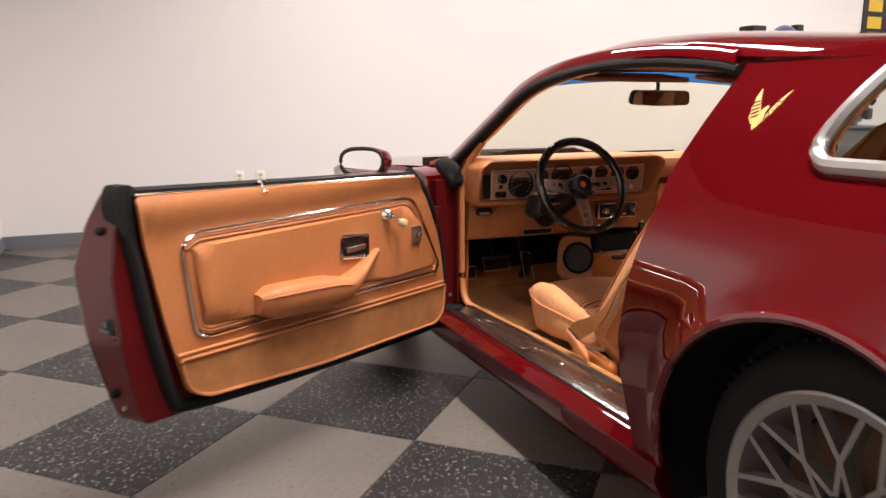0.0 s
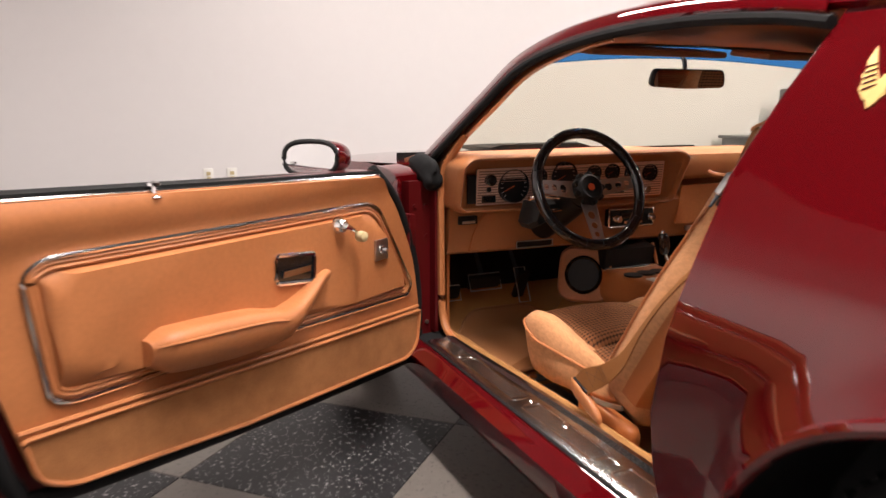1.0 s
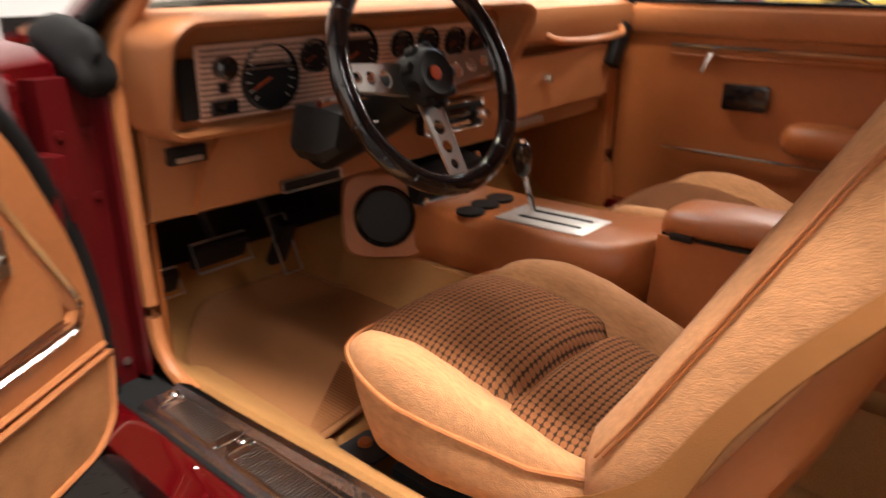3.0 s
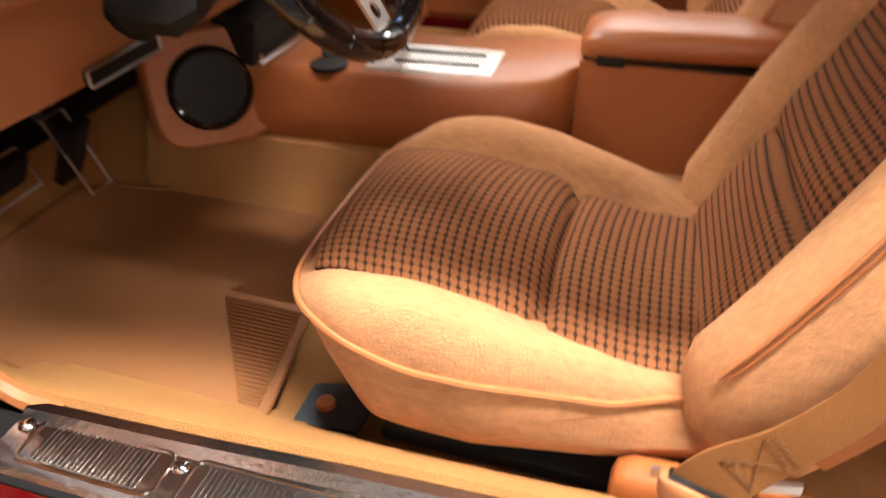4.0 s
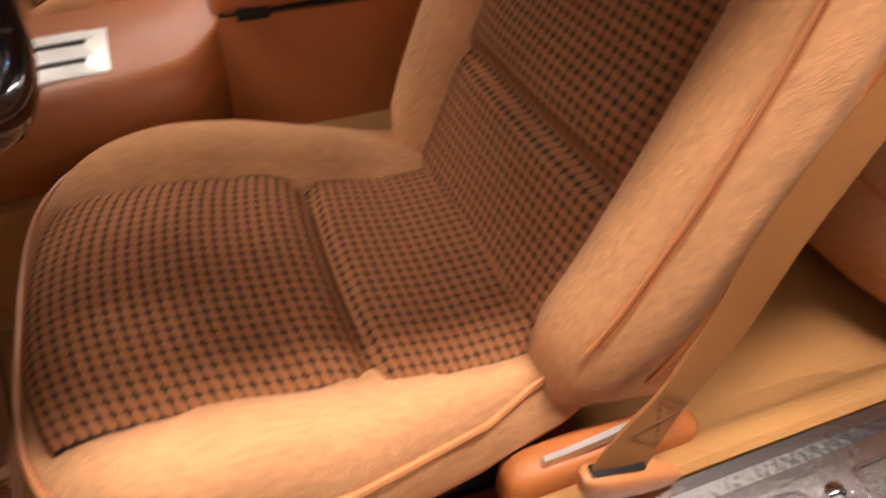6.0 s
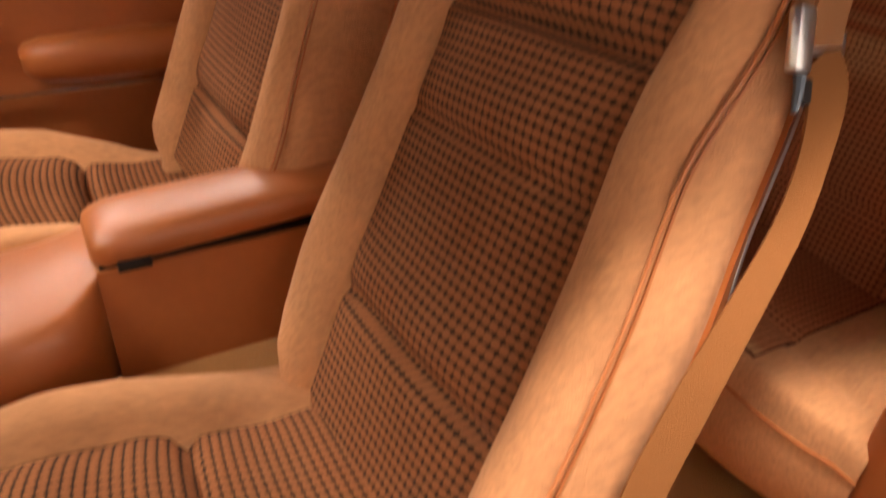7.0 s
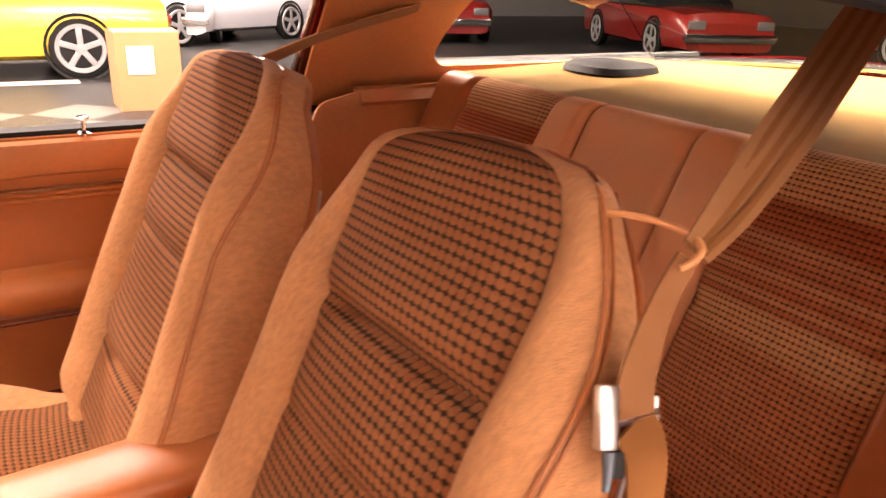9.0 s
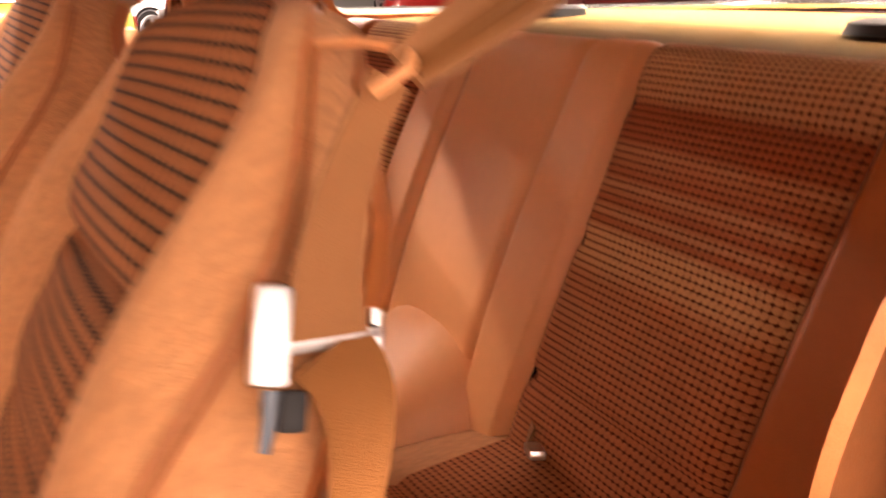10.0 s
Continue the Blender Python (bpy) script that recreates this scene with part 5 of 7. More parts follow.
part("lid_gap", box(0.024, 2.06, 0.4945, 0.120, 0.54, 0.006), BLACK, console, smooth=False)
part("latch", box(-0.046, 2.288, 0.497, 0.010, 0.042, 0.013, 0.002), BLACK, console, "black lid latch")
KNURL = mat("knurled_bright_metal", (0.80, 0.79, 0.76), rough=0.36, metal=0.45, scale=70, amount=0.15)
con("shift_plate", box(-0.0505, 2.672, 0.429, 0.115, 0.214, 0.010, 0.003, pose(0, 0, 0, -2.0)), KNURL, console, "bright knurled shifter plate")
for dx in (-0.073, -0.025):
    con("shift_slot", box(dx, 2.664, 0.4345, 0.009, 0.145, 0.004, 0.001, pose(0, 0, 0, -2.0)), BLACK, console)
for lane, wide_ in ((-0.0925, 0.022), (-0.049, 0.028), (-0.0065, 0.022)):
    con("plate_ribs", join(*[box(lane, y, 0.4345 - 0.035 * (y - 2.672), wide_ * 1.15, 0.0022, 0.003, 0, pose(0, 0, 0, 0, 0, 32)) for y in np.arange(2.590, 2.772, 0.0062)]), KNURL, console, "diagonal knurled ribs", smooth=False)
con("shift_lever", tube([Vector((-0.025, 2.735, 0.43)), Vector((-0.052, 2.735, 0.485)), Vector((-0.078, 2.733, 0.540))], 0.0065, 8), CHROME, console, "chrome shift lever")
con("shift_knob", tube([Vector((-0.072, 2.734, 0.522)), Vector((-0.076, 2.733, 0.535)), Vector((-0.085, 2.730, 0.572)), Vector((-0.090, 2.728, 0.590)), Vector((-0.091, 2.728, 0.596))], [0.012, 0.019, 0.021, 0.014, 0.004], 14), GLOSS_BLACK, console, "black shifter knob")
con("knob_button", cyl((-0.0895, 2.728, 0.590), (-0.0925, 2.727, 0.601), 0.008, 0.007, 12, 0.001), CHROME, console, "chrome button on the knob")
for x, y, z in ((-0.086, 2.742, 0.459), (-0.026, 2.748, 0.460), (0.033, 2.752, 0.460)):
    part("coin_tray", spin([(-0.003, 0.0), (-0.003, 0.031), (0.003, 0.032), (0.0035, 0.028), (0.0, 0.0)], (x, y, z), (0, 0, 1), 18), BLACK, console, "black coin tray")
part("storage_bin", box(-0.015, 2.895, 0.500, 0.215, 0.08, 0.078, 0.006, pose(0, 0, 0, 12)), BLACK, console, "dark open storage bin")
part("bin_lip", tube([Vector((-0.128, 2.846, 0.462)), Vector((-0.02, 2.842, 0.460)), Vector((0.10, 2.846, 0.462))], 0.005, 8), CHROME, console, "bright lip of the bin")
part("bin_side", tube([Vector((0.10, 2.846, 0.462)), Vector((0.098, 2.858, 0.50)), Vector((0.092, 2.868, 0.54))], 0.006, 8), VINYL, console)
# side speaker pods by the tunnel
PN = Vector((-0.74, -0.64, 0.20)).normalized()
PX = Vector((0, 0, 1)).cross(PN).normalized()
PY = PN.cross(PX)
PC = Vector((-0.165, 2.925, 0.428))
sq = [(math.copysign(abs(math.cos(t)) ** 0.45, math.cos(t)), math.copysign(abs(math.sin(t)) ** 0.45, math.sin(t))) for t in [2 * math.pi * i / 32 for i in range(32)]]
part("speaker_pod", loft([[PC + PX * (0.098 * a * k + sh) + PY * (0.098 * b * k) - PN * h for a, b in sq] for h, k, sh in ((0.0, 0.94, 0), (0.006, 1.0, 0), (0.05, 1.08, 0), (0.14, 1.10, 0.0))]), VINYL, console, "tan speaker pod")
part("speaker_grille", spin([(-0.004, 0.0), (-0.004, 0.062), (0.005, 0.062), (0.008, 0.0)], PC, PN, 30), BLACK, console, "round black speaker grille")
part("grille_ring", spin([(-0.004, 0.058), (-0.004, 0.069), (0.006, 0.070), (0.011, 0.065), (0.007, 0.058)], PC, PN, 36), GLOSS_BLACK, console, "glossy black rim")

# ---- passenger door and side trims ----
pd = part("passenger_door", sheet(rounded([(1.60, 0.27), (2.86, 0.27), (2.86, 0.80), (2.80, 0.86), (1.62, 0.862)], 0.04), lambda a, b: Vector((0.755 - 0.02 * ease(0.76, 0.83, b), a, b)), [], 0.06, 0.02, (1, 0, 0)), VINYL_DARK, car, "closed passenger door with russet vinyl trim")
part("top_pad", loft([[Vector((x, y, z)) for x, z in ((0.76, 0.775), (0.735, 0.785), (0.718, 0.82), (0.722, 0.85), (0.745, 0.862), (0.80, 0.862))] for y in np.linspace(1.58, 2.82, 10)]), VINYL, pd, "tan padded door top")
part("chrome_moulding", tube([Vector((0.742, y, 0.755)) for y in np.linspace(1.62, 2.70, 10)], 0.005, 6), CHROME, pd)
for dz in (0.742, 0.73):
    part("pleat", tube([Vector((0.748, y, dz)) for y in np.linspace(1.62, 2.70, 10)], 0.006, 6), VINYL_DARK, pd)
part("lower_moulding", tube([Vector((0.742, y, 0.47)) for y in np.linspace(1.62, 2.70, 10)], 0.005, 6), CHROME, pd)
part("armrest", loft([[Vector((0.755 - 0.078 * a * k, y, 0.540 + 0.047 * b * k)) for a, b in ((0, -1), (0.6, -0.95), (0.95, -0.5), (1, 0.3), (0.85, 0.85), (0.5, 1), (0, 1))] for y, k in ((1.80, 0.7), (1.82, 0.95), (2.0, 1.0), (2.25, 1.0), (2.33, 0.9), (2.36, 0.7), (2.372, 0.4))]), VINYL_DARK, pd, "russet armrest", angle=60)
part("crank", tube([Vector((0.745, 2.58, 0.735)), Vector((0.715, 2.58, 0.735)), Vector((0.708, 2.585, 0.715)), Vector((0.700, 2.590, 0.690))], [0.014, 0.010, 0.005, 0.007], 10), CHROME, pd, "chrome window crank")
part("handle", box(0.742, 2.48, 0.63, 0.02, 0.12, 0.07, 0.006), GLOSS_BLACK, pd)
part("lock_knob", join(cyl((0.737, 2.061, 0.85), (0.737, 2.061, 0.892), 0.004, n=8), spin([(0, 0.0), (0, 0.013), (0.006, 0.012), (0.010, 0.0)], (0.737, 2.061, 0.892), (0, 0, 1), 14), spin([(0, 0.0), (0, 0.015), (0.005, 0.011)], (0.737, 2.061, 0.864), (0, 0, 1), 14)), CHROME, pd, "chrome door lock knob")
part("belt_seal", slab(0.745, 0.80, 1.56, 2.86, 0.855, 0.872), RUBBER, pd, smooth=False)
part("outer_skin", sheet(rounded([(1.50, 0.26), (2.895, 0.26), (2.895, 0.82), (1.53, 0.86)], 0.03), lambda a, b: Vector((side_x(a, b), a, b)), [], 0.08, 0.01), PAINT, pd)
mcr = Vector((1.0, 2.68, 0.90))
part("mirror_housing", loft([[mcr + Vector((0.075 * r * a, h, 0.050 * r * b)) for a, b in ov] for h, r in prof]), PAINT, pd, "red door mirror housing")
part("mirror_glass", loft([[mcr + Vector((0.070 * a, -0.002 - h, 0.045 * b)) for a, b in ov] for h in (0, 0.002)]), MIRROR, pd)
part("mirror_foot", tube([mcr + Vector((-0.02, 0.05, -0.03)), mcr + Vector((-0.09, 0.05, -0.06))], [0.03, 0.035], 10), PAINT, pd)
for s in (1, -1):
    fy = 0.0 if s == 1 else -0.05
    sail = [(1.575 + fy, 0.88), (1.58 + fy, 0.95), (1.575 + fy, 1.05), (1.575 + fy, 1.168), (1.20, 1.174)] + [(p[0], p[1]) for p in QFRONT[::-1] if p[1] < 1.168][:-1] + [(0.26, 0.962), (0.5, 0.940)]
    part("sail_trim", sheet(sail, lambda a, b: Vector((s * (side_x(a, b) - 0.040), a, b)), [], 0.05, 0.008, (s, 0, 0)), VINYL, car, "russet vinyl pillar trim")
    part("rear_side_trim", sheet(rounded([(1.61, 0.24), (1.60, 0.80), (1.565, 0.90), (1.45, 0.925), (0.70, 0.96), (0.9, 0.24)], 0.03), lambda a, b: Vector((s * 0.705, a, b)), [], 0.08, 0.01, (s, 0, 0)), VINYL, car, "russet vinyl rear side panel")
    part("side_panel_front", loft([[Vector((s * x, y, z)) for x, z in ((0.705, 0.235), (xi + 0.02, 0.235), (xi + 0.004, 0.26), (xi, 0.40), (xi + 0.006, 0.56), (xi + 0.03, 0.60), (0.705, 0.61))] for y, xi in ((1.40, 0.67), (1.46, 0.65), (1.56, 0.640), (1.605, 0.640), (1.622, 0.648), (1.630, 0.668))]), VINYL_DARK, car, "russet moulded end of the rear side panel", angle=50)
    part("side_ledge", loft([[Vector((s * x, y, z)) for x, z in ((0.71, 0.885), (0.69, 0.90), (0.705, 0.925), (0.75, 0.93))] for y in np.linspace(0.7, 1.46, 8)]), VINYL, car)

# ---- front seats ----
def front_seat(s, cc, slide, shift, lean, label, deep=0.0):
    """A bucket seat: cushion, backrest, plaid inserts, piping; s: the side (-1 driver), cc: middle of the cushion, slide: middle of the backrest at a height along it; shift, lean: how the backrest is set and turned (about z, x, y)."""
    o = thing("front_seat", (cc, 2.33, 0.21), label, "car seat", "front seats")

    # cushion: the outline in plan, then a height over it
    plan, skirt = [], []
    for k in range(144):
        a = 2 * math.pi * k / 144
        ca, sa = math.cos(a), math.sin(a)
        px = 0.243 * math.copysign(abs(ca) ** (0.62 if sa > 0 else 0.42), ca)
        py = (0.236 if sa > 0 else 0.29) * math.copysign(abs(sa) ** (0.5 if sa > 0 else 0.25), sa)
        narrow = 0.26 * ease(-0.02, -0.22, py) if px * s > 0 else 0.16 * ease(-0.24, -0.29, py)
        plan.append((px * (1 - narrow), py))
        skirt.append((px * (1 - 0.45 * narrow), py))

    def welt(y):
        return glide([(2.06, 0.380), (2.12, 0.380), (2.19, 0.374), (2.24, 0.380), (2.29, 0.392), (2.34, 0.399), (2.39, 0.399), (2.46, 0.412), (2.52, 0.424), (2.56, 0.418), (2.59, 0.405)], y)

    def rim(px, py):
        """Height of the piped edge; it sinks under the backrest."""
        y = 2.34 + py
        return welt(y) - (welt(y) - ins_z(y) + 0.03) * ease(-0.25, -0.29, py)

    def low(y):
        return glide([(2.08, 0.315), (2.20, 0.308), (2.30, 0.300), (2.46, 0.302), (2.50, 0.335), (2.54, 0.372), (2.58, 0.385)], y)

    def ins_z(y):
        return glide([(2.08, 0.384), (2.12, 0.384), (2.19, 0.384), (2.26, 0.396), (2.29, 0.402), (2.35, 0.420), (2.43, 0.437), (2.50, 0.438), (2.555, 0.425), (2.59, 0.395)], y)

    def height(ax, y):
        rise = glide([(2.08, -0.004), (2.14, 0.006), (2.20, 0.022), (2.29, 0.040), (2.36, 0.034), (2.48, 0.022), (2.55, 0.006), (2.59, 0)], y)
        return ins_z(y) + rise * ease(0.142, 0.185, ax) - 0.016 * (1 - ease(0.135, 0.155, ax))

    rings = []
    for f, k in ((0.80, 0.0), (0.95, 0.03), (0.985, 0.35), (1.0, 0.85), (0.998, 1.0)):
        rings.append([Vector((cc + px * f, 2.34 + py * (f if py < 0 else (0.90 + 0.10 * k if f > 0.9 else f)), low(2.34 + py) + (rim(px, py) - low(2.34 + py)) * k)) for px, py in ([(p[0] + (q[0] - p[0]) * ease(0.2, 1.0, k), p[1]) for p, q in zip(skirt, plan)])])
    for f, k in ((0.985, 0.35), (0.96, 0.66), (0.92, 0.90), (0.87, 1.0), (0.81, 1.0), (0.74, 1.0), (0.66, 1.0), (0.56, 1.0), (0.40, 1.0), (0.2, 1.0)):
        ring = []
        for px, py in plan:
            x, y = px * f, 2.34 + py * f
            w = rim(px, py)
            ring.append(Vector((cc + x, y, w + (height(abs(x), y) - w) * k)))
        rings.append(ring)
    cush = part("cushion", loft(rings), CLOTH, o, "tan cloth seat cushion with piped edge", angle=80)
    edge = [Vector((cc + px * 1.004, 2.34 + py * 1.004, rim(px, py) + 0.002)) for px, py in plan if py > (-0.235 if px * s > 0 else -0.06)]
    cut = next(i for i in range(len(edge)) if (edge[i] - edge[i - 1]).length > 0.2)
    part("piping", tube(edge[cut:] + edge[:cut], 0.0036, 6), VINYL, cush, "tan piping round the cushion")

    def ins(u, v):
        a = 2 * u - 1
        front = 2.580 - 0.030 * a * a
        if v < 0.86:
            y = 2.095 + (front - 2.095) * v / 0.86
            z = ins_z(min(y, 2.585)) + 0.005
        else:
            k = (v - 0.86) / 0.14
            y, z = front + 0.004 * math.sin(k * math.pi) - 0.012 * k, ins_z(2.585) + 0.005 - 0.085 * k
        z += 0.008 * math.sin(math.pi * u) * (1 - ease(0.8, 0.9, v)) - 0.007 * abs(a) ** 10 - 0.016 * math.exp(-(((y - 2.290) / 0.009) ** 2)) + 0.007 * math.exp(-(((y - 2.33) / 0.03) ** 2))
        return Vector((cc + a * (0.150 - 0.006 * ease(2.4, 2.6, y)), y, z))

    part("insert", surf(ins, 22, 66, 0.010, lambda u, v: (u * 0.30, v * 0.575), (0, 0, -1)), PLAID, cush, "brown and tan plaid insert", angle=80)
    part("seat_base", box(cc, 2.30, 0.275, 0.28, 0.34, 0.07, 0.02), BLACK, o, "dark seat frame")
    for sx in (-0.17, 0.17):
        part("seat_track", box(cc + sx, 2.29, 0.232, 0.045, 0.34, 0.026, 0.005), DARK_STEEL, o, "dark steel seat track")
        foot = part("mount_foot", sheet(rounded([(-0.04, -0.05), (0.04, -0.05), (0.034, 0.04), (-0.034, 0.04)], 0.008), lambda a, b, sx=sx: Vector((cc + sx + a, 2.53 + b, 0.232 + 0.3 * max(0, 0.01 - b))), [], 0.02, 0.004, (0, 0, -1)), DARK_STEEL, o, "blue-grey steel mounting foot")
        part("bolt", spin([(0, 0.0), (0, 0.013), (0.006, 0.011), (0.008, 0.0)], (cc + sx, 2.54, 0.236), (0, 0, 1), 12), VINYL_DARK, foot)

    # backrest, in its own frame: h up the back, n out of its face
    tilt = Matrix.Rotation(lean[0], 3, "Z") @ Matrix.Rotation(lean[1], 3, "X") @ Matrix.Rotation(lean[2], 3, "Y")
    b0, bu, bn = Vector((0, 2.068, 0.503)) + Vector(shift), tilt @ Vector((0, -0.444, 0.896)), tilt @ Vector((0, 0.896, 0.444))
    ba = tilt @ Vector((1, 0, 0))
    tall = 0.95 if deep else 1.0

    def at(a, h, n):
        return b0 + Vector((slide(h), 0, 0)) + ba * a + bu * (h * tall) + bn * n

    def wide(h):
        return glide([(-0.19, 0.205), (-0.15, 0.232), (-0.10, 0.246), (-0.05, 0.256), (0.06, 0.264), (0.16, 0.261), (0.28, 0.252), (0.36, 0.249), (0.42, 0.243), (0.48, 0.230), (0.54, 0.209), (0.575, 0.186), (0.597, 0.145), (0.610, 0.06)], h)

    def face(h):
        return glide([(-0.15, 0.006), (-0.10, 0.004), (0.0, 0.0), (0.5, 0.0), (0.555, -0.001), (0.58, -0.010), (0.597, -0.025), (0.610, -0.045)], h)

    def iw(h):
        return glide([(-0.15, 0.150), (0.0, 0.160), (0.2, 0.163), (0.31, 0.158), (0.40, 0.172), (0.48, 0.175), (0.535, 0.170), (0.57, 0.150), (0.592, 0.110), (0.608, 0.04)], h)

    def back_ring(h):
        w, f, i = wide(h), face(h), min(iw(h), wide(h) * 0.93)
        bol = 0.040 * ease(0.56, 0.36, h) * ease(-0.18, -0.10, h)
        g = w - i
        dp = 0.03 * ease(0.30, 0.0, h) + deep * ease(0.60, 0.40, h)
        pr = [(0, f - 0.03), (-i * 0.94, f - 0.045), (-i - 0.01 * g, f + bol * 0.10 - 0.002), (-i - 0.22 * g, f + bol * 0.72), (-i - 0.42 * g, f + bol), (-i - 0.62 * g, f + bol * 0.86), (-i - 0.82 * g, f + bol * 0.45 - 0.004), (-w, f - 0.020), (-w - 0.002, f - 0.045 - deep * 0.5 * ease(0.60, 0.40, h)), (-0.99 * w, f - 0.072 - deep * ease(0.60, 0.40, h)), (-0.965 * w, f - 0.088 - dp), (-0.84 * w, f - 0.100 - dp), (0, f - 0.108 - dp)]
        thin = 1 - (0.2 if deep else 0.5) * ease(0.46, 0.60, h)
        pr = [(a, f + (n - f) * thin if n < f else n) for a, n in pr]
        pr += [(-a, n) for a, n in pr[-2:0:-1]]
        # the bolster beside the tunnel swells at its foot
        swell = 0.020 * math.exp(-(((h - 0.03) / 0.10) ** 2)) - 0.030 * ease(-0.06, -0.17, h)
        pr = [(a - s * swell * min(1.0, (abs(a) - i) / (w - i)) if a * s < 0 and abs(a) > i else a, n) for a, n in pr]
        return [at(a, h, n) for a, n in pr]

    stations = [-0.19, -0.17, -0.15, -0.13, -0.10, -0.06, -0.02, 0.02, 0.06, 0.1, 0.15, 0.2, 0.25, 0.3, 0.35, 0.4, 0.44, 0.48, 0.51, 0.54, 0.56, 0.575, 0.587, 0.597, 0.604, 0.610]
    rest = part("backrest", loft([back_ring(h) for h in stations]), CLOTH, o, "tan cloth high-back seat backrest", angle=75)

    def dents(h):
        return sum(d * math.exp(-(((h - c) / w) ** 2)) for c, w, d in ((0.008, 0.011, 0.028), (0.240, 0.009, 0.011), (0.375, 0.012, 0.026))) - sum(0.009 * math.exp(-(((h - c) / 0.035) ** 2)) for c in (0.055, 0.29, 0.42))

    def back_ins(u, v):
        h = -0.135 + 0.740 * v
        a = 2 * u - 1
        return at(a * iw(h), h, face(h) - dents(h) * (1 - 0.75 * abs(a) ** 6) + 0.004 + 0.010 * math.sin(math.pi * u) * ease(-0.12, 0.0, h) - 0.005 * abs(a) ** 10)

    part("insert", surf(back_ins, 24, 96, 0.010, lambda u, v: (u * 0.324, v * 0.726), -bn), PLAID, rest, "brown and tan plaid insert with cross seams", angle=80)
    for sd in (-1, 1):
        k = 7 if sd < 0 else -7
        j = 6 if sd < 0 else -6

        def welt(h, over=0.0):
            r = back_ring(h)
            m = ease(0.28, 0.50, h)
            return r[j] * (1 - m) + r[k] * m + Vector((0.003 * sd + over * 0.5 * sd, 0, 0)) + bn * (0.002 - over)

        part("piping", tube([welt(h) for h in np.linspace(-0.10, 0.597, 34)], 0.0021, 6), VINYL, rest, "vinyl piping along the side")
        part("side_seam", tube([welt(h, 0.0048) - bn * 0.001 for h in np.linspace(-0.09, 0.56, 30)], 0.0016, 4), VINYL_DARK, rest)
        part("chrome_edge", tube([back_ring(h)[10 if sd < 0 else -10] + Vector((0.004 * sd, 0, 0)) for h in np.linspace(0.22, 0.44, 12)], 0.0032, 6), BRIGHT, rest, "bright metal edge strip")
    part("top_welt", tube([back_ring(h)[7] for h in np.linspace(0.585, 0.609, 5)] + [back_ring(h)[-7] for h in np.linspace(0.609, 0.585, 5)], 0.0032, 6), CHROME, rest, "bright thin top edge")

    def shell_ring(h):
        r = back_ring(h)
        c = at(0, h, face(h) - 0.06)
        rim = r[9:len(r) - 8]
        return [p + (p - c).normalized() * 0.005 for p in rim] + [p - (p - c).normalized() * 0.006 for p in reversed(rim)]

    part("back_shell", loft([shell_ring(h) for h in np.linspace(-0.12, 0.588, 22)]), VINYL_DARK, rest, "russet vinyl seat back shell", angle=60)
    hx = cc + 0.226 * s
    oval = [(math.copysign(abs(math.cos(t)) ** 0.6, math.cos(t)), math.copysign(abs(math.sin(t)) ** 0.6, math.sin(t))) for t in [2 * math.pi * i / 16 for i in range(16)]]
    cover = part("recliner_cover", loft([[Vector((hx + 0.022 * a * k, y, 0.283 + zz + 0.030 * b * k)) for a, b in oval] for y, k, zz in ((2.196, 0.5, 0.004), (2.191, 0.82, 0.008), (2.178, 1.0, 0.010), (2.10, 1.0, 0.012), (2.00, 0.95, 0.006), (1.985, 0.6, 0.006))]), VINYL_DARK, o, "russet plastic hinge cover", angle=60)
    part("release_lever", loft([[Vector((hx + 0.006 * s + dx, y, z + dz)) for dx, dz in ((-0.004, -0.004), (-0.003, 0.006), (0.003, 0.006), (0.004, -0.004))] for y, z in ((2.160, 0.326), (2.14, 0.327), (2.10, 0.333), (2.06, 0.341), (2.03, 0.348))]), BRIGHT, cover, "chrome release lever")
    part("cover_screw", cyl((hx + 0.018 * s, 2.118, 0.277), (hx + 0.0245 * s, 2.118, 0.277), 0.005, n=10), DARK_STEEL, cover)
    return o


front_seat(-1, -0.425, lambda h: lerp([(-0.15, -0.392), (0.0, -0.372), (0.2, -0.357), (0.4, -0.336), (0.6, -0.314)], h), (-0.006, -0.003, 0.002), (0.038, 0.024, 0.047), "driver bucket seat in tan cloth with plaid inserts")
passenger = front_seat(1, 0.37, lambda h: 0.345 + 0.15 * h, (-0.053, 0.0, 0.038), (0.061, -0.019, -0.02), "passenger bucket seat in tan cloth with plaid inserts", 0.035)
passenger.location.y += 0.02

# ---- driver seat belt ----
belt = thing("seat_belt", (-0.62, 1.85, 0.3), "tan webbing seat belt with chrome buckle at the seat side", "seat belt")


def strap(pts, wide, side_dir, thick=0.0016):
    """A flat band through pts; wide: its width, one or one a point; side_dir: the way across it, one or one a point."""
    pts = [Vector(p) for p in pts]
    ds = side_dir if isinstance(side_dir, list) else [side_dir] * len(pts)
    c = curve(pts, 6)
    dd = curve([Vector(d).normalized() for d in ds], 6)
    ws = wide if isinstance(wide, list) else [wide] * len(pts)
    ww = curve([Vector((q, 0, 0)) for q in ws], 6)
    rings = []
    for i, p in enumerate(c):
        w = ww[i].x
        t = (c[min(i + 1, len(c) - 1)] - c[max(i - 1, 0)]).normalized()
        n = t.cross(dd[i]).normalized()
        a = n.cross(t).normalized()
        rings.append([p + a * w / 2 + n * thick, p + n * thick * 1.3, p - a * w / 2 + n * thick, p - a * w / 2 - n * thick, p - n * thick * 1.3, p + a * w / 2 - n * thick])
    return loft(rings)


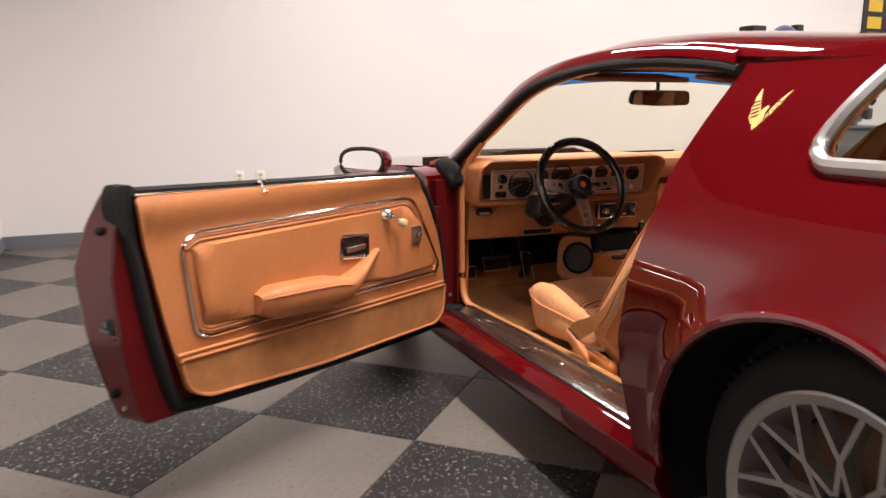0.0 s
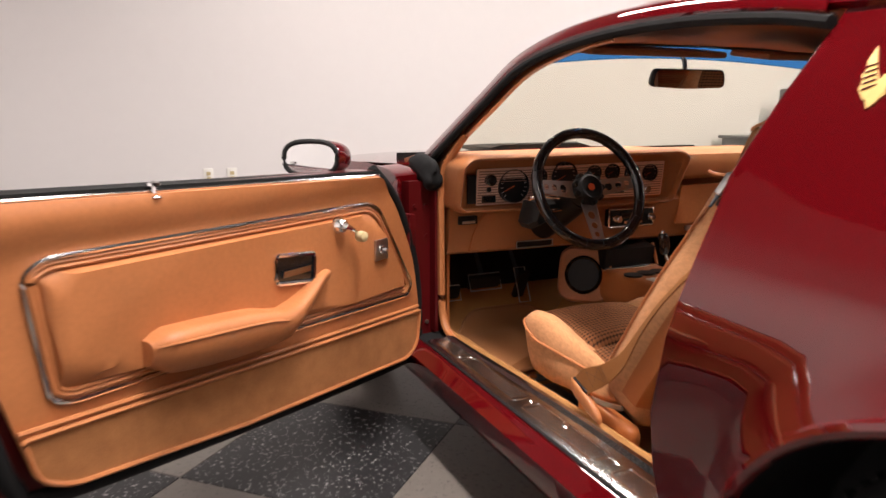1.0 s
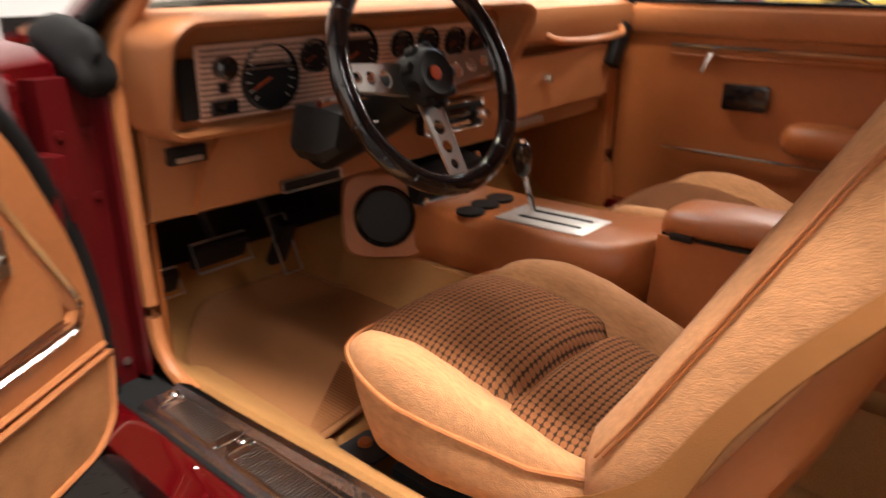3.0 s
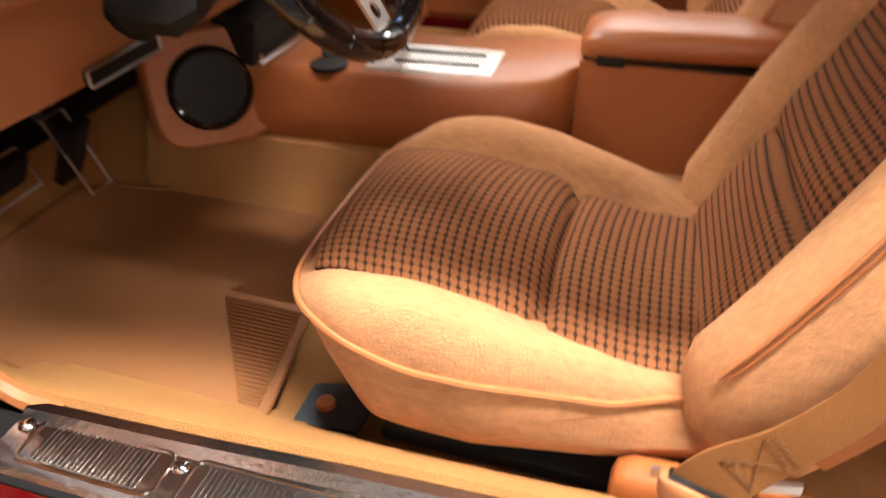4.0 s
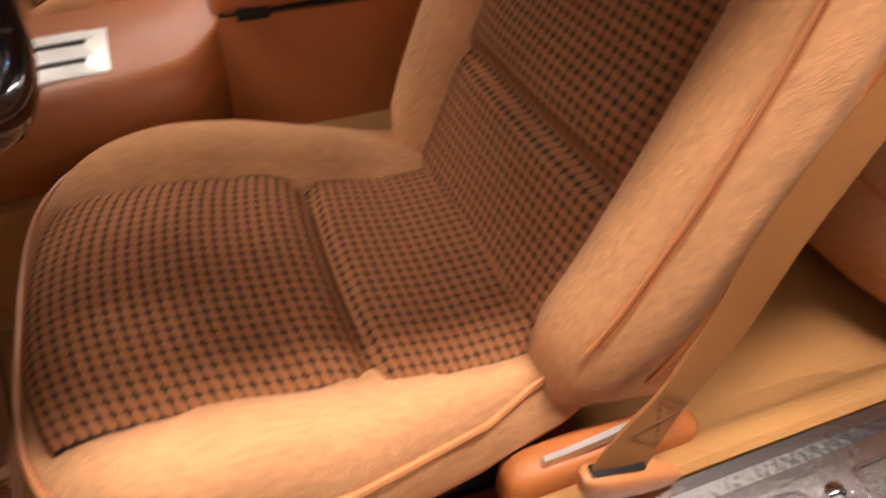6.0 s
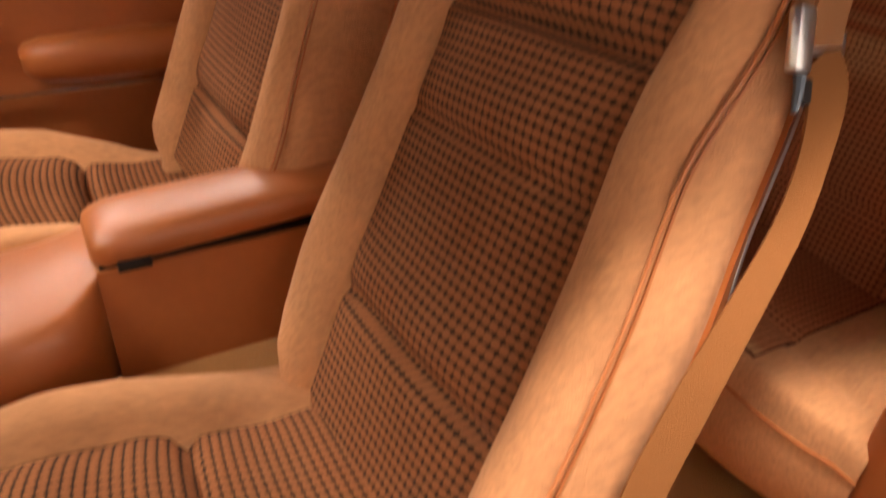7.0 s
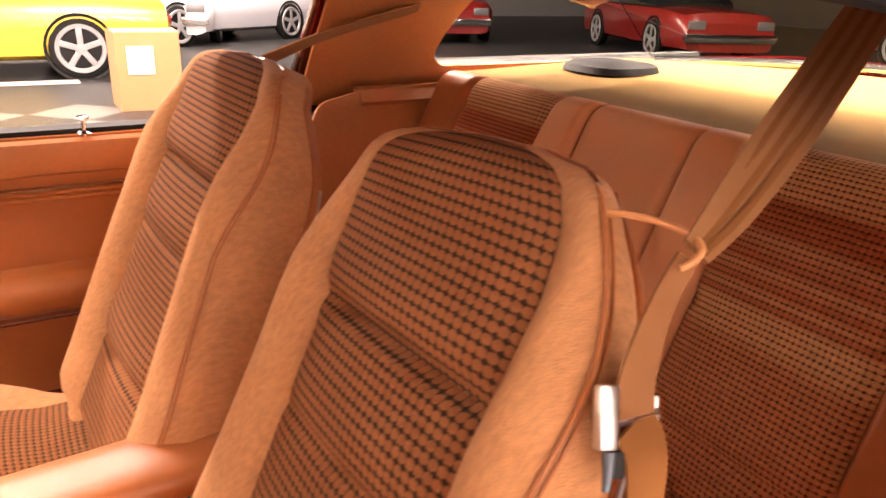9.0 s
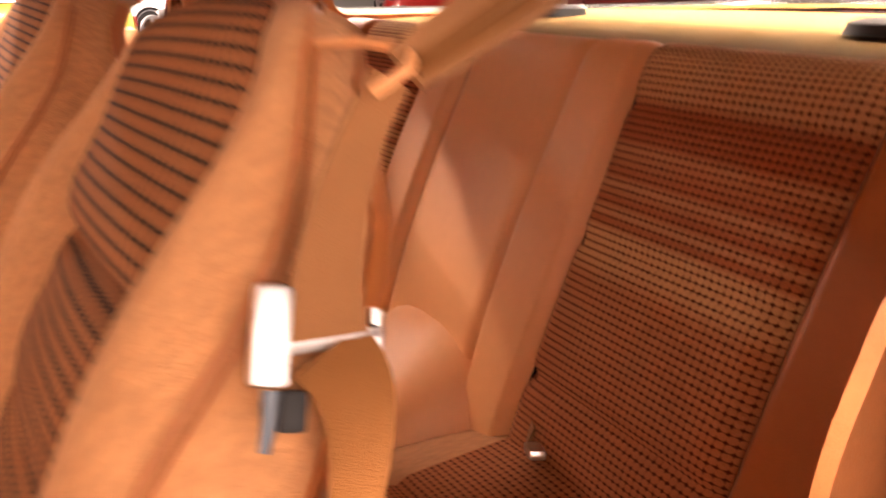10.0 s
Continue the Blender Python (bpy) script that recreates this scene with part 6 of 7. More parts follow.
part("shoulder_strap", strap([(-0.425, 1.36, 1.165), (-0.47, 1.48, 1.115), (-0.522, 1.62, 1.058), (-0.556, 1.715, 1.020), (-0.572, 1.770, 0.997)], [0.050, 0.050, 0.046, 0.036, 0.024], [(0.75, 0.45, 0.35), (0.75, 0.45, 0.35), (0.72, 0.45, 0.40), (0.6, 0.5, 0.5), (0.4, 0.7, 0.4)]), WEBBING, belt, "tan shoulder strap")
SHOULDER = [(-0.425, 1.36, 1.165), (-0.47, 1.48, 1.115), (-0.522, 1.62, 1.058), (-0.556, 1.715, 1.020), (-0.571, 1.768, 0.998)]
for k in (-1, 0, 1):
    across = Vector((0.75, 0.45, 0.37)).normalized()
    part("woven_rib", strap([Vector(p) + across * (0.013, 0.013, 0.012, 0.009, 0.005)[i] * k for i, p in enumerate(SHOULDER)], 0.006, (0.75, 0.45, 0.37), 0.0026), WEBBING_DARK, belt, "darker woven rib along the strap")
part("hanging_strap", strap([(-0.572, 1.778, 0.994), (-0.571, 1.792, 0.970), (-0.571, 1.806, 0.935), (-0.573, 1.815, 0.900), (-0.577, 1.818, 0.874)], [0.020, 0.022, 0.028, 0.036, 0.042], [(0.25, 0.9, 0.35), (0.2, 0.95, 0.25), (0.15, 0.97, 0.2), (0.1, 0.97, 0.2), (0.05, 0.97, 0.2)]), WEBBING, belt, "tan hanging strap")
part("lap_strap", strap([(-0.577, 1.818, 0.868), (-0.586, 1.808, 0.842), (-0.597, 1.815, 0.795), (-0.611, 1.840, 0.742), (-0.628, 1.892, 0.680), (-0.642, 1.942, 0.615), (-0.654, 1.985, 0.545), (-0.670, 2.022, 0.470), (-0.686, 2.066, 0.424), (-0.703, 2.108, 0.395), (-0.710, 2.126, 0.370)], [0.044, 0.040, 0.028, 0.025, 0.028, 0.032, 0.034, 0.038, 0.048, 0.060, 0.060], [(0.0, 0.98, 0.15), (0.15, 0.97, 0.2), (0.4, 0.85, 0.25), (0.58, 0.78, 0.15), (0.6, 0.76, 0.1), (0.6, 0.76, 0.1), (0.55, 0.75, 0.2), (0.3, 0.75, 0.5), (0.05, 0.62, 0.75), (0.0, 0.85, 0.5), (0.0, 0.97, 0.2)]), WEBBING_DARK, belt, "tan lap strap along the seat side")
part("belt_guide", tube(curve([(-0.460, 1.790, 1.000), (-0.505, 1.770, 1.006), (-0.550, 1.762, 1.006), (-0.575, 1.768, 1.001), (-0.580, 1.782, 0.994), (-0.576, 1.789, 0.989)], 6), 0.0030, 8), REAR_VINYL, belt, "tan wire loop belt guide")
part("guide_tab", strap([(-0.468, 1.788, 1.004), (-0.500, 1.792, 0.972), (-0.522, 1.795, 0.938)], 0.015, (0.1, 0.97, 0.2), 0.003), WEBBING_DARK, belt, "brown guide tab on the seat back")
part("buckle_plate", box(-0.577, 1.846, 0.882, 0.012, 0.018, 0.048, 0.004, pose(0, 0, 0, 16, 25, 0)), BRIGHT, belt, "bright polished buckle plate")
part("buckle_bar", box(-0.5745, 1.817, 0.871, 0.006, 0.056, 0.009, 0.002, pose(0, 0, 0, 6, 0, 0)), BRIGHT, belt, "brushed metal bar")
part("buckle_end", box(-0.573, 1.7905, 0.868, 0.008, 0.006, 0.025, 0.002, pose(0, 0, 0, 10, 20, 0)), BRIGHT, belt)
part("buckle_stem", tube([Vector((-0.588, 1.851, 0.860)), Vector((-0.594, 1.855, 0.848)), Vector((-0.599, 1.860, 0.836))], [0.005, 0.004, 0.003], 8), DARK_STEEL, belt)
part("buckle_tip", box(-0.588, 1.842, 0.846, 0.008, 0.014, 0.020, 0.003, pose(0, 0, 0, 16, 25, 0)), BLACK, belt)
anchor = part("anchor_cover", loft([[Vector((x0 + 0.013 * a * k, y, z + 0.019 * b * k)) for a, b in [(math.copysign(abs(math.cos(t)) ** 0.5, math.cos(t)), math.copysign(abs(math.sin(t)) ** 0.5, math.sin(t))) for t in [2 * math.pi * i / 14 for i in range(14)]]] for y, x0, z, k in ((2.158, -0.708, 0.378, 0.5), (2.152, -0.708, 0.374, 0.85), (2.130, -0.708, 0.364, 1.0), (2.100, -0.708, 0.352, 0.95), (2.075, -0.707, 0.338, 0.8), (2.055, -0.706, 0.326, 0.6), (2.045, -0.706, 0.320, 0.4))]), VINYL, belt, "tan moulded anchor cover", angle=60)
part("anchor_slot", box(-0.708, 2.124, 0.381, 0.012, 0.058, 0.006, 0.002, pose(0, 0, 0, 18)), BLACK, anchor)
STITCH = mat("dark_thread", (0.09, 0.035, 0.012), rough=0.9)
SEW = Vector((-0.695, 2.087, 0.4105))
sew_u, sew_v = Vector((0.33, -0.80, 0.60)).normalized(), Vector((0.03, 0.70, 0.66)).normalized()
sew_n = sew_u.cross(sew_v).normalized()
if sew_n.x > 0:
    sew_n = -sew_n
for p, q in (((-0.016, -0.02), (-0.016, 0.02)), ((0.022, -0.02), (0.022, 0.02)), ((-0.016, -0.02), (0.022, 0.02)), ((-0.016, 0.02), (0.022, -0.02)), ((0.029, -0.02), (0.029, 0.02))):
    for k in range(7):
        ends = [SEW + sew_n * 0.003 + sew_u * (p[0] + (q[0] - p[0]) * f / 7) + sew_v * (p[1] + (q[1] - p[1]) * f / 7) for f in (k, k + 0.6)]
        part("stitch", tube(ends, 0.0007, 4), STITCH, anchor)
pb = thing("seat_belt", (0.62, 1.85, 0.3), "tan webbing seat belt beside the passenger seat", "seat belt")
part("shoulder_strap", strap([(0.60, 1.36, 1.12), (0.64, 1.58, 1.055), (0.68, 1.74, 0.985)], 0.045, [(-0.75, 0.45, 0.35), (-0.72, 0.45, 0.40), (-0.5, 0.7, 0.4)]), WEBBING, pb)
part("lap_strap", strap([(0.682, 1.75, 0.975), (0.70, 1.85, 0.80), (0.715, 2.0, 0.5), (0.72, 2.1, 0.36)], 0.040, (0.0, 0.95, 0.3)), WEBBING, pb)

# ---- rear seat ----
rear = thing("rear_seat", (0.0, 1.4, 0.3), "tan and russet plaid two-place rear bench with vinyl middle", "rear seat")
RT, RB = Vector((0, 1.19, 0.980)), Vector((0, 1.39, 0.44))
ru = (RT - RB).normalized()
rn = Vector((0, ru.z, -ru.y))
RL = (RT - RB).length


def rear_at(x, s_, n):
    return RB + ru * s_ + rn * n + Vector((x, 0, 0))


def crown_roll(s_, n, x):
    """The upper end rolls back over the top of the bench."""
    k = max(0.0, s_ - (RL - 0.07)) / 0.10
    return rear_at(x, s_ - 0.045 * k * k, n - 0.05 * k ** 2.2)


def rear_back(x0, x1, material, name, label, bulge, edge=0.03, seams=()):
    def f(u, v):
        s_ = -0.06 + (RL + 0.09) * v
        x = x0 + (x1 - x0) * u
        x += math.copysign(0.026, x) * math.sin(math.pi * v) * (1 - ease(0, 0.09, abs(abs(x) - 0.215)))
        d = min(u, 1 - u) * abs(x1 - x0)
        n = bulge + 0.034 * math.sin(math.pi * v ** 0.7) - 0.022 * (1 - ease(0, edge, d)) ** 2
        n -= sum(q * math.exp(-(((s_ - c) / 0.010) ** 2)) for c, q in seams)
        return crown_roll(s_, n, x)
    return part(name, surf(f, 24, 60, 0.03, lambda u, v: (u * abs(x1 - x0), -0.06 + (RL + 0.09) * v), -rn), material, rear, label, angle=75)


CROSS = ((0.115, 0.014), (0.300, 0.008), (0.475, 0.008))
part("seat_backing", loft([[rear_at(x, s_, n) for s_, n in ((-0.05, 0.03), (RL - 0.04, 0.03), (RL - 0.04, -0.03), (-0.05, -0.03))] for x in (-0.66, 0.0, 0.68)]), BLACK, rear)
for x0, x1 in ((-0.535, -0.210), (0.223, 0.54)):
    rear_back(x0, x1, PLAID_REAR, "backrest_insert", "russet and tan plaid backrest", 0.048, 0.03, CROSS)
for x0, x1 in ((-0.214, -0.121), (0.134, 0.227), (-0.66, -0.531), (0.536, 0.68)):
    rear_back(x0, x1, VINYL_DARK if abs(x0 + x1) > 0.6 else REAR_VINYL, "backrest_border", "", 0.050, 0.02)
rear_back(-0.122, 0.135, REAR_VINYL, "middle_panel", "smooth tan vinyl middle panel", 0.042, 0.02)
for x in (-0.1215, 0.1345):
    part("panel_seam", tube([crown_roll(s_, 0.028 + 0.034 * math.sin(math.pi * ((s_ + 0.06) / (RL + 0.09)) ** 0.7), x) for s_ in np.linspace(-0.02, RL + 0.01, 26)], 0.0038, 6), VINYL_DARK, rear, "dark welted seam")


def rear_cushion(x0, x1):
    def f(u, v):
        x = x0 + (x1 - x0) * u
        y = 1.37 + (0.335 - 0.07 * abs(2 * u - 1) ** 5) * math.sin(min(1.0, v / 0.86) * math.pi / 2) - 0.05 * ease(0.86, 1.0, v)
        z = 0.412 + 0.080 * (math.sin(math.pi * u) ** 0.5) * ease(0.98, 0.74, v) - 0.14 * ease(0.70, 1.0, v) - 0.012 * math.exp(-(((v - 0.45) / 0.02) ** 2))
        return Vector((x, y, z))
    c = part("cushion", surf(f, 24, 30, 0.03, lambda u, v: (u * abs(x1 - x0), v * 0.46), (0, 0, -1)), CLOTH, rear, "tan cloth rear cushion", angle=70)
    part("insert", surf(lambda u, v: f(0.24 + 0.52 * u, 0.05 + 0.62 * v) + Vector((0, 0, 0.005)), 14, 16, 0.01, lambda u, v: (u * 0.28, v * 0.3), (0, 0, -1)), PLAID_REAR, c, "russet plaid insert", angle=70)
    part("piping", tube([f(u, 0.80) for u in np.linspace(0.0, 1.0, 26)], 0.0026, 6), VINYL_DARK, c, "dark front edge seam")


rear_cushion(-0.66, -0.10)
rear_cushion(0.12, 0.68)
part("tunnel_cover", loft([[Vector((-0.005 + w * math.copysign(abs(math.cos(a)) ** 0.75, math.cos(a)), y - 0.03, 0.33 + h * math.sin(a) ** 0.75)) for a in np.linspace(0, math.pi, 18)] for y, h, w in ((1.36, 0.235, 0.185), (1.42, 0.240, 0.185), (1.48, 0.222, 0.178), (1.53, 0.190, 0.165), (1.58, 0.165, 0.155), (1.7, 0.13, 0.15), (1.85, 0.10, 0.15))]), REAR_VINYL, rear, "tan vinyl tunnel cover")
rb = part("rear_belt", strap([(-0.21, 1.405, 0.535), (-0.245, 1.425, 0.524), (-0.285, 1.445, 0.514)], 0.026, (0.4, -0.3, 0.5)), WEBBING, rear)
part("rear_buckle", box(-0.305, 1.456, 0.510, 0.020, 0.045, 0.012, 0.004, pose(0, 0, 0, 20, 0, 60)), BRIGHT, rb, "bright rear belt tongue")

tray = part("parcel_shelf", sheet(rounded([(-0.70, 1.20), (0.70, 1.20), (0.72, 0.62), (0.5, 0.36), (0.2, 0.28), (-0.2, 0.28), (-0.5, 0.36), (-0.72, 0.62)], 0.03), lambda a, b: Vector((a, b, 0.962 + 0.018 * ease(1.1, 0.55, b))), [], 0.1, 0.02, (0, 0, -1)), SHELF, car, "gold-tan carpeted parcel shelf")
for x in (0.53, -0.36):
    part("shelf_speaker", loft([[Vector((x + 0.115 * a * k, 0.83 + 0.11 * b * k, 0.972 + h)) for a, b in ov] for h, k in ((0, 1), (0.016, 0.95), (0.022, 0.8))]), BLACK, tray, "oval black shelf speaker")

# ---- things round the car ----
CARDBOARD = mat("brown_cardboard", (0.40, 0.19, 0.085), rough=0.85, scale=6, amount=0.15, bump=0.2)
YELLOW = mat("yellow_paint", (0.75, 0.50, 0.05), rough=0.3, coat=1.0, scale=3, amount=0.1)
FAR_RED = mat("bright_red_paint", (0.22, 0.012, 0.010), rough=0.3, coat=1.0, scale=3, amount=0.1)
FAR_MAROON = mat("maroon_paint", (0.16, 0.01, 0.015), rough=0.3, coat=1.0, scale=3, amount=0.1)
FAR_GREEN = mat("dark_green_paint", (0.02, 0.06, 0.05), rough=0.3, coat=1.0, scale=3, amount=0.1)
FAR_BLUE = mat("blue_paint", (0.05, 0.08, 0.16), rough=0.3, coat=1.0, scale=3, amount=0.1)
FAR_GREY = mat("pale_silver_paint", (0.55, 0.57, 0.62), rough=0.3, coat=1.0, scale=3, amount=0.08)
GREY_METAL = mat("grey_metal", (0.20, 0.20, 0.21), rough=0.4, metal=0.6, scale=6, amount=0.2)

WHEEL_SILVER = mat("silver_wheel", (0.34, 0.34, 0.35), rough=0.4, metal=0.3, scale=10, amount=0.1)
FAR_WHITE = mat("white_car_paint", (0.78, 0.78, 0.80), rough=0.3, coat=1.0, scale=3, amount=0.05)


def parked_car(at, turn, paint, label):
    """A parked sedan or coupe of about 4.8 m, built in the world's metres round its middle, then set down."""
    o = thing("parked_car", (0, 0, 0), label, "car", "parked cars")
    body = [(0.72, 0.20), (0.86, 0.26), (0.90, 0.50), (0.89, 0.70), (0.80, 0.84), (0.55, 0.88), (0, 0.90)]

    def brow(y, k, zk):
        pr = [(-a * k, 0.2 + (z - 0.2) * zk) for a, z in body]
        pr += [(-a, z) for a, z in pr[-2::-1]]
        return [Vector((a, y, z)) for a, z in pr]
    part("body", loft([brow(y, k, zk) for y, k, zk in ((-2.4, 0.85, 0.75), (-2.35, 0.95, 0.95), (-1.6, 1, 1.02), (-0.6, 1, 1.0), (0.8, 1, 1.0), (1.6, 0.99, 0.97), (2.25, 0.95, 0.88), (2.4, 0.85, 0.65))]), paint, o)
    cabin_ = [[Vector((a, y, z)) for a, z in ((-w, 0.86), (-w * 0.96, 0.95), (-w * 0.78, zt - 0.04), (-w * 0.6, zt), (w * 0.6, zt), (w * 0.78, zt - 0.04), (w * 0.96, 0.95), (w, 0.86))] for y, w, zt in ((-1.55, 0.72, 0.93), (-0.95, 0.76, 1.30), (-0.2, 0.78, 1.36), (0.35, 0.77, 1.30), (1.05, 0.74, 0.93))]
    part("greenhouse", loft(cabin_), GLASS_BLACK, o, "dark car windows")
    part("roof", loft([[Vector((a * w, y, z)) for a, z in ((-0.62, zt), (-0.5, zt + 0.015), (0.5, zt + 0.015), (0.62, zt))] for y, w, zt in ((-0.98, 0.76, 1.30), (-0.2, 0.78, 1.362), (0.38, 0.77, 1.30))]), paint, o)
    for s in (-1, 1):
        for y in (-1.38, 1.38):
            w = part("wheel", spin([(-0.18, 0.2), (-0.18, 0.31), (-0.02, 0.33), (0.0, 0.30), (0.0, 0.22), (-0.02, 0.2)], (0.915 * s, y, 0.33), (s, 0, 0), 28), TYRE, o)
            rim = part("rim", spin([(-0.02, 0.205), (0.012, 0.225), (0.016, 0.262), (0.004, 0.270), (-0.06, 0.262), (-0.06, 0.2)], (0.915 * s, y, 0.33), (s, 0, 0), 28), WHEEL_SILVER, w)
            part("hub", spin([(-0.02, 0.0), (-0.02, 0.07), (0.012, 0.06), (0.018, 0.0)], (0.915 * s, y, 0.33), (s, 0, 0), 16), WHEEL_SILVER, w)
            part("disc", spin([(-0.03, 0.0), (-0.03, 0.232), (-0.004, 0.232), (-0.004, 0.0)], (0.915 * s, y, 0.33), (s, 0, 0), 20), BLACK, w)
            for k in range(5):
                a = 2 * math.pi * k / 5 + 0.3
                part("spoke", box(0.917 * s, y + 0.13 * math.cos(a), 0.33 + 0.13 * math.sin(a), 0.02, 0.19, 0.065, 0.008, pose(0, 0, 0, math.degrees(a))), WHEEL_SILVER, w)
            part("arch", spin([(-0.05, 0.34), (0.004, 0.345), (0.01, 0.375), (-0.05, 0.38)], (0.90 * s, y, 0.34), (s, 0, 0), 28), BLACK, o)
    part("bumper", box(0, -2.42, 0.42, 1.6, 0.10, 0.14, 0.03), CHROME, o)
    part("bumper", box(0, 2.42, 0.42, 1.6, 0.10, 0.14, 0.03), CHROME, o)
    for s in (-1, 1):
        part("light", box(0.6 * s, 2.395, 0.62, 0.3, 0.04, 0.14, 0.02), GREY_METAL, o)
        part("tail_light", box(0.55 * s, -2.40, 0.64, 0.4, 0.04, 0.12, 0.02), FAR_RED, o)
    o.matrix_world = pose(*at, 0, 0, turn)
    return o


GLASS_BLACK = mat("dark_window_glass", (0.01, 0.012, 0.014), rough=0.05, coat=0.5)
parked_car((9.35, 2.75, 0), 0, YELLOW, "bright yellow coupe parked across the showroom")
for at_, turn, paint, label in (((9.5, -9.0, 0), 68, FAR_RED, "red coupe parked far back in the showroom"), ((4.6, -11.5, 0), 75, FAR_MAROON, "maroon coupe parked far back in the showroom"), ((14.0, -6.5, 0), 66, FAR_RED, "red sedan parked far back in the showroom"), ((-0.4, -12.5, 0), 80, FAR_GREEN, "dark green car parked far back in the showroom"), ((13.5, 6.0, 0), 15, FAR_RED, "red car parked by the far wall"), ((13.5, -1.2, 0), 30, FAR_GREY, "pale silver car parked across the showroom")):
    parked_car(at_, turn, paint, label)

parked_car((14.5, -0.9, 0), 72, FAR_WHITE, "white coupe parked far across the showroom")

carton = thing("cardboard_box", (6.32, 1.05, 0), "brown cardboard box with white label on the floor", "box")
part("carton", box(6.32, 1.05, 0.34, 0.52, 0.54, 0.68, 0.006), CARDBOARD, carton, smooth=False)
part("label_sheet", box(6.057, 1.12, 0.44, 0.004, 0.22, 0.24), WHITE, carton, "white paper label", smooth=False)
for s in (-1, 1):
    part("flap", box(6.32 + 0.13 * s, 1.05, 0.685, 0.255, 0.54, 0.006, 0.001, pose(0, 0, 0, 0, 4 * s, 0)), CARDBOARD, carton, smooth=False)
single("floor_stripe", slab(8.05, 8.36, 1.45, 5.5, -0.001, 0.004), WHITE, "flat white strip on the floor", "floor stripe", kind="structure", smooth=False)

# equipment against the front wall
def cart(at, label, w, h):
    o = thing("equipment_cart", at, label, "cart")
    x, y, z = at
    part("cabinet", box(x, y, h * 0.5 + 0.06, w, 0.45, h - 0.12, 0.02), GREY_METAL, o)
    part("worktop", box(x, y, h, w + 0.06, 0.5, 0.03, 0.008), GREY_METAL, o)
    for k in range(3):
        d = part("drawer", box(x, y - 0.228, h * (0.25 + 0.22 * k), w - 0.06, 0.02, h * 0.19, 0.005), GREY_METAL, o)
        part("pull", box(x, y - 0.245, h * (0.25 + 0.22 * k) + 0.03, w * 0.4, 0.015, 0.015, 0.004), CHROME, d)
    for s in (-1, 1):
        part("caster", cyl((x + s * w * 0.42 - 0.02, y, 0.035), (x + s * w * 0.42 + 0.02, y, 0.035), 0.035, n=12), RUBBER, o)


cart((4.6, 6.45, 0), "low grey metal equipment cabinet against the wall", 1.1, 0.72)
cart((5.9, 6.45, 0), "grey metal tool cabinet crowded with parts against the wall", 1.0, 0.85)
lift = thing("shop_machine", (5.1, 6.4, 0.74), "grey shop machine standing on the cabinet", "machine")
part("housing", join(box(4.74, 6.4, 0.98, 0.20, 0.26, 0.46, 0.03), box(4.80, 6.4, 0.82, 0.36, 0.3, 0.18, 0.03)), GREY_METAL, lift)
part("head", tube([(4.80, 6.4, 0.97), (5.0, 6.35, 0.93), (5.25, 6.35, 0.92)], [0.1, 0.06, 0.03], 10), DARK_STEEL, lift)
part("lever", tube([(4.45, 6.4, 0.75), (4.35, 6.4, 0.84), (4.40, 6.4, 0.90)], 0.035, 8), DARK_STEEL, lift)
heap = thing("parts_bin", (5.9, 6.4, 0.87), "wire bin of loose metal parts on the cabinet", "bin")
for k in range(26):
    p = Vector((5.45 + 0.85 * random.random(), 6.35 + 0.2 * random.random(), 0.9 + 0.35 * random.random()))
    part("metal_part", box(*p, 0.08 + 0.1 * random.random(), 0.08, 0.06 + 0.08 * random.random(), 0.01, pose(0, 0, 0, 360 * random.random(), 90 * random.random(), 40)), random.choice((CHROME, GREY_METAL, BLACK, DARK_STEEL)), heap)
poster = thing("wall_poster", (6.78, 6.75, 1.95), "dark poster with coloured boxes on the wall", "poster")
part("sheet", box(6.78, 6.762, 2.05, 0.8, 0.012, 1.3), BLACK, poster, smooth=False)
for k, (dx, dz, m_) in enumerate(((-0.2, 0.3, YELLOW), (0.12, 0.32, FAR_GREEN), (-0.2, 0.1, YELLOW), (0.12, 0.1, FAR_RED), (-0.2, -0.1, YELLOW), (0.12, -0.12, FAR_GREEN))):
    part("patch", box(6.78 + dx, 6.753, 2.0 + dz, 0.24, 0.006, 0.14), m_, poster, smooth=False)
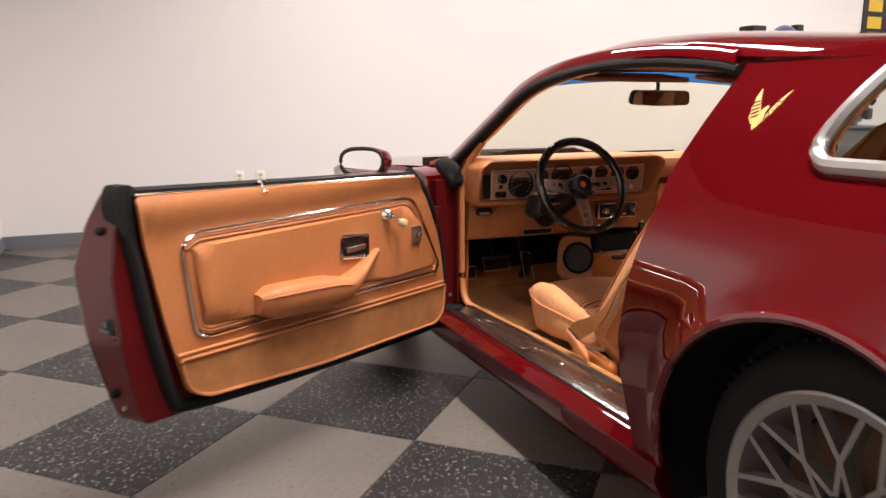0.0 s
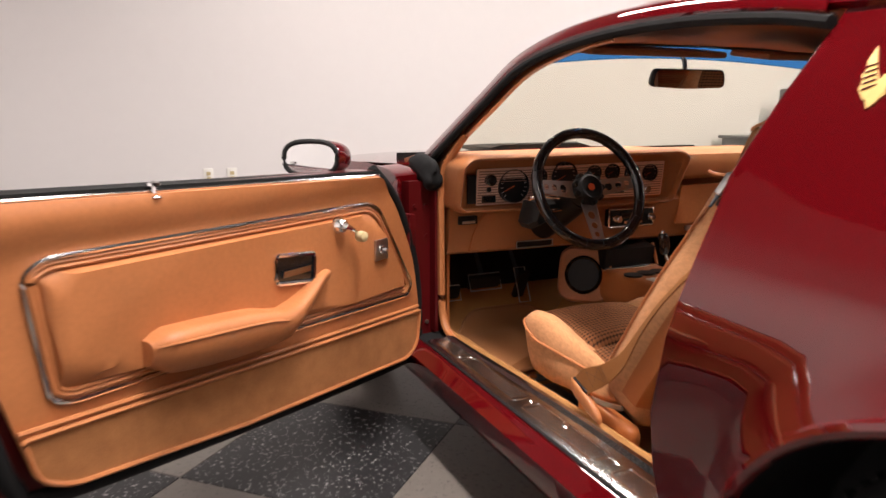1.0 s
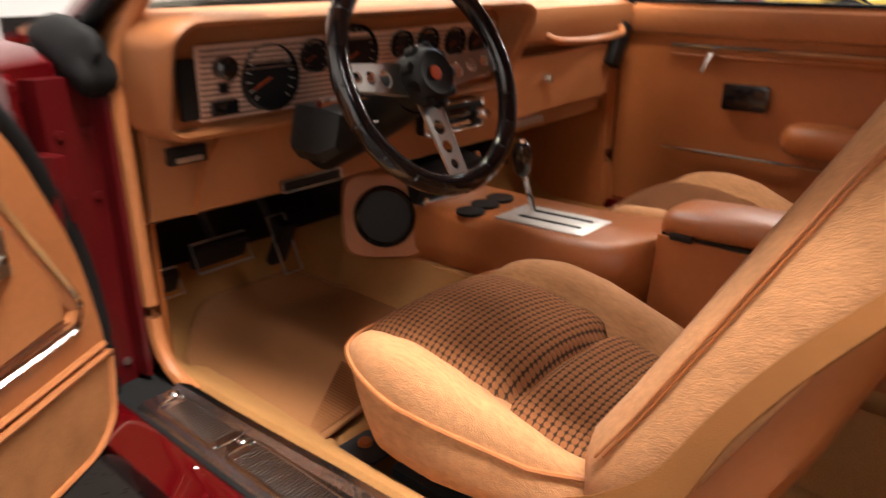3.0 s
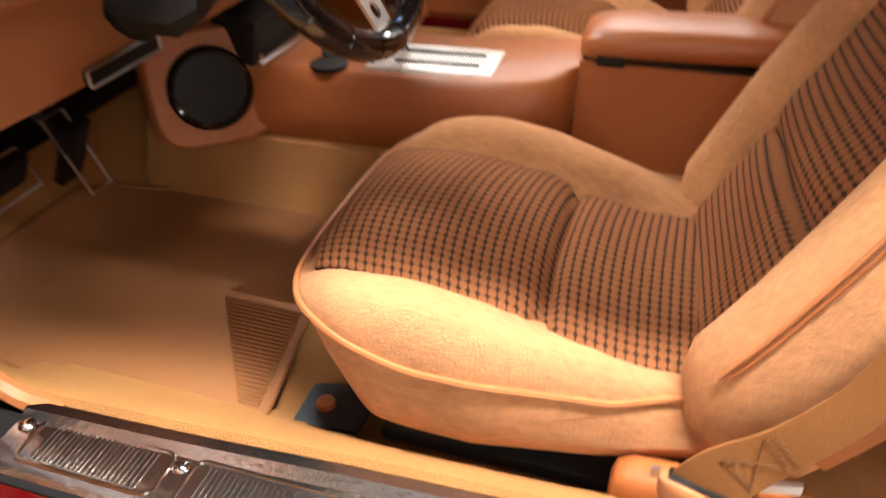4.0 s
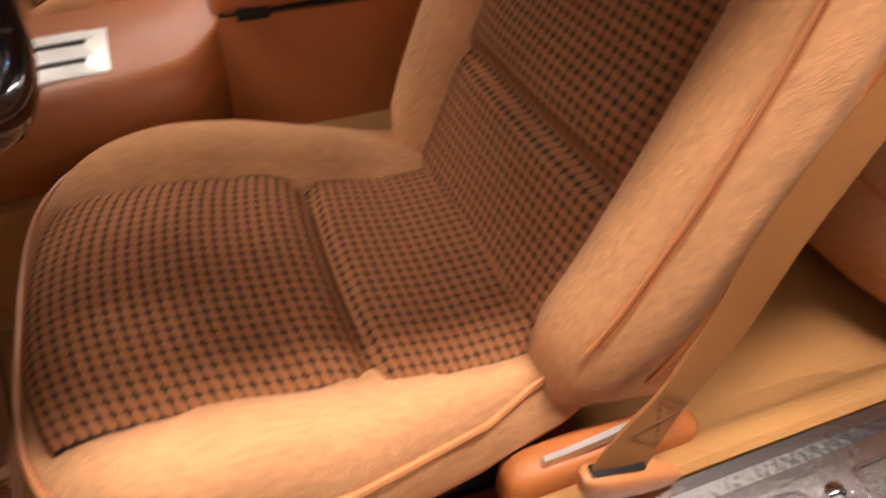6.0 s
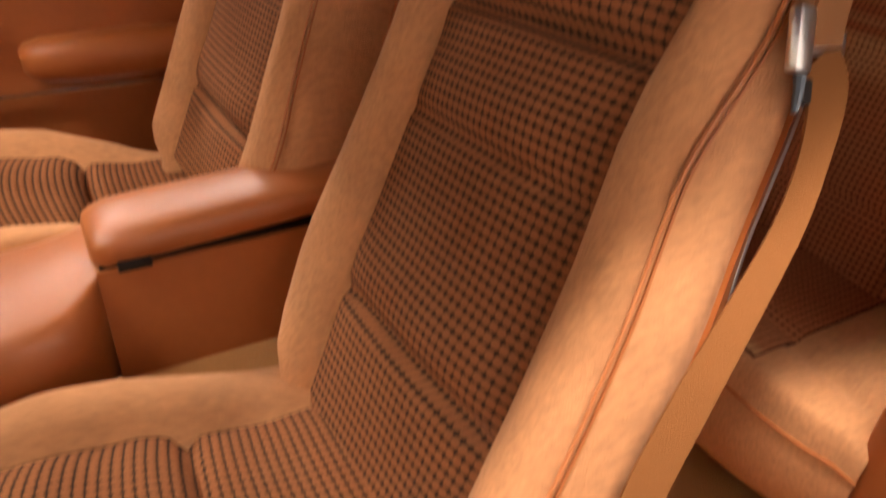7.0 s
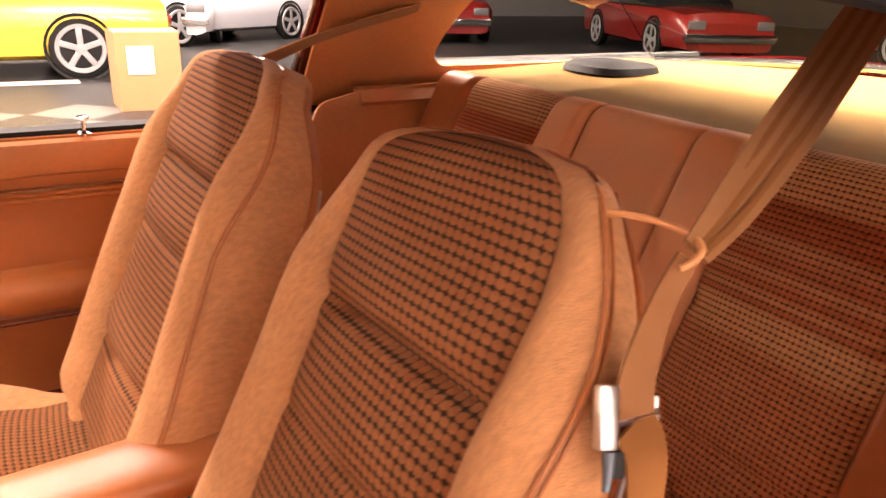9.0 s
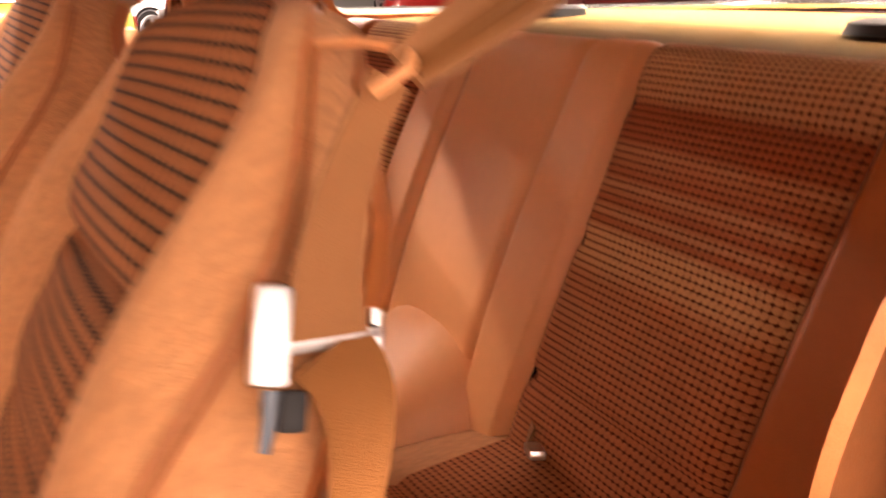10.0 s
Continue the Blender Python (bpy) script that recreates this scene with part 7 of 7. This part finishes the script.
shelf = thing("wall_shelf", (4.8, 6.7, 1.8), "small dark boxes and a blue helmet on the wall shelf", "shelf")
part("box", box(4.53, 6.66, 1.92, 0.20, 0.2, 0.10, 0.01), BLACK, shelf)
part("helmet", spin([(0, 0.0), (0.0, 0.13), (0.05, 0.13), (0.09, 0.10), (0.12, 0.05), (0.13, 0.0)], (4.98, 6.64, 1.87), (0, 0, 1), 18), FAR_BLUE, shelf, "rounded blue shell")
part("block", box(5.2, 6.66, 1.95, 0.10, 0.1, 0.12, 0.01), BLACK, shelf)
part("board", box(4.85, 6.66, 1.855, 1.0, 0.2, 0.03, 0.004), DARK_STEEL, shelf)

# ---- floor tiles: the nearest as pieces, the rest joined ----
tile_me = {}
for key, m_ in ((0, TILE_BLACK), (1, TILE_GREY)):
    bm = box(0, 0, -0.002, TS - 0.0025, TS - 0.0025, 0.008, 0.0012, None, 1)
    tile_me[key] = finish("tile", bm, m_, False)
rest_tiles = {0: [], 1: []}
for i in range(-50, 50):
    for j in range(-50, 50):
        c = T0 + TU * (i + 0.5) * TS + TV * (j + 0.5) * TS
        if not (-9.9 < c.x < 21.8 and -21.8 < c.y < 8.0) or c.y > WC.y + 0.3 and c.x < 9.6:
            continue
        key = (i + j) % 2 if c.x < 6.3 else 0
        if -3.6 < c.x < 1.0 and -0.6 < c.y < 6.9:
            ob = new("tile", tile_me[key])
            ob.parent = floor
            ob.matrix_world = Matrix.Translation(c) @ pose(0, 0, 0, 0, 0, math.degrees(TA))
        else:
            rest_tiles[key].append(c)
for key, m_ in ((0, TILE_BLACK), (1, TILE_GREY)):
    vs, fs = [], []
    for c in rest_tiles[key]:
        k = len(vs)
        h = (TS - 0.0025) / 2
        vs += [c + TU * a * h + TV * b * h + Vector((0, 0, 0.002)) for a, b in ((-1, -1), (1, -1), (1, 1), (-1, 1))]
        fs.append((k, k + 1, k + 2, k + 3))
    me = bpy.data.meshes.new("far_tiles")
    me.from_pydata(vs, [], fs)
    me.materials.append(m_)
    ob = new("far_tiles", me)
    ob.parent = floor
    tagged(ob, "", "", "", "stuff")
